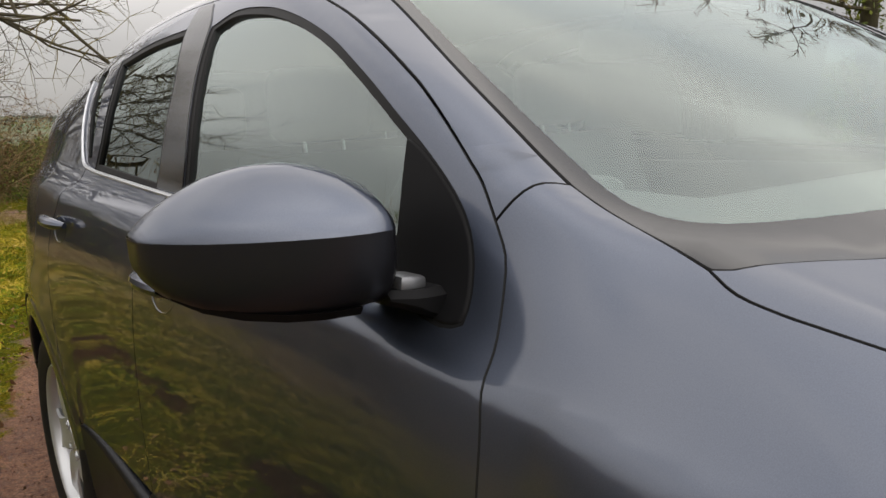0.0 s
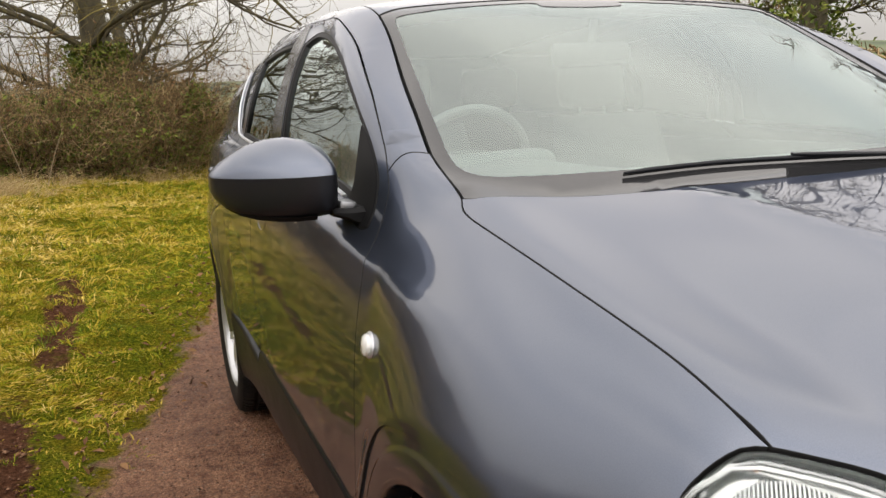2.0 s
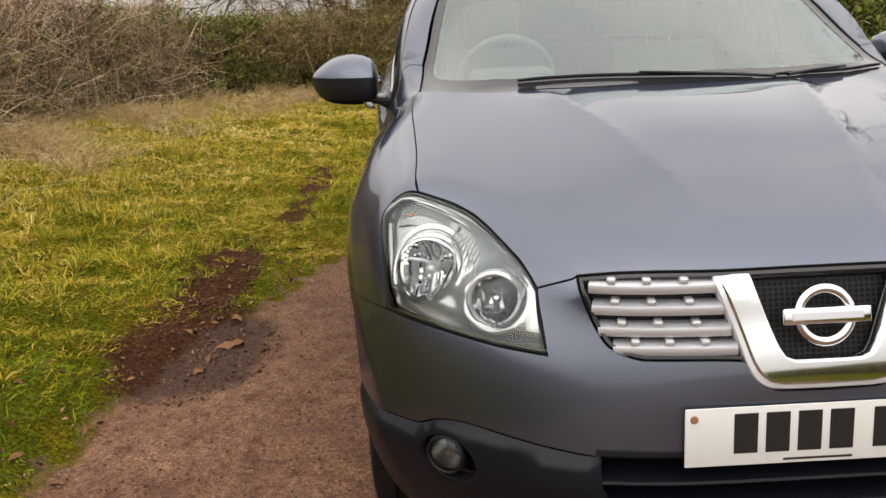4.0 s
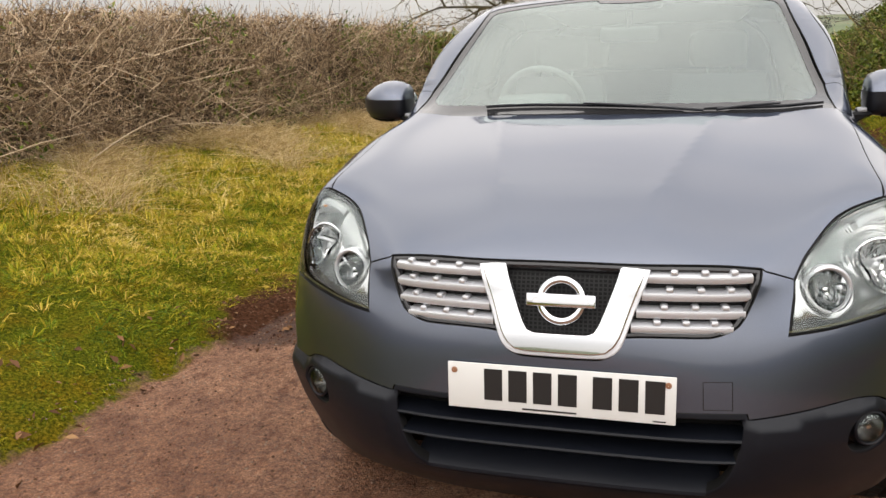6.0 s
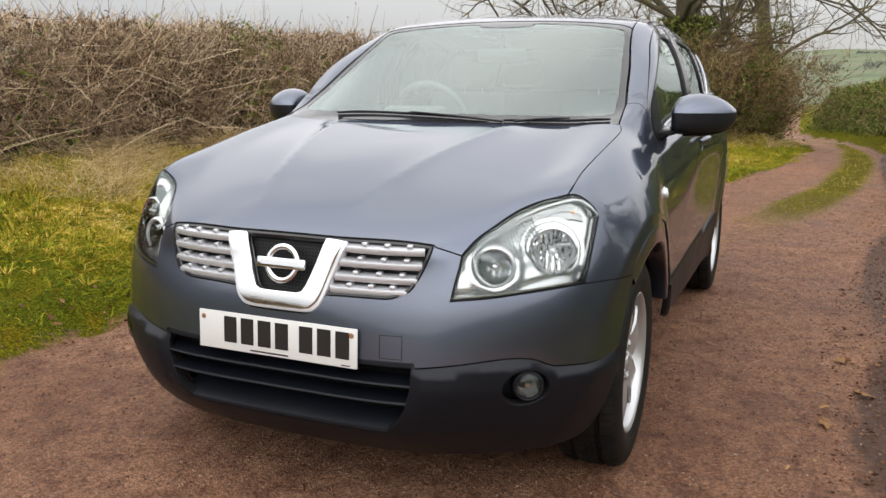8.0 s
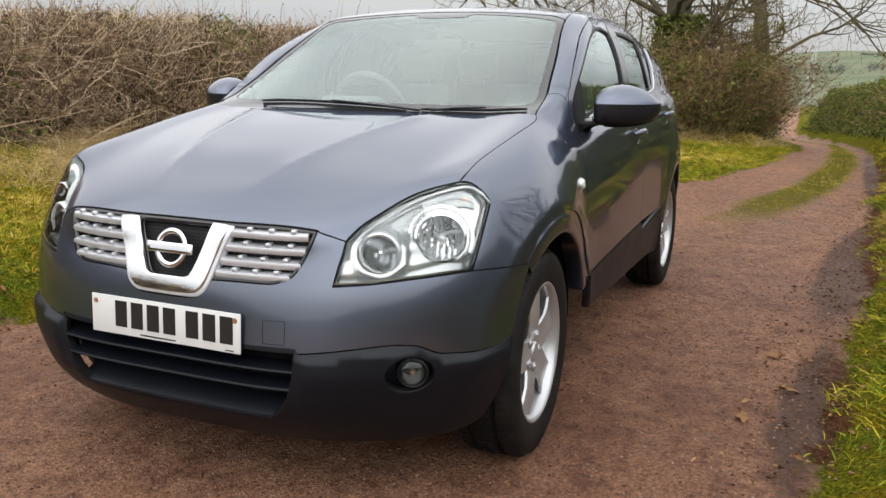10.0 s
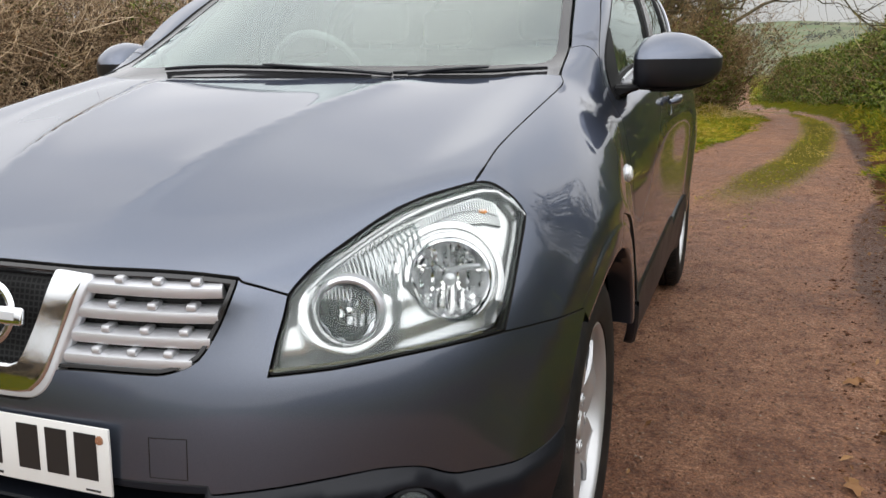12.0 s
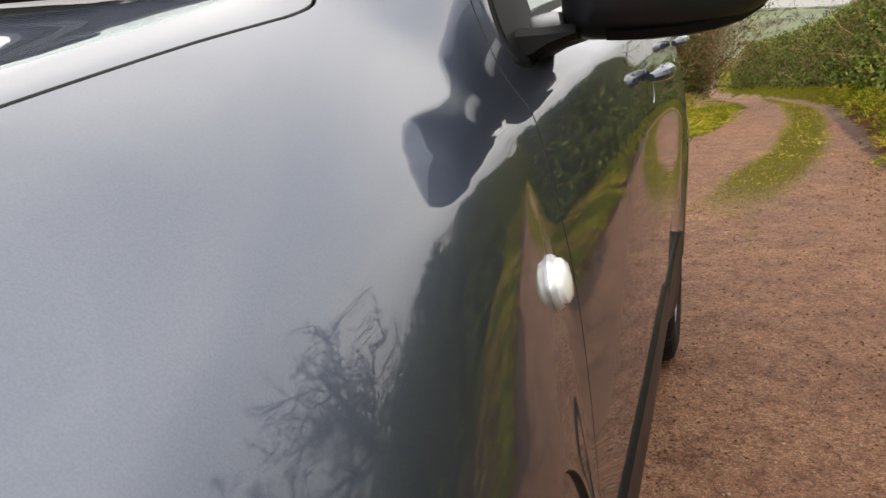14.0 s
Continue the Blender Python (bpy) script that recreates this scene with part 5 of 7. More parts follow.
stuff("fallen_leaves", litter(160, lambda y: RNG.uniform(-1.8, 1.8, len(y)), .006, .016, -.8, 6), DEADLEAF, "small leaf scraps on the gravel", "leaves")


def oak_leaf(x, y, size, turn, label):
    """One curled lobed leaf."""
    bm = bmesh.new()
    z = float(height(np.array([x]), np.array([y]))[0]) + .012
    mid = [bm.verts.new((size * (k / 5 - .5), 0, .012 * math.sin(k))) for k in range(6)]
    for sgn in (1, -1):
        edge = [bm.verts.new((size * (k / 5 - .5) * .97, sgn * size * .26 * math.sin(math.pi * (k + .4) / 5.8) * (1 + .35 * (-1) ** k), .03 * size * (2 + math.sin(k * 2.1)))) for k in range(6)]
        for k in range(5):
            f = (mid[k], mid[k + 1], edge[k + 1], edge[k])
            bm.faces.new(f if sgn > 0 else tuple(reversed(f)))
    ob = tagged(part("fallen_leaf", moved(bm, pose(x, y, z, 8, -6, turn)), DEADLEAF), label, "leaf", "large fallen leaves")
    return ob


for x, y, sz, tn in ((-1.56, 1.30, .12, 20), (-1.63, 1.05, .07, 70), (-1.60, 1.62, .09, 130), (-1.95, 2.1, .09, 200), (1.55, 1.42, .085, 30), (1.47, .62, .09, 100), (1.62, 1.0, .08, 160)):
    oak_leaf(x, y, sz, tn, "curled brown oak leaf lying on the lane's edge")

# ---------------------------------------------------------------- the car
car = tagged(new("car"), "dark blue-grey metallic five-door crossover car parked on a red gravel lane", "car")
TOP, SIDE, WINGWAY, HOUSEWAY = Along(0, 0.3, -1), Along(-1, 0, -0.12), Along(-0.82, 0.1, -0.56), Along(-0.9, 0, -0.43)
SCREENWAY, LAMPWAY, NOSE = Along(0, 0.72, -0.69), Along(-0.55, 0.75, -0.36), Round()
SIDES = (1, -1)
# black on the turned-in edges colours in the shade of the panel gaps
PAINTED = (PAINT, SEAL_AND_GAP, SEAL_AND_GAP)

# lines shared by neighbouring panels
GRILLE_TOP = [(0, -.666, .834), (.2, -.661, .832), (.40, -.632, .828), (.430, -.624, .825)]
NOSE_GAP = [(.430, -.624, .825), (.437, -.624, .818), (.47, -.613, .808), (.502, -.600, .797)]
LAMP_TOP = [(.502, -.600, .797), (.511, -.574, .816), (.525, -.54, .836), (.543, -.503, .852), (.569, -.456, .875), (.602, -.406, .898), (.65, -.369, .922), (.69, -.350, .938), (.716, -.336, .946)]
LAMP_CORNER = [(.716, -.336, .946), (.742, -.322, .945), (.773, -.308, .922), (.790, -.301, .900), (.797, -.300, .884)]
LAMP_OUT = [(.797, -.300, .884), (.799, -.335, .840), (.798, -.378, .775), (.793, -.416, .709)]
LAMP_LOW = [(.793, -.416, .709), (.736, -.482, .705), (.655, -.549, .696), (.576, -.608, .688), (.492, -.655, .683)]
LAMP_IN = [(.492, -.655, .683), (.497, -.634, .733), (.501, -.616, .766), (.502, -.600, .797)]
BONNET_SIDE = [(.716, -.336, .946), (.720, -.285, .968), (.716, -.192, .988), (.716, -.076, 1.008), (.720, .067, 1.035), (.724, .2, 1.06), (.723, .32, 1.079), (.718, .365, 1.088), (.703, .402, 1.10)]
COWL = [(.703, .402, 1.10), (.692, .385, 1.10), (.60, .345, 1.099), (.45, .294, 1.098), (.245, .265, 1.098), (0, .255, 1.098)]
SCREEN_FOOT = [(.703, .402, 1.10), (.697, .44, 1.112), (.690, .515, 1.130), (.688, .55, 1.142), (.686, .585, 1.164)]
PILLAR_SEAM = [(.686, .585, 1.164), (.705, .590, 1.167), (.732, .602, 1.157), (.762, .620, 1.135)]
DOOR_FRONT = [(.762, .620, 1.135), (.773, .597, 1.104), (.788, .582, 1.046), (.803, .573, 1.012), (.822, .566, .978), (.842, .556, .94), (.858, .549, .89), (.870, .542, .80), (.876, .538, .70), (.877, .536, .6), (.877, .538, .50)]
ARCH_F = [(.877, .538, .50), (.877, .515, .53), (.878, .487, .572), (.881, .40, .69), (.883, .30, .768), (.885, .16, .805), (.884, .04, .812), (.878, -.06, .796), (.872, -.137, .75), (.868, -.187, .694)]
WING_SEAM = [(.868, -.187, .694), (.845, -.27, .700), (.82, -.35, .705), (.793, -.416, .709)]
ARCH_BUMPER = [(.868, -.187, .694), (.866, -.222, .64), (.862, -.255, .57), (.856, -.285, .50)]
BLACK_LINE = [(.856, -.285, .50), (.835, -.34, .488), (.80, -.42, .486), (.765, -.475, .490), (.735, -.508, .494), (.715, -.53, .506), (.69, -.55, .519), (.65, -.584, .526), (.60, -.62, .524), (.51, -.678, .514), (.413, -.713, .503)]
MOUTH_TOP = [(.413, -.713, .503), (.41, -.714, .516), (.2, -.733, .514), (0, -.737, .514)]
GRILLE_LOW = [(0, -.733, .622), (.09, -.729, .624), (.112, -.727, .632), (.126, -.722, .653), (.142, -.715, .676), (.324, -.698, .681), (.356, -.69, .689), (.385, -.678, .705), (.41, -.660, .748), (.428, -.640, .80), (.430, -.624, .825)]
SCREEN_EDGE = [(.686, .585, 1.164), (.676, .64, 1.193), (.664, .706, 1.234), (.643, .84, 1.312), (.61, 1.01, 1.41), (.592, 1.14, 1.475)]
SCREEN_TOP = [(.592, 1.14, 1.475), (.5, 1.182, 1.497), (.37, 1.21, 1.508), (.19, 1.236, 1.518), (0, 1.243, 1.522)]
DITCH = [(.592, 1.14, 1.475), (.586, 1.235, 1.501), (.567, 1.436, 1.526), (.56, 1.75, 1.54), (.555, 2.2, 1.538), (.53, 2.6, 1.507), (.50, 2.88, 1.475)]
DOOR_TOP = [(.762, .620, 1.135), (.753, .648, 1.172), (.738, .755, 1.265), (.722, .85, 1.325), (.69, 1.02, 1.402), (.667, 1.2, 1.459), (.655, 1.30, 1.482), (.642, 1.45, 1.501), (.636, 1.66, 1.506)]
DOOR_TOP_REAR = [(.636, 1.66, 1.506), (.64, 1.85, 1.505), (.648, 2.05, 1.492), (.665, 2.25, 1.462), (.69, 2.36, 1.43)]
B_LINE = [(.636, 1.66, 1.506), (.69, 1.615, 1.44), (.745, 1.56, 1.34), (.782, 1.54, 1.24), (.80, 1.545, 1.15), (.865, 1.57, 1.06), (.889, 1.575, .9), (.889, 1.58, .7), (.887, 1.58, .545)]
C_LINE = [(.69, 2.36, 1.43), (.745, 2.24, 1.34), (.79, 2.17, 1.24), (.80, 2.16, 1.19), (.86, 2.23, 1.10), (.888, 2.31, .98), (.889, 2.32, .87), (.889, 2.27, .74), (.888, 2.17, .60), (.887, 2.12, .545)]
SILL_F = [(.877, .538, .50), (.884, .8, .515), (.887, 1.2, .535), (.887, 1.58, .545)]
SILL_R = [(.887, 1.58, .545), (.887, 1.9, .548), (.887, 2.12, .545)]
ARCH_R = [(.887, 2.12, .545), (.889, 2.20, .64), (.889, 2.29, .72), (.889, 2.42, .785), (.889, 2.58, .805), (.888, 2.74, .785), (.887, 2.88, .72), (.885, 2.98, .62), (.88, 3.02, .54)]


def rev(c):
    return list(reversed(c))


def seated(curve):
    """The same line, laid down on the skin."""
    return [tuple(TREE.find_nearest(Vector(p))[0]) for p in spline(curve, .03)]


GRILLE_TOP, NOSE_GAP, LAMP_TOP, LAMP_CORNER, LAMP_OUT, LAMP_LOW, LAMP_IN = map(seated, (GRILLE_TOP, NOSE_GAP, LAMP_TOP, LAMP_CORNER, LAMP_OUT, LAMP_LOW, LAMP_IN))
BONNET_SIDE, COWL, SCREEN_FOOT, PILLAR_SEAM, DOOR_FRONT, ARCH_F, WING_SEAM = map(seated, (BONNET_SIDE, COWL, SCREEN_FOOT, PILLAR_SEAM, DOOR_FRONT, ARCH_F, WING_SEAM))
ARCH_BUMPER, BLACK_LINE, GRILLE_LOW, SCREEN_EDGE, DITCH, DOOR_TOP, DOOR_TOP_REAR, B_LINE, C_LINE = map(seated, (ARCH_BUMPER, BLACK_LINE, GRILLE_LOW, SCREEN_EDGE, DITCH, DOOR_TOP, DOOR_TOP_REAR, B_LINE, C_LINE))


bonnet = panel("bonnet", outline(*mirrored([GRILLE_TOP, NOSE_GAP, LAMP_TOP, BONNET_SIDE, COWL])), TOP, PAINTED, car, h=0.022, gap=.0015)
for s in SIDES:
    panel("front_wing", outline(BONNET_SIDE, SCREEN_FOOT, PILLAR_SEAM, DOOR_FRONT, ARCH_F, WING_SEAM, rev(LAMP_OUT), rev(LAMP_CORNER)), WINGWAY, PAINTED, car, s, h=0.013, gap=.0015)
TOW = [(.314, -.72, .524), (.314, -.72, .587), (.378, -.711, .588), (.378, -.713, .524)]
tow_loop = outline(*[[a, b] for a, b in zip(TOW, TOW[1:] + TOW[:1])])
bumper_line = outline(*mirrored([GRILLE_LOW, NOSE_GAP, rev(LAMP_IN), rev(LAMP_LOW), rev(WING_SEAM), ARCH_BUMPER, BLACK_LINE, MOUTH_TOP]))
bumper = panel("front_bumper", bumper_line, NOSE, PAINTED, car, h=0.028, holes=[tow_loop])
panel("tow_eye_cover", tow_loop, NOSE, PAINTED, bumper, h=0.02, gap=0.0015)

HOUSING = material("bright_lamp_housing", (0.48, 0.49, 0.49), 0.2, 0.85)
rough_on(HOUSING, 0.12, 0.24, noise_on(HOUSING, 30, 3.0))

FOGBOWL = material("fog_lamp_reflector", (0.24, 0.245, 0.24), 0.2, 0.9)

# black lower bumper with its mouth and the two fog lamp holes
FOG = (.672, -.566, .443)
mouth_half = [[(0, -.72, .302), (.28, -.712, .303), (.340, -.713, .316), (.378, -.722, .356), (.398, -.72, .42), (.406, -.714, .506)], [(.406, -.714, .506), (.2, -.733, .506), (0, -.737, .506)]]
mouth_loop = outline(*mirrored(mouth_half))


def circle_on(p, how, r, ry=None, n=28):
    c = how.flat(p)
    out = []
    for k in range(n):
        a = 2 * math.pi * k / n
        out.append(how.up(c + np.array((r * math.cos(a), (ry or r) * math.sin(a))))[0])
    return out


fog_loops = [circle_on((s * FOG[0], FOG[1], FOG[2]), NOSE, .060, .053) for s in SIDES]
LOW_EDGE = [(.815, -.35, .265), (.79, -.385, .240), (.70, -.45, .225), (.60, -.52, .215), (.42, -.60, .212), (.2, -.64, .212), (0, -.645, .212)]
ARCH_LOW = [(.856, -.285, .50), (.850, -.305, .42), (.838, -.325, .34), (.815, -.35, .265)]
lower = panel("lower_bumper", outline(*mirrored([rev(MOUTH_TOP), rev(BLACK_LINE), ARCH_LOW, LOW_EDGE])), NOSE, (PLASTIC, PLASTIC, BLACK), car, h=0.02, holes=[mouth_loop] + fog_loops, label="black textured plastic lower bumper", depth=0.03, curl=0.006)
panel("intake_back", mouth_loop, NOSE, (BLACK,), lower, raise_by=-0.075, gap=-0.02, depth=0.004, h=0.05)


def sweep_skin(how, flat_line, section, raise_by=0.0):
    """A bmesh swept along a line on the skin; section is (out, up) pairs."""
    bm = bmesh.new()
    rows = []
    up = Vector((0, 0, 1))
    for q in flat_line:
        p, n = how.up(np.array(q))
        n = Vector((n[0], n[1], 0)).normalized()
        rows.append([bm.verts.new(Vector(p) + n * (o + raise_by) + up * u) for o, u in section])
    m = len(section)
    for a, b in zip(rows, rows[1:]):
        for k in range(m):
            bm.faces.new((a[k], a[(k + 1) % m], b[(k + 1) % m], b[k]))
    bm.faces.new(rows[0])
    bm.faces.new(rev(rows[-1]))
    bmesh.ops.recalc_face_normals(bm, faces=bm.faces)
    return bm


def flat_row(how, a, b, n):
    fa, fb = how.flat(a), how.flat(b)
    return [fa + (fb - fa) * k / n for k in range(n + 1)]


for z, x in ((.452, .40), (.402, .392)):
    sec = [(-.07, -.010), (-.012, -.008), (-.004, -.002), (-.006, .003), (-.014, .005), (-.07, .012)]
    part("intake_slat", sweep_skin(NOSE, flat_row(NOSE, (-x, -.71, z), (x, -.71, z), 30), sec), PLASTIC, lower)
part("intake_shelf", sweep_skin(NOSE, flat_row(NOSE, (-.37, -.71, .315), (.37, -.71, .315), 30), [(-.075, -.01), (-.012, -.012), (-.003, -.006), (-.004, .002), (-.03, .022), (-.075, .05)]), PLASTIC, lower)

for s in SIDES:
    loop = [p * (s, 1, 1) for p in circle_on(FOG, NOSE, .060, .053)]
    fog = panel("fog_lamp", loop, NOSE, (PLASTIC, PLASTIC), lower, raise_by=-0.045, gap=-0.004, depth=0.01, h=0.02, label="round fog lamp in a black recess")
    c, n = on_skin((s * (FOG[0] + .012), FOG[1], FOG[2] + .004), NOSE, -0.012)
    n = Vector((n[0] * 0.6, n[1], 0)).normalized()
    turn = Matrix.Translation(c) @ n.to_track_quat("X", "Z").to_matrix().to_4x4()
    part("fog_reflector", moved(revolve([(-.045, .002), (-.043, .012), (-.035, .022), (-.018, .031), (-.004, .035)], 32), turn), FOGBOWL, fog)
    part("fog_bezel", moved(revolve([(-.012, .034), (.002, .0355), (.004, .038), (.001, .0425), (-.03, .048)], 32), turn), PLASTIC, fog)
    part("fog_bulb_cap", moved(revolve([(-.04, .008), (-.012, .0085), (-.008, .006), (-.007, .0005)], 16), turn), CHROME, fog)
    part("fog_lens", moved(revolve([(.0, .0352), (.005, .030), (.008, .020), (.010, .001)], 32), turn), LENS, fog)

# grille: dark backing, four silver slats a side, chrome u-shape and round badge
grille_line = outline(*mirrored([GRILLE_LOW, rev(GRILLE_TOP)]))
MESH = material("black_honeycomb_mesh", (0.008, 0.008, 0.008), 0.5, Specular_IOR_Level=0.12)
vor = node(MESH.node_tree, "ShaderNodeTexVoronoi", Scale=95.0, Randomness=0.12)
vor.feature = "DISTANCE_TO_EDGE"
co_ = MESH.node_tree.nodes.new("ShaderNodeTexCoord")
mp_ = MESH.node_tree.nodes.new("ShaderNodeMapping")
mp_.inputs["Scale"].default_value = (1, 0.0, 1.15)
link(MESH.node_tree, co_.outputs["Object"], mp_.inputs["Vector"])
link(MESH.node_tree, mp_.outputs[0], vor.inputs["Vector"])
colour_on(MESH, [(0.10, (0.018, 0.018, 0.018)), (0.22, (0.003, 0.003, 0.003))], vor.outputs["Distance"])
grille = panel("grille", grille_line, NOSE, (MESH, GLOSSBLACK), car, raise_by=-0.034, gap=0.001, depth=0.004, h=0.03, label="black mesh grille with silver slats and chrome surround")
panel("grille_surround", grille_line, NOSE, (GLOSSBLACK, GLOSSBLACK), grille, gap=0.0025, depth=0.036, h=0.03, raise_by=-0.003, holes=[grille_line], hole_gap=-0.0075)
SLATS = [(.806, .187, .421), (.768, .176, .412), (.730, .164, .397), (.697, .152, .366)]
for z, xa, xb in SLATS:
    for s in SIDES:
        sec = [(-.034, -.014), (-.012, -.014), (-.004, -.011), (-.001, -.003), (-.003, .005), (-.012, .0095), (-.034, .011)]
        slat = part("grille_slat", sweep_skin(NOSE, flat_row(NOSE, (s * xa, -.68, z), (s * xb, -.66, z), 16), sec), SATIN, grille)
        for k in range(3):
            x = xa + (xb - xa) * (0.22 + 0.29 * k) + .006
            p, n = on_skin((s * x, -.67, z), NOSE)
            n = Vector((n[0], n[1], 0)).normalized()
            tab = moved(slab(.026, .017, .012, .004, 2), Matrix.Translation(Vector(p) + n * -.017 + Vector((0, 0, .0125))) @ n.to_track_quat("X", "Z").to_matrix().to_4x4())
            part("slat_tab", tab, SATIN, slat)
U_OUT = [(.192, -.67, .822), (.176, -.68, .775), (.157, -.69, .725), (.139, -.70, .672), (.128, -.715, .648), (.110, -.725, .634), (.085, -.727, .629), (0, -.73, .628)]
U_IN = [(0, -.715, .672), (.062, -.714, .673), (.079, -.713, .680), (.090, -.71, .697), (.112, -.70, .752), (.136, -.68, .822)]
U_MID = [(.180, -.67, .820), (.163, -.68, .775), (.145, -.69, .725), (.128, -.70, .676), (.116, -.715, .655), (.102, -.722, .643), (.080, -.724, .639), (0, -.726, .638)]
panel("silver_surround", outline(U_OUT, [(-x, y, z) for x, y, z in rev(U_OUT)], [(-.192, -.67, .822), (-.136, -.68, .822)], [(-x, y, z) for x, y, z in rev(U_IN)], U_IN, [(.136, -.672, .822), (.192, -.67, .822)]), NOSE, (SATIN, SATIN), grille, raise_by=0.004, gap=0, depth=0.03, h=0.015, curl=0.004)
panel("chrome_surround", outline(U_MID, [(-x, y, z) for x, y, z in rev(U_MID)], [(-.180, -.67, .820), (-.136, -.68, .822)], [(-x, y, z) for x, y, z in rev(U_IN)], U_IN, [(.136, -.672, .822), (.180, -.67, .820)]), NOSE, (CHROME, CHROME), grille, raise_by=0.011, gap=0, depth=0.03, h=0.015, curl=0.006)
tilt = Matrix.Translation((0, -.697, .750)) @ pose(0, 0, 0, 0, 0, 0) @ Matrix.Rotation(radians(-14), 4, "X")
ring = revolve([(.006 * math.cos(a), .0475 + .0085 * math.sin(a)) for a in [2 * math.pi * k / 10 for k in range(10)]], 48, True)
badge = part("badge_ring", moved(ring, tilt @ pose(0, 0, 0, 0, 0, 90)), CHROME, grille, "round chrome badge ring with a plain crossbar")
part("badge_bar", moved(joined(slab(.158, .012, .030, .004, 3)), tilt @ Matrix.Translation((0, -.006, 0))), CHROME, badge)
part("badge_bar_mark", moved(slab(.128, .004, .014, .001, 1), tilt @ Matrix.Translation((0, -.0115, 0))), SATIN, badge)

# number plate with plain bars in place of its characters
plate_at = Matrix.Translation((0, -.743, .546)) @ Matrix.Rotation(radians(-2.5), 4, "X")
plate = part("number_plate", moved(slab(.520, .005, .111, .0018, 2), plate_at), (WHITE,), car, "white front number plate with black bars and rusty screws")
xs = -.176
for k in range(7):
    part("character_bar", moved(slab(.043, .0012, .076, .0004, 1), plate_at @ Matrix.Translation((xs + .025, -.0031, .006))), INK, plate)
    xs += .0575 + (.021 if k == 3 else 0)
part("supplier_bar", moved(slab(.125, .001, .004, 0), plate_at @ Matrix.Translation((-.02, -.003, -.047))), INK, plate)
part("supplier_bar", moved(slab(.028, .001, .003, 0), plate_at @ Matrix.Translation((.225, -.003, -.049))), INK, plate)
for x in (-.244, .243):
    part("plate_screw", moved(revolve([(0, .0075), (.0025, .0065), (.003, .0005)], 14), plate_at @ Matrix.Translation((x, -.0026, .036)) @ pose(0, 0, 0, 0, 0, -90)), SCREW, plate)


# headlamps
def disc_frame(p, raise_by, aim):
    """A frame on the lamp: its x axis points along aim."""
    c, n = on_skin(p, LAMPWAY, raise_by)
    return Matrix.Translation(c) @ Vector(aim).normalized().to_track_quat("X", "Z").to_matrix().to_4x4()


LAMP_LOOP = outline(LAMP_IN, LAMP_TOP, LAMP_CORNER, LAMP_OUT, LAMP_LOW)
AIM = (0.30, -0.95, 0.10)
FLUTE = material("fluted_clear_plastic", (0.50, 0.52, 0.52), 0.16, 0.85)
INDICATOR = material("smoky_indicator_plastic", (0.30, 0.31, 0.31), 0.22, 0.6)
GASKET = material("olive_lamp_gasket", (0.055, 0.050, 0.015), 0.5)
SATINBROW = material("satin_chrome_brow", (0.55, 0.55, 0.55), 0.14, 0.95)


def bowl(r, depth, step, rings=9, n=72):
    """A reflector bowl pressed into upright flutes, with a flat step across its upper part."""
    bm = bmesh.new()
    rows = []
    for i in range(rings + 1):
        q = r * (.14 + .86 * i / rings)
        row = []
        for k in range(n):
            a = math.tau * k / n
            y, z = q * math.cos(a), q * math.sin(a)
            x = -depth * (1 - (q / r) ** 2) + .0045 * abs(math.sin(math.pi * y / step)) * min(1, (r - q) / .012)
            if z > .3 * r:
                x += .004 * math.sin(math.pi * y / (step * .7)) * min(1, (r - q) / .012)
            row.append(bm.verts.new((x, y, z)))
        rows.append(row)
    for a, b in zip(rows, rows[1:]):
        for k in range(n):
            bm.faces.new((a[k], a[(k + 1) % n], b[(k + 1) % n], b[k]))
    bmesh.ops.recalc_face_normals(bm, faces=bm.faces)
    return bm


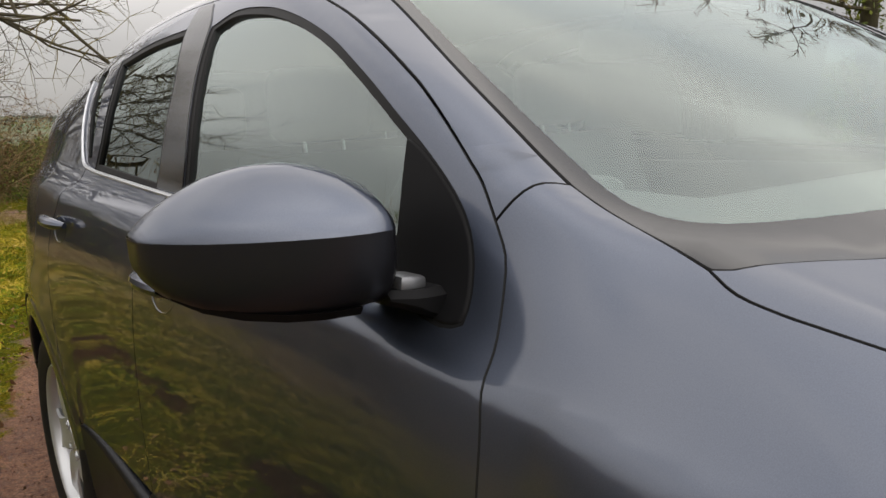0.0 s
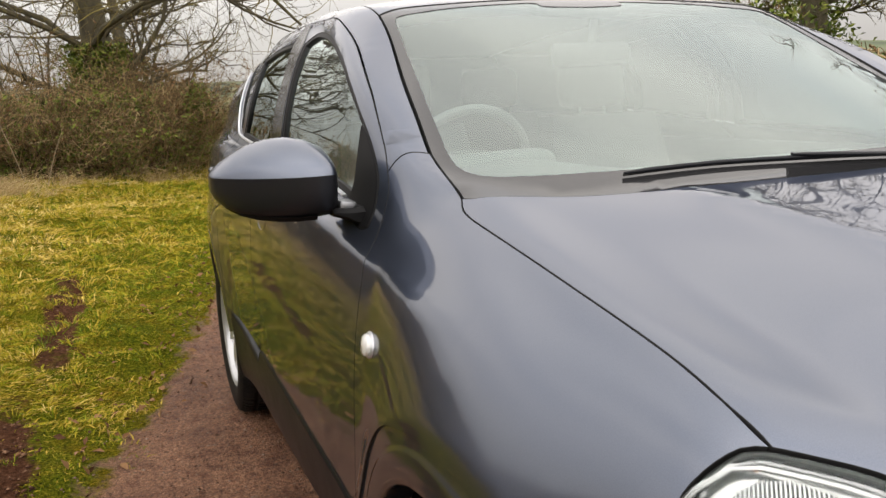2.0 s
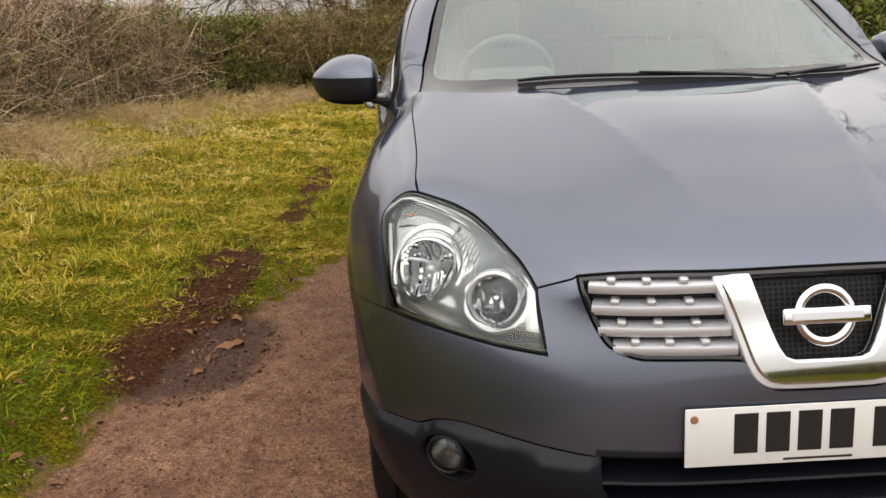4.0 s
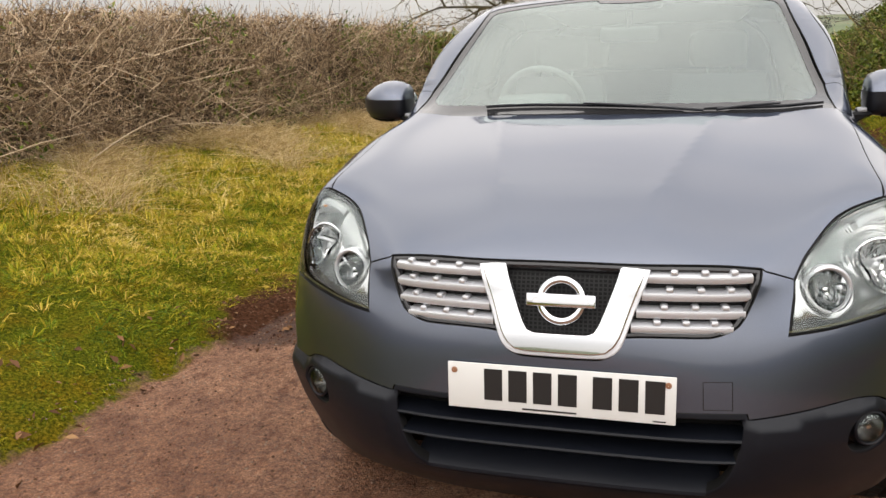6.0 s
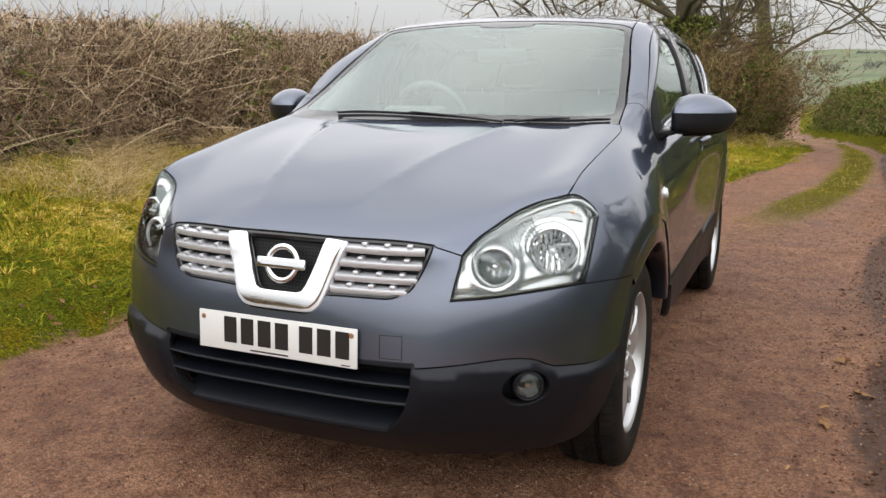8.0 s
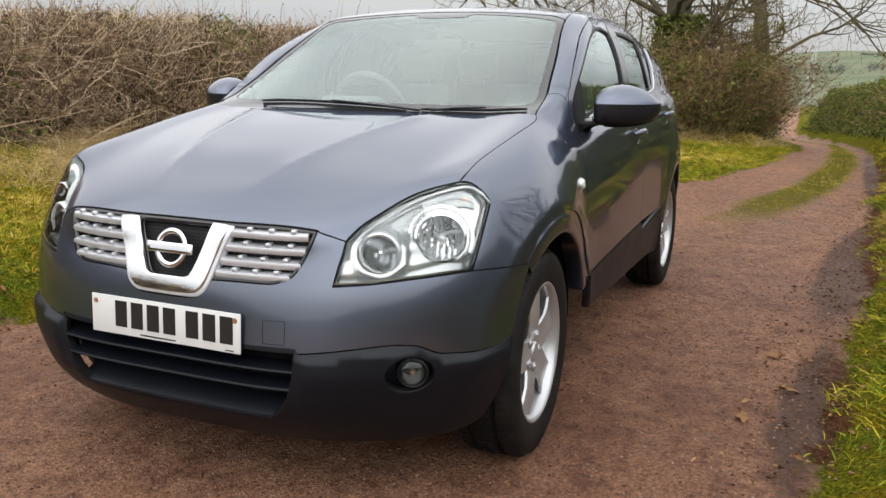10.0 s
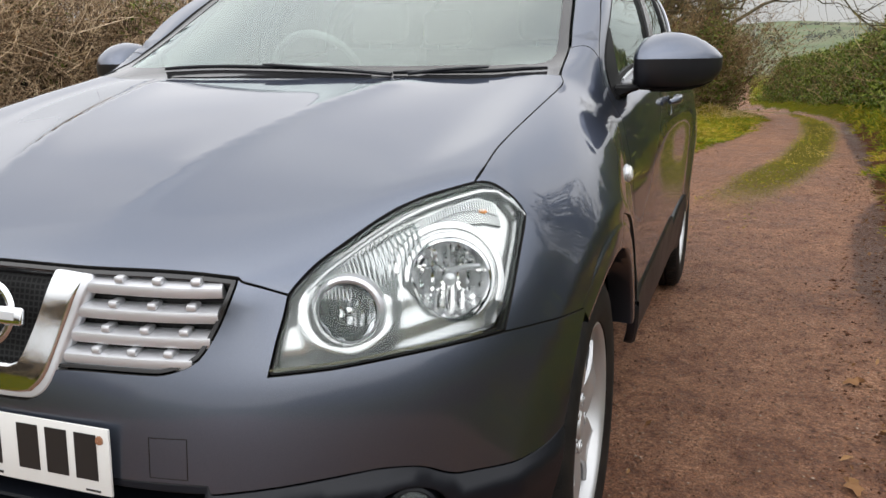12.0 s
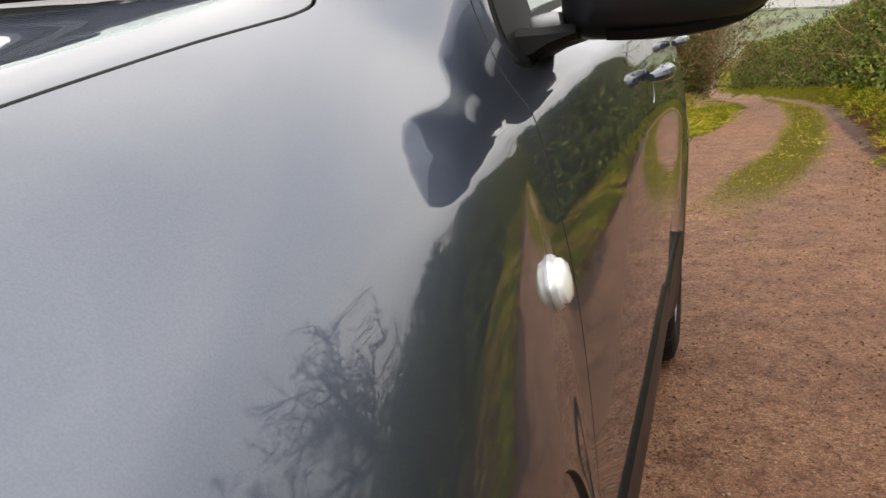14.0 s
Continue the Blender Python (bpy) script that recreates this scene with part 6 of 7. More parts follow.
def headlamp(s):
    flip = Matrix.Diagonal((s, 1, 1, 1))
    seal = panel("headlamp", LAMP_LOOP, LAMPWAY, (SEAL_AND_GAP, SEAL_AND_GAP), car, s, "clear headlamp with twin reflectors in a black seal", gap=0.002, depth=0.014, h=0.02, raise_by=-0.003, holes=[LAMP_LOOP], hole_gap=-0.0055)
    lens = panel("lens", LAMP_LOOP, LAMPWAY, (LENS,), seal, s, gap=0.0045, depth=0.003, h=0.025, raise_by=0.001)
    lens.visible_shadow = False
    # housing: a tray behind the lens with openings for the two bowls
    main_p, proj_p = (.713, -.44, .804), (.583, -.56, .769)
    main_loop = circle_on(main_p, LAMPWAY, .066)
    proj_loop = circle_on(proj_p, LAMPWAY, .052)
    mid, pid = LAMPWAY.flat(main_p), LAMPWAY.flat(proj_p)
    span = pid - mid

    def form(q):
        """The pressed shape of the bright housing: brow, bridge between the bowls and a sunk panel below them."""
        dm, dp = np.linalg.norm(q - mid), np.linalg.norm(q - pid)
        f = np.clip((q - mid) @ span / (span @ span), 0, 1)
        off = np.linalg.norm(q - mid - span * f)
        up = 1 / (1 + math.exp(-(q[1] - mid[1]) / .012))
        out = .010 * math.exp(-((dm - .084) / .010) ** 2) * up
        out += .007 * math.exp(-((dp - .068) / .014) ** 2)
        out += .010 * math.exp(-(off / .022) ** 2)
        low = 1 / (1 + math.exp((q[1] - (mid[1] + span[1] * f) + .060) / .005))
        out -= .008 * low
        return out

    tray = panel("housing", LAMP_LOOP, LAMPWAY, (HOUSING, HOUSING), seal, s, gap=0.0065, depth=-0.019, h=0.0075, raise_by=-0.024, holes=[main_loop, proj_loop], curl=-0.003, relief=form)
    mf = flip @ disc_frame(main_p, -0.026, AIM)
    pf = flip @ disc_frame(proj_p, -0.018, AIM)
    part("main_reflector", moved(bowl(.064, .058, .017), mf), BRIGHT, seal, angle=12)
    part("main_ring", moved(revolve([(-.012, .0635), (.0, .0625), (.004, .0655), (.002, .069), (-.012, .071)], 48), mf), CHROME, seal)
    part("bulb_shield", moved(revolve([(-.06, .010), (-.018, .0125), (-.012, .010), (-.010, .0005)], 20), mf), SATIN, seal)
    part("bulb_stalk", moved(tube([(-.03, 0, .01), (-.022, .02, .018), (-.018, .05, .022)], .005, 8), mf), SATIN, seal)
    part("inner_reflector", moved(bowl(.046, .05, .021), pf), CHROME, seal, angle=12)
    part("inner_ring", moved(revolve([(-.02, .0445), (-.004, .0455), (.006, .049), (.008, .053), (.003, .058), (-.014, .060), (-.03, .058)], 48), pf), SATIN, seal)
    part("inner_baffle", moved(revolve([(-.02, .033), (-.006, .034), (-.004, .037), (-.01, .0405), (-.024, .041)], 40), pf @ Matrix.Translation((-.006, .010, .006))), GLOSSBLACK, seal)
    part("inner_bulb", moved(revolve([(-.045, .009), (-.014, .010), (-.008, .007), (-.006, .0005)], 16), pf), CHROME, seal)
    # brow over the main bowl and the long crescent below it
    for r0, r1, a0, a1, lift in ((.070, .080, -60, 178, -.016), (.088, .098, -30, 168, -.012)):
        arc = [(r1 - .004 * abs(k - 14) / 14, radians(a0 + (a1 - a0) * k / 28)) for k in range(29)] + [(r0, radians(a1 + (a0 - a1) * k / 28)) for k in range(29)]
        loop = [LAMPWAY.up(mid + np.array((r * math.cos(a), r * math.sin(a))))[0] for r, a in arc]
        panel("brow", loop, LAMPWAY, (SATINBROW, SATINBROW), seal, s, gap=0, depth=0.012, h=0.012, raise_by=lift, curl=0.003)
    # indicator with its amber bulb under a fluted cover
    ind = [(.628, -.41, .886), (.68, -.375, .912), (.735, -.345, .924), (.764, -.335, .907), (.776, -.345, .872), (.748, -.362, .880), (.70, -.385, .879), (.648, -.42, .866)]
    il = outline(*[[a, b] for a, b in zip(ind, ind[1:] + ind[:1])])
    panel("indicator_cover", il, LAMPWAY, (INDICATOR, INDICATOR), seal, s, gap=0.002, depth=0.02, h=0.012, raise_by=-0.016)
    bulb_c, _ = on_skin((.740, -.355, .900), LAMPWAY, -0.016)
    part("indicator_bulb", moved(revolve([(-.006, .001), (-.005, .004), (.005, .004), (.008, .001)], 12), flip @ Matrix.Translation(bulb_c)), AMBER, seal)
    for k in range(30):
        f = k / 29
        a = np.array((.655 + .11 * f, -.40 + .055 * f, .892 + .022 * math.sin(f * 2.6)))
        lo, _ = on_skin(a + (0, 0, -.012), LAMPWAY, -0.012)
        hi, _ = on_skin(a + (0, 0, .012), LAMPWAY, -0.012)
        part("flute", tube([(lo[0] * s, lo[1], lo[2]), (hi[0] * s, hi[1], hi[2])], .0013, 5), FLUTE, seal)
    # clear ribs over the upper inner part
    for k in range(24):
        f = k / 23
        top = np.array((.524 + .104 * f, -.548 + .137 * f - .02 * math.sin(f * 3.1), .824 + .066 * f ** 0.8))
        low = top + np.array((.024 + .012 * f, -.020 - .012 * f, -.040 - .026 * math.sin(f * 3.0)))
        pts = [on_skin(top * (1 - g) + low * g + (.004 * math.sin(g * 3.1), 0, 0), LAMPWAY, -0.007 - .006 * g)[0] for g in (0, .33, .66, 1)]
        part("rib", tube([(p[0] * s, p[1], p[2]) for p in pts], [.0021, .0021, .0019, .0008], 6), FLUTE, seal)
    # light strip that follows the upper edge
    strip = [on_skin(np.array(p) + (.012, .0, -.014), LAMPWAY, -0.006)[0] for p in LAMP_TOP[1:] + LAMP_CORNER[1:-1]]
    part("edge_strip", tube([(p[0] * s, p[1], p[2]) for p in spline(strip, .02)], .0046, 8), HOUSING, seal)
    rim = [on_skin(np.array(p) + (.0, .0, .009), LAMPWAY, -0.004)[0] for p in LAMP_LOW[1:]]
    part("lower_gasket", tube([(p[0] * s, p[1], p[2]) for p in spline(rim, .02)], .0022, 6), GASKET, seal)
    return seal


for s in SIDES:
    headlamp(s)

# pillars, roof, screen
for s in SIDES:
    panel("windscreen_pillar", outline(SCREEN_EDGE, DITCH, [(.50, 2.88, 1.475), (.58, 2.75, 1.44), (.69, 2.36, 1.43)], rev(DOOR_TOP_REAR), rev(DOOR_TOP), rev(PILLAR_SEAM)), HOUSEWAY, PAINTED, car, s, h=0.03)
panel("roof", outline(*mirrored([rev(SCREEN_TOP), DITCH, [(.50, 2.88, 1.475), (.25, 2.95, 1.485), (0, 2.97, 1.49)]])), TOP, PAINTED, car, h=0.05)
screen_line = outline(*mirrored([rev(COWL), SCREEN_FOOT, SCREEN_EDGE, SCREEN_TOP]))
FRIT = mirrored([[(0, .338, 1.122), (.30, .352, 1.124), (.48, .388, 1.126), (.58, .425, 1.127), (.632, .465, 1.128), (.655, .51, 1.14), (.657, .56, 1.16), (.645, .64, 1.20), (.622, .78, 1.28), (.588, .98, 1.397), (.570, 1.085, 1.452)], [(.570, 1.085, 1.452), (.54, 1.12, 1.470), (.38, 1.17, 1.492), (.15, 1.20, 1.505), (.12, 1.165, 1.49), (0, 1.15, 1.485)]])
frit_loop = outline(*FRIT)
screen = panel("windscreen", frit_loop, SCREENWAY, (SCREENGLASS,), car, gap=-0.001, depth=0.003, h=0.05, raise_by=-0.0035, label="clear windscreen reflecting the grey sky")
screen.visible_shadow = False
FRITMAT = material("screen_border_black", (0.018, 0.018, 0.019), 0.06)
panel("screen_border", screen_line, SCREENWAY, (FRITMAT, SEAL_AND_GAP), screen, gap=0.004, depth=0.03, h=0.04, raise_by=-0.002, holes=[frit_loop])


def wiper(points, arm, name="wiper"):
    base = [on_skin(p, SCREENWAY, 0.007)[0] for p in spline(points, .04)]
    w = part(name, tube(base, [.0015] + [.0034] * (len(base) - 2) + [.0015], 8, flat=1.2), PLASTIC, car, "black wiper resting on the windscreen")
    rub = [on_skin(p, SCREENWAY, 0.003)[0] for p in spline(points, .04)]
    part("wiper_rubber", tube(rub, .0025, 6), SEAL_AND_GAP, w)
    a = [on_skin(p, SCREENWAY, h)[0] for p, h in arm]
    part("wiper_arm", tube(a, [.007, .0065, .006, .004], 8, flat=0.7), PLASTIC, w)


wiper([(-.42, .345, 1.12), (-.25, .335, 1.12), (-.05, .318, 1.115), (.24, .298, 1.108)], [((.30, .290, 1.1), .005), ((.14, .300, 1.105), .011), ((-.02, .314, 1.11), .014), ((-.08, .324, 1.115), .013)])
wiper([(.30, .30, 1.105), (.42, .318, 1.108), (.56, .358, 1.112), (.665, .415, 1.115)], [((.34, .303, 1.1), .005), ((.42, .320, 1.108), .011), ((.49, .340, 1.11), .014), ((.53, .354, 1.115), .013)])

# doors with their windows
FWIN = [[(.695, 1.530, 1.437), (.672, 1.451, 1.454), (.681, 1.308, 1.439), (.703, 1.16, 1.407), (.727, 1.013, 1.359), (.745, .896, 1.301), (.754, .808, 1.246), (.76, .734, 1.196), (.765, .680, 1.150), (.772, .652, 1.11), (.787, .636, 1.061), (.799, .634, 1.033)],
        [(.799, .634, 1.033), (.804, .66, 1.028), (.803, .73, 1.045), (.796, .80, 1.082), (.793, 1.0, 1.106), (.80, 1.2, 1.118), (.802, 1.462, 1.130)],
        [(.802, 1.462, 1.130), (.783, 1.459, 1.228), (.745, 1.487, 1.339), (.695, 1.530, 1.437)]]
FGLASS = [FWIN[0][:7] + [(.758, .775, 1.222)], [(.758, .775, 1.222), (.788, .775, 1.11), (.796, .80, 1.082)], [(.796, .80, 1.082), (.793, 1.0, 1.106), (.80, 1.2, 1.118), (.802, 1.462, 1.130)], FWIN[2]]
SAIL = [[(.758, .778, 1.222), (.76, .734, 1.196), (.765, .680, 1.150), (.772, .652, 1.11), (.787, .636, 1.061), (.799, .634, 1.033)], [(.799, .634, 1.033), (.804, .66, 1.028), (.803, .73, 1.045), (.796, .785, 1.078)], [(.796, .785, 1.078), (.788, .778, 1.11), (.758, .778, 1.222)]]
RWIN = [[(.690, 1.680, 1.446), (.75, 1.606, 1.336), (.786, 1.598, 1.229), (.804, 1.618, 1.140)], [(.804, 1.618, 1.140), (.804, 1.85, 1.156), (.803, 2.075, 1.173)], [(.803, 2.075, 1.173), (.785, 2.045, 1.25), (.750, 2.06, 1.345), (.702, 2.12, 1.420)], [(.702, 2.12, 1.420), (.694, 1.9, 1.441), (.690, 1.680, 1.446)]]
QWIN = [[(.695, 2.27, 1.418), (.735, 2.185, 1.36), (.769, 2.135, 1.303), (.797, 2.13, 1.20)], [(.797, 2.13, 1.20), (.790, 2.20, 1.21), (.764, 2.25, 1.30), (.71, 2.345, 1.395)], [(.71, 2.345, 1.395), (.695, 2.27, 1.418)]]
fwin, rwin, qwin = outline(*FWIN), outline(*RWIN), outline(*QWIN)


def handle(door, s, y, z):
    c, n = on_skin((.88, y, z), SIDE)
    n = Vector((n[0] * s, n[1], n[2]))
    # dished cup behind the paddle
    ax = Matrix.Translation((c[0] * s, c[1], c[2] - .004)) @ n.to_track_quat("X", "Z").to_matrix().to_4x4()
    bowl = revolve([(-.014, .001), (-.012, .018), (-.004, .028), (.0012, .033), (.0006, .035)], 28)
    moved(bowl, ax @ Matrix.Diagonal((1, 1.75, 1, 1)))
    part("handle_cup", bowl, PAINT, door)
    pts = []
    for k in range(11):
        f = k / 10
        q, m = on_skin((.88, y - .105 + .20 * f, z + .010 + .006 * f), SIDE, .014 + .022 * math.sin(math.pi * f) ** 0.6)
        pts.append((q[0] * s, q[1], q[2]))
    part("door_handle", tube(pts, [.007, .011, .013, .014, .014, .014, .014, .014, .013, .012, .009], 10, flat=1.0), PAINT, door, "body-coloured pull handle")


for s in SIDES:
    door = panel("front_door", outline(DOOR_TOP, B_LINE, rev(SILL_F), rev(DOOR_FRONT)), HOUSEWAY, PAINTED, car, s, h=0.019, holes=[fwin], hole_gap=0.006)
    panel("window_seal", fwin, HOUSEWAY, (SEAL_AND_GAP, SEAL_AND_GAP), door, s, gap=-0.0055, depth=0.02, h=0.03, raise_by=-0.002, holes=[fwin], hole_gap=-0.007, curl=0.001)
    g = panel("window_glass", outline(*FGLASS), HOUSEWAY, (SIDEGLASS,), door, s, gap=0.003, depth=0.003, h=0.06, raise_by=-0.009)
    g.visible_shadow = False
    panel("mirror_sail", outline(*SAIL), HOUSEWAY, (SAILBLACK, SAILBLACK), door, s, gap=0.002, depth=0.02, h=0.02, raise_by=0.003, curl=0.004)
    handle(door, s, 1.40, .975)
    rear = panel("rear_door", outline(DOOR_TOP_REAR, C_LINE, rev(SILL_R), rev(B_LINE)), HOUSEWAY, PAINTED, car, s, h=0.03, holes=[rwin, qwin], hole_gap=0.006)
    panel("window_seal", rwin, HOUSEWAY, (SEAL_AND_GAP, SEAL_AND_GAP), rear, s, gap=-0.0055, depth=0.02, h=0.03, raise_by=-0.002, holes=[rwin], hole_gap=-0.008, curl=0.001)
    g = panel("window_glass", rwin, HOUSEWAY, (REARGLASS,), rear, s, gap=0.003, depth=0.003, h=0.06, raise_by=-0.009)
    g = panel("quarter_glass", qwin, HOUSEWAY, (REARGLASS, SEAL_AND_GAP), rear, s, gap=-0.004, depth=0.003, h=0.06, raise_by=-0.005)
    handle(rear, s, 2.19, 1.03)
    # black pillar trim between the windows
    trim = [[(.640, 1.63, 1.493), (.695, 1.542, 1.437), (.745, 1.497, 1.339), (.784, 1.469, 1.228), (.802, 1.472, 1.132)], [(.802, 1.472, 1.132), (.804, 1.61, 1.139)], [(.804, 1.61, 1.139), (.786, 1.59, 1.229), (.75, 1.598, 1.336), (.692, 1.67, 1.444), (.645, 1.71, 1.497)], [(.645, 1.71, 1.497), (.640, 1.63, 1.493)]]
    panel("pillar_trim", outline(*trim), HOUSEWAY, (GLOSSBLACK, GLOSSBLACK), door, s, gap=0.001, depth=0.006, h=0.03, raise_by=0.0025)
    # bright line under the windows that turns up behind them
    line = spline([(.80, .81, 1.078), (.797, 1.0, 1.10), (.804, 1.3, 1.115), (.806, 1.618, 1.134), (.806, 1.9, 1.152), (.804, 2.10, 1.166), (.800, 2.19, 1.185), (.785, 2.23, 1.24), (.755, 2.285, 1.32), (.715, 2.36, 1.39)], .03)
    pts = [on_skin(p, HOUSEWAY, 0.003)[0] for p in line]
    part("window_trim", tube([(p[0] * s, p[1], p[2]) for p in pts], .0045, 6), SATIN, rear)
    # side panel behind the rear door, and the sill cladding
    panel("rear_wing", outline(C_LINE, ARCH_R, [(.88, 3.02, .54), (.80, 3.22, .54), (.79, 3.22, .90), (.72, 3.1, 1.20), (.60, 2.98, 1.41), (.50, 2.88, 1.475)], [(.50, 2.88, 1.475), (.58, 2.75, 1.44), (.69, 2.36, 1.43)]), Along(-.95, -.2, -.2), PAINTED, car, s, h=0.05)
    clad = panel("sill_cladding", outline(SILL_F, [(.887, 1.58, .545), (.887, 1.64, .50), (.887, 1.70, .497), (.887, 2.12, .545)], [(.887, 2.12, .545), (.886, 2.10, .42), (.872, 2.12, .31)], [(.872, 2.12, .31), (.873, 1.4, .335), (.875, .60, .365)], [(.875, .60, .365), (.877, .570, .41), (.877, .548, .46), (.877, .538, .50)]), SIDE, (PLASTIC, PLASTIC), car, s, h=0.04, raise_by=0.006, depth=0.03, curl=0.01, label="black plastic sill cladding")
    # side repeater on the wing
    rep_c, rep_n = on_skin((.868, .452, .857), SIDE)
    rn = Vector((rep_n[0] * s, rep_n[1], rep_n[2]))
    frame_ = Matrix.Translation((rep_c[0] * s, rep_c[1], rep_c[2])) @ rn.to_track_quat("X", "Z").to_matrix().to_4x4()
    rep = part("side_repeater", moved(revolve([(-.004, .0245), (.002, .024), (.005, .0215), (.0055, .001)], 28), frame_ @ Matrix.Diagonal((1, 1.35, .95, 1))), SATIN, car, "small clear side indicator on the wing")
    part("repeater_lens", moved(revolve([(.004, .021), (.010, .0195), (.014, .014), (.0155, .001)], 28), frame_ @ Matrix.Diagonal((1, 1.3, .95, 1))), CLEARWHITE, rep)


# wheel arches: flared lip and dark liner
def arch(cy, r, name, s, a0, a1, proud=0.0):
    lip = []
    for k in range(41):
        a = radians(a0 + (a1 - a0) * k / 40)
        p = np.array((.89, cy + r * math.cos(a), .35 + r * math.sin(a)))
        lip.append((p, a))
    bm = bmesh.new()
    rows = []
    for p, a in lip:
        out = np.array((0, math.cos(a), math.sin(a)))
        ring = []
        for dr, dx in ((.100, -.0020), (.060, -.0016), (.0555, -.0010), (.052, .0010), (.046, .0018), (.012, .0024), (.004, .0015), (.0005, -.001), (.0, -.006), (.004, -.06)):
            q, n = on_skin(p + out * dr, SIDE)
            ring.append(bm.verts.new(((q[0] + dx + proud) * s, q[1], q[2])))
        rows.append(ring)
    for a, b in zip(rows, rows[1:]):
        for k in range(len(a) - 1):
            bm.faces.new((a[k], b[k], b[k + 1], a[k + 1]) if s > 0 else (a[k], a[k + 1], b[k + 1], b[k]))
    bmesh.ops.recalc_face_normals(bm, faces=bm.faces)
    part(name, bm, PAINT, car, angle=60)
    liner = bmesh.new()
    rows = [[liner.verts.new((s * x, cy + (r + .02) * math.cos(radians(d)), .35 + (r + .02) * math.sin(radians(d)))) for x in (.835, .50)] for d in range(0, 181, 10)]
    for a, b in zip(rows, rows[1:]):
        liner.faces.new((a[0], a[1], b[1], b[0]))
    liner.faces.new([r_[1] for r_ in rows])
    part("arch_liner", liner, BLACK, car)


for s in SIDES:
    arch(.06, .392, "arch_lip", s, 18, 127, -.0012)
    arch(2.60, .392, "arch_lip", s, 15, 165, -.003)


# wheels
def wheel_meshes():
    tyre = revolve([(.088, .228), (.098, .236), (.106, .262), (.108, .288), (.102, .315), (.090, .332), (.074, .340), (.05, .3425), (.044, .334), (.038, .334), (.034, .343), (-.034, .343), (-.038, .334), (-.044, .334), (-.05, .3425), (-.074, .340), (-.09, .332), (-.104, .29), (-.098, .236), (-.088, .228)], 72)
    blocks = bmesh.new()
    for k in range(76):
        for side in (-1, 1):
            a0 = 2 * math.pi * (k + (0.5 if side < 0 else 0)) / 76
            a1 = a0 + 2 * math.pi / 76 * 0.72
            vs = []
            for x, r0 in ((.054, .3465), (.076, .3435), (.096, .331), (.090, .322), (.054, .335)):
                vs.append([blocks.verts.new((side * x, r0 * math.cos(a + .006 * (x - .054) / .04), r0 * math.sin(a + .006 * (x - .054) / .04))) for a in (a0, a1)])
            for a, b in zip(vs, vs[1:]):
                blocks.faces.new((a[0], a[1], b[1], b[0]))
            blocks.faces.new([v[0] for v in vs])
            blocks.faces.new([v[1] for v in rev(vs)])
        a0 = 2 * math.pi * (k + .3) / 76
        for x0, x1 in ((-.031, -.004), (.004, .031)):
            c = [blocks.verts.new((x, r0 * math.cos(a), r0 * math.sin(a))) for r0 in (.340, .3465) for x, a in ((x0, a0), (x1, a0 + .012), (x1, a0 + .07), (x0, a0 + .058))]
            blocks.faces.new(c[4:8])
            for i in range(4):
                blocks.faces.new((c[i], c[(i + 1) % 4], c[4 + (i + 1) % 4], c[4 + i]))
    bmesh.ops.recalc_face_normals(blocks, faces=blocks.faces)
    tyre = joined(tyre, blocks)
    barrel = revolve([(-.09, .222), (-.04, .205), (.045, .203), (.062, .212), (.078, .222), (.088, .229), (.0945, .233), (.0965, .229), (.093, .222), (.085, .216), (.060, .208), (-.04, .198), (-.09, .215)], 72, True)
    spokes = bmesh.new()
    for k in range(5):
        m = Matrix.Rotation(2 * math.pi * k / 5, 4, "X")
        rows = []
        for r, hw, x, th in ((.022, .030, .066, .03), (.06, .046, .071, .032), (.09, .043, .078, .03), (.125, .040, .081, .028), (.165, .044, .080, .026), (.195, .052, .077, .026), (.216, .062, .073, .024)):
            hw *= 1.22
            sec = [(x - th, -hw * .8), (x - .010, -hw), (x - .002, -hw * .93), (x - .005, -hw * .45), (x - .007, 0), (x - .005, hw * .45), (x - .002, hw * .93), (x - .010, hw), (x - th, hw * .8)]
            rows.append([spokes.verts.new(m @ Vector((sx, sy, r))) for sx, sy in sec])
        for a, b in zip(rows, rows[1:]):
            for i in range(8):
                spokes.faces.new((a[i], a[i + 1], b[i + 1], b[i]))
            spokes.faces.new((a[8], a[0], b[0], b[8]))
    hub = revolve([(.03, .072), (.060, .070), (.070, .058), (.072, .045), (.070, .034), (.074, .031), (.077, .028), (.078, .0005)], 40)
    bmesh.ops.recalc_face_normals(spokes, faces=spokes.faces)
    rim = joined(barrel, spokes, hub)
    disc = revolve([(-.01, .06), (-.01, .150), (.002, .150), (.002, .07), (.02, .068), (.02, .001)], 48)
    # black disc added behind the spokes, standing for the shade between them
    back = revolve([(.036, .001), (.036, .15), (.030, .203)], 40)
    bolt = revolve([(.058, .0125), (.060, .0125), (.064, .0085), (.076, .0080), (.078, .006), (.078, .0005)], 12)
    well = revolve([(.0715, .0165), (.0745, .0155), (.0748, .013), (.060, .0118)], 20)
    return tyre, rim, disc, back, bolt, well


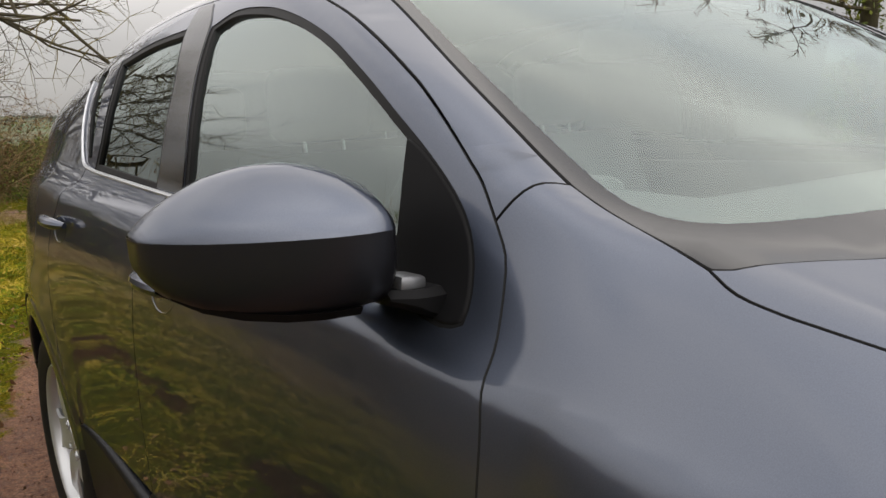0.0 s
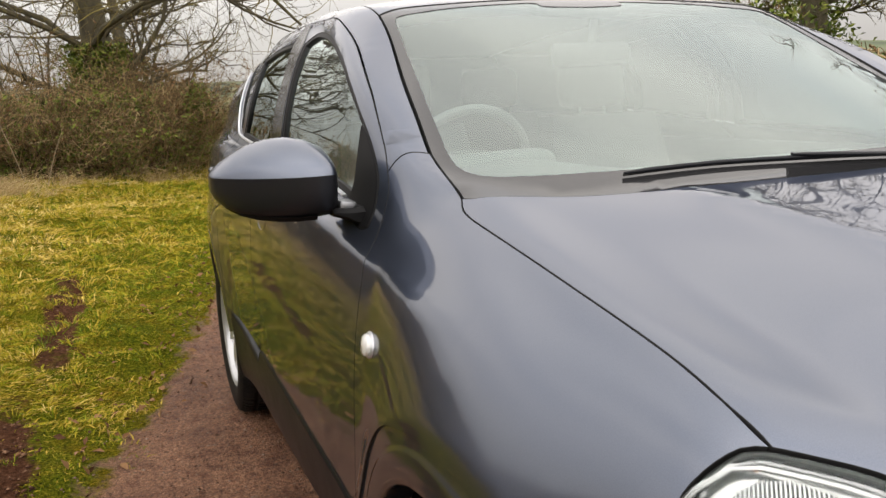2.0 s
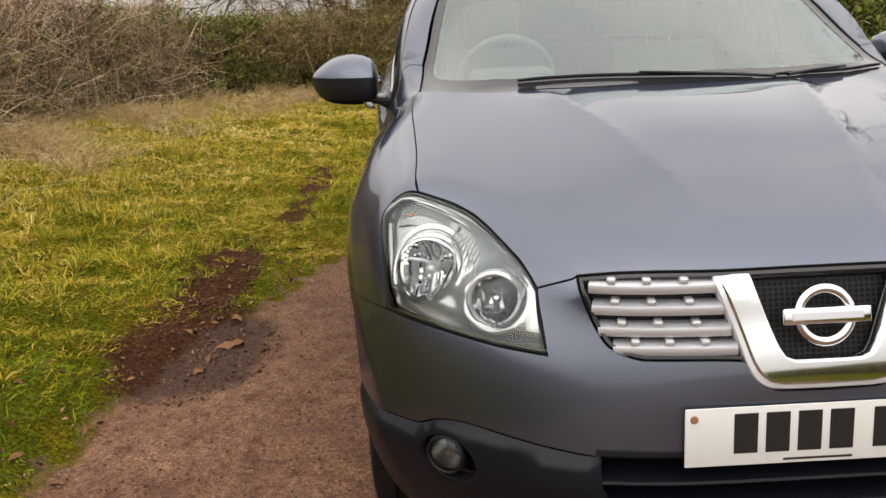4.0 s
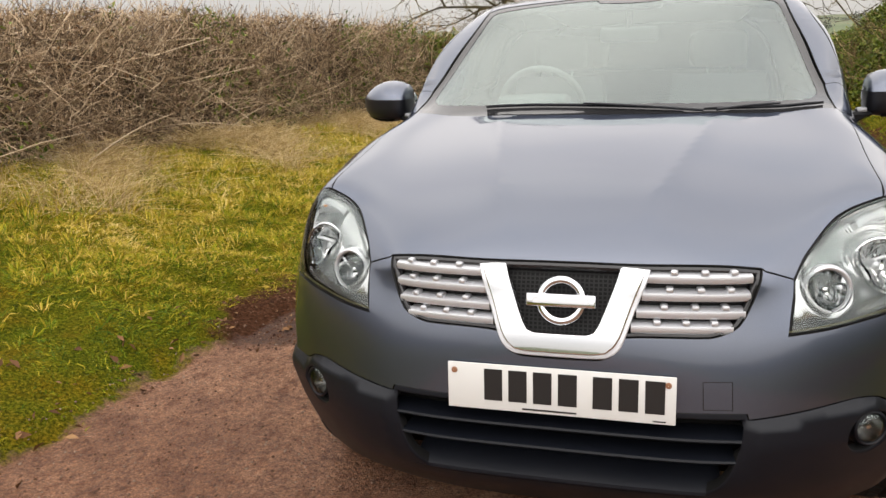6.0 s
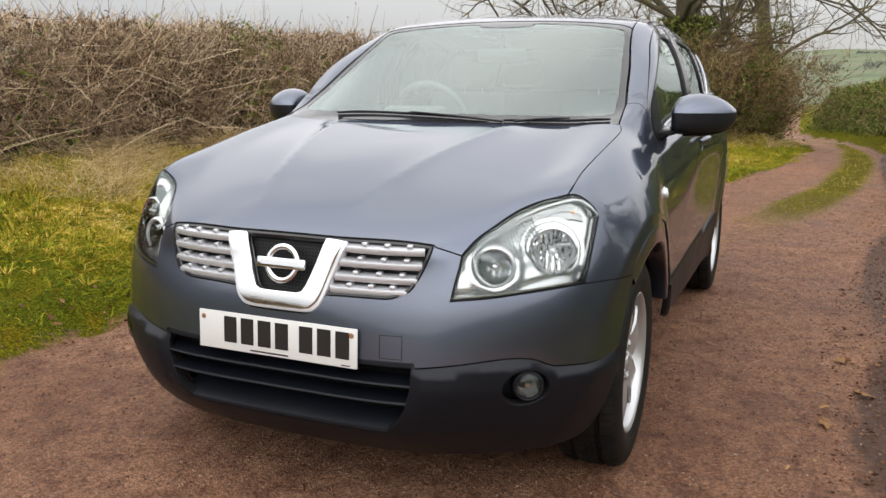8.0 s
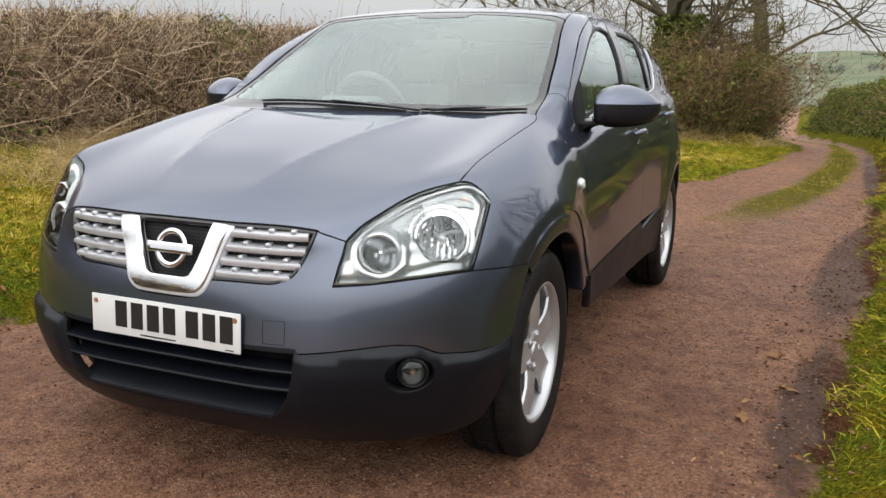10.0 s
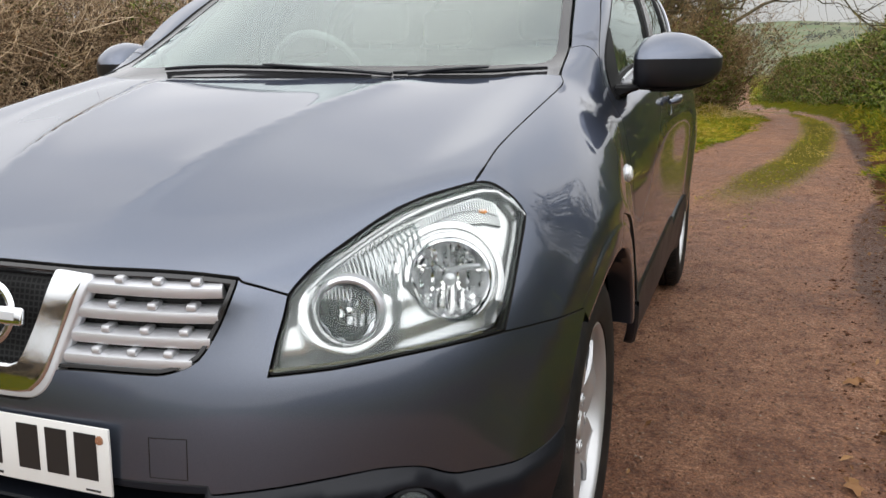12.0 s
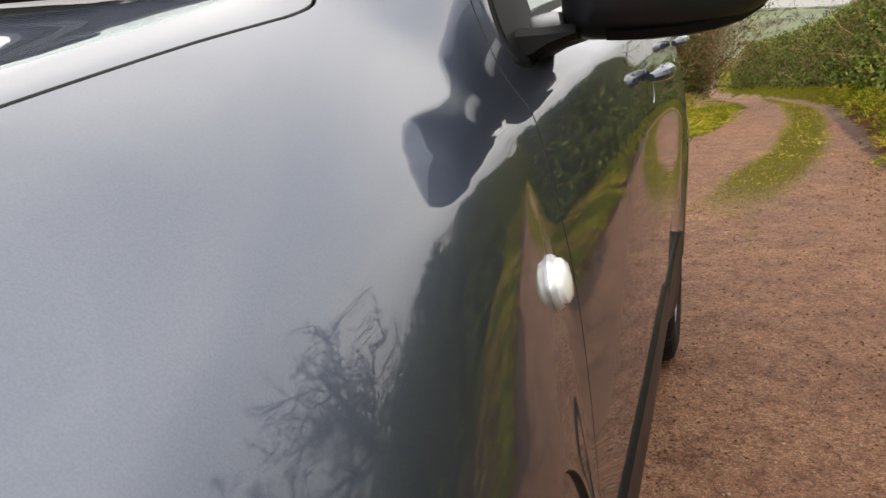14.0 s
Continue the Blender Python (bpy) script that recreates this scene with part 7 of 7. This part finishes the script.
DISC = material("brake_disc_steel", (0.28, 0.26, 0.24), 0.4, 0.9)
tyre_b, rim_b, disc_b, back_b, bolt_b, well_b = wheel_meshes()
proto = part("wheel", rim_b, ALLOY, car, "silver five-spoke alloy wheel on a muddy black tyre", angle=40)
parts_ = [part("tyre", tyre_b, RUBBER, proto, "black road tyre with open tread blocks", angle=30), part("brake_disc", disc_b, DISC, proto), part("spoke_gap_shade", back_b, BLACK, proto)]
for k in range(5):
    a = 2 * math.pi * (k + 0.5) / 5
    for b_, m_, n_ in ((bolt_b, ALLOY, "wheel_bolt"), (well_b, ALLOY, "bolt_recess")):
        parts_.append(part(n_, moved(b_.copy(), Matrix.Translation((0, .057 * math.sin(a), .057 * math.cos(a)))), m_, proto))
for s, y, spin, steer in ((1, .055, 10, 1), (-1, .055, 40, 1), (1, 2.64, 60, 0), (-1, 2.64, 25, 0)):
    m = pose(s * .762, y, .343, 0, 0, (0 if s > 0 else 180) + steer) @ Matrix.Rotation(radians(spin), 4, "X")
    if s > 0 and y < 1:
        proto.matrix_local = m
    else:
        w = proto.copy()
        scene.collection.objects.link(w)
        w.parent = car
        w.matrix_local = m
        for o in parts_:
            q = o.copy()
            scene.collection.objects.link(q)
            q.parent = w


# door mirrors
HINGE = material("dark_silver_hinge", (0.22, 0.225, 0.235), 0.4, 0.8)


def mirror_body(s):
    secs = [(.838, .700, .800, 1.066, 1.150), (.843, .682, .825, 1.056, 1.172), (.856, .668, .838, 1.051, 1.190), (.885, .664, .845, 1.049, 1.202), (.92, .672, .850, 1.048, 1.207), (.955, .690, .856, 1.049, 1.204), (.99, .716, .862, 1.053, 1.194), (1.02, .748, .868, 1.061, 1.178), (1.042, .780, .873, 1.074, 1.162), (1.056, .808, .874, 1.090, 1.148), (1.063, .828, .870, 1.104, 1.139)]
    shell, rows = bmesh.new(), []
    for x, y0, y1, z0, z1 in secs:
        cy, hy = (y0 + y1) / 2, (y1 - y0) / 2
        bend = lambda v, e=.62: math.copysign(abs(v) ** e, v)
        mid = 1.134
        row = []
        for k in range(36):
            a = 2 * math.pi * k / 36
            tall = max(z1 - mid, .004) * bend(math.sin(a), .88) if math.sin(a) > 0 else max(mid - z0, .004) * bend(math.sin(a))
            rake = .45 * hy * max(math.sin(a), 0) ** 1.4
            row.append(shell.verts.new((s * x, min(cy - hy * bend(math.cos(a), .92 if math.sin(a) > 0 else .62) + rake, y1), mid + tall)))
        rows.append(row)
    halves = []
    for lo, hi in ((0, 18), (18, 36)):
        half = bmesh.new()
        grid = [[half.verts.new(r[k % 36].co) for k in range(lo, hi + 1)] for r in rows]
        for a, b in zip(grid, grid[1:]):
            for k in range(hi - lo):
                half.faces.new((a[k], a[k + 1], b[k + 1], b[k]) if s > 0 else (a[k], b[k], b[k + 1], a[k + 1]))
        half.faces.new(grid[0])
        half.faces.new(grid[-1])
        bmesh.ops.recalc_face_normals(half, faces=half.faces)
        halves.append(half)
    shell.free()
    shell, lower_half_ = halves
    top = part("door_mirror", shell, PAINT, car, "door mirror with a body-coloured cap on a black base", angle=60)
    part("mirror_housing", lower_half_, HOUSE_BLACK, top, "black plastic lower housing", angle=60)
    sole, rows = bmesh.new(), []
    for x, y0, y1, z0, z1 in secs[3:-2]:
        rows.append([sole.verts.new((s * x, y, z)) for y, z in ((y0 + .022, z0 + .008), (y0 + .030, z0 - .001), (y1 - .012, z0 - .001), (y1 - .004, z0 + .008))])
    for a, b in zip(rows, rows[1:]):
        for k in range(4):
            sole.faces.new((a[k], a[(k + 1) % 4], b[(k + 1) % 4], b[k]))
    bmesh.ops.recalc_face_normals(sole, faces=sole.faces)
    part("mirror_sole", sole, SAILBLACK, top, "black plastic strip under the shell", angle=40)
    arm = bmesh.new()
    rows = []
    for x, y0, y1, z0, z1 in ((.795, .665, .760, 1.030, 1.066), (.812, .665, .765, 1.034, 1.066), (.83, .668, .775, 1.044, 1.066), (.855, .682, .80, 1.052, 1.068)):
        rows.append([arm.verts.new((s * x, y, z)) for y, z in ((y0, z0 + .006), (y0 + .008, z0), (y1, z0), (y1, z1), (y0 + .01, z1), (y0, z1 - .008))])
    for a, b in zip(rows, rows[1:]):
        for k in range(6):
            arm.faces.new((a[k], a[(k + 1) % 6], b[(k + 1) % 6], b[k]))
    arm.faces.new(rows[0])
    arm.faces.new(rev(rows[-1]))
    bmesh.ops.recalc_face_normals(arm, faces=arm.faces)
    part("mirror_arm", arm, SAILBLACK, top)
    part("mirror_hinge", moved(slab(.034, .045, .020, .006, 2), Matrix.Translation((s * .824, .705, 1.070)) @ pose(0, 0, 0, 0, -8 * s, 0)), HINGE, top)
    glass_b = moved(slab(.150, .004, .085, .03, 4), Matrix.Translation((s * .925, .856, 1.118)))
    part("mirror_glass", glass_b, CHROME, top)


for s in SIDES:
    mirror_body(s)

# tail: plain rear end that closes the body
tail = [(.79, 3.22, .54), (.79, 3.22, .90), (.72, 3.1, 1.20), (.60, 2.98, 1.41), (.50, 2.88, 1.475)]
panel("tailgate", outline(*mirrored([[(0, 3.42, .54), (.5, 3.38, .54), (.79, 3.22, .54)], tail, [(.50, 2.88, 1.475), (.25, 2.95, 1.485), (0, 2.97, 1.49)]])), Along(0, -1, -.2), PAINTED, car, h=0.08)
panel("rear_bumper", outline(*mirrored([[(0, 3.42, .535), (.5, 3.38, .535), (.79, 3.22, .535), (.85, 3.08, .535)], [(.85, 3.08, .535), (.80, 3.1, .32)], [(.80, 3.1, .32), (.5, 3.3, .3), (0, 3.34, .3)]])), Along(0, -1, -.05), (PLASTIC, PLASTIC), car, h=0.08)

# underbody and inner walls that keep the gaps dark
under = joined(moved(slab(1.30, 3.3, .06, .02), Matrix.Translation((0, 1.35, .29))), moved(slab(1.02, 1.0, .46, .03), Matrix.Translation((0, -.03, .50))), moved(slab(1.0, 1.5, .30, .03), Matrix.Translation((0, 2.5, .42))))
part("underbody", under, BLACK, car)
part("bulkhead", joined(moved(slab(1.36, .03, .62, .01), Matrix.Translation((0, .52, .72))), moved(slab(1.2, .30, .02, .005), Matrix.Translation((0, .40, 1.045)))), BLACK, car)
for s in SIDES:
    part("door_lining", moved(slab(.03, 2.1, .75, .01), Matrix.Translation((s * .755, 1.55, .70))), DASH, car)

# ---------------------------------------------------------------- the cabin
def loft(rows, caps=True):
    bm = bmesh.new()
    rs = [[bm.verts.new(p) for p in r] for r in rows]
    n = len(rs[0])
    for a, b in zip(rs, rs[1:]):
        for k in range(n):
            bm.faces.new((a[k], a[(k + 1) % n], b[(k + 1) % n], b[k]))
    if caps:
        bm.faces.new(rs[0])
        bm.faces.new(list(reversed(rs[-1])))
    bmesh.ops.recalc_face_normals(bm, faces=bm.faces)
    return bm


rows = []
for k in range(13):
    x = -.70 + 1.40 * k / 12
    hood = .045 * math.exp(-((x + .37) / .17) ** 2)
    bow = .06 * (1 - (x / .7) ** 2)
    rows.append([(x, .50 - bow, 1.06), (x, .60 - bow * .5, 1.088), (x, .80, 1.075 + hood), (x, .98, 1.06 + hood * 1.3), (x, 1.04, 1.02 + hood), (x, 1.05, .85), (x, .95, .70), (x, .52, .70)])
dash = part("dashboard", loft(rows), DASH, car, "dark grey dashboard behind the windscreen", angle=50)
part("instrument_binnacle", moved(slab(.30, .12, .08, .03, 3), Matrix.Translation((-.37, .98, 1.09))), DASH, dash)
wheel_rim = revolve([(.014 * math.cos(a), .178 + .014 * math.sin(a)) for a in [2 * math.pi * k / 10 for k in range(10)]], 48, True)
WM = Matrix.Translation((-.37, 1.17, 1.07)) @ pose(0, 0, 0, 0, 0, 90) @ pose(0, 0, 0, 0, -24, 0)
sw = part("steering_wheel", moved(wheel_rim, WM), DASH, car, "dark steering wheel with three spokes")
hub_ = joined(moved(slab(.05, .14, .12, .03, 3), WM), moved(slab(.02, .34, .035, .008, 2), WM), moved(slab(.02, .04, .17, .008, 2), WM @ Matrix.Translation((0, 0, -.09))))
part("steering_hub", hub_, DASH, sw)


def seat(x, y, wide, rear=False):
    back = []
    for f in range(8):
        t = f / 7
        z = .62 + .56 * t
        yy = y + .16 * t
        w = wide * (1 - .18 * t ** 2)
        d = .07
        back.append([(x + w * c, yy + d * q, z) for c, q in ((-.5, -.9), (-.42, -1.15), (-.2, -.9), (.2, -.9), (.42, -1.15), (.5, -.9), (.5, .6), (0, .9), (-.5, .6))])
    st = part("rear_seat" if rear else "front_seat", loft(back), FABRIC, car, "grey fabric seat with headrest", angle=60)
    part("seat_cushion", moved(slab(wide, .50, .16, .05, 3), Matrix.Translation((x, y - .24, .58))), FABRIC, st)
    for hx in ((0,) if not rear else (-.35, .35)):
        part("headrest", moved(slab(.25, .09, .17, .04, 4), Matrix.Translation((x + hx, y + .19, 1.29))), FABRIC, st)
        for px in (-.05, .05):
            part("headrest_post", tube([(x + hx + px, y + .18, 1.15), (x + hx + px, y + .19, 1.25)], .006, 8), CHROME, st)


seat(-.37, 1.55, .50)
seat(.37, 1.55, .50)
seat(0, 2.36, 1.28, True)
# inner mirror with its housing at the top of the screen, roof lining
mp, mn = on_skin((0, 1.10, 1.46), SCREENWAY, -.05)
rv = part("inner_mirror", moved(slab(.24, .035, .065, .015, 3), Matrix.Translation((mp[0], mp[1] + .02, mp[2] - .06))), GLOSSBLACK, car, "dark inner mirror under the screen's top")
part("mirror_stem", tube([(mp[0], mp[1], mp[2] + .03), (mp[0], mp[1] + .02, mp[2] - .05)], .012, 8), GLOSSBLACK, rv)
panel("headlining", outline(*mirrored([rev(SCREEN_TOP), DITCH, [(.50, 2.88, 1.475), (.25, 2.95, 1.485), (0, 2.97, 1.49)]])), TOP, (LINING, LINING), car, h=0.08, raise_by=-0.03, depth=0.01)
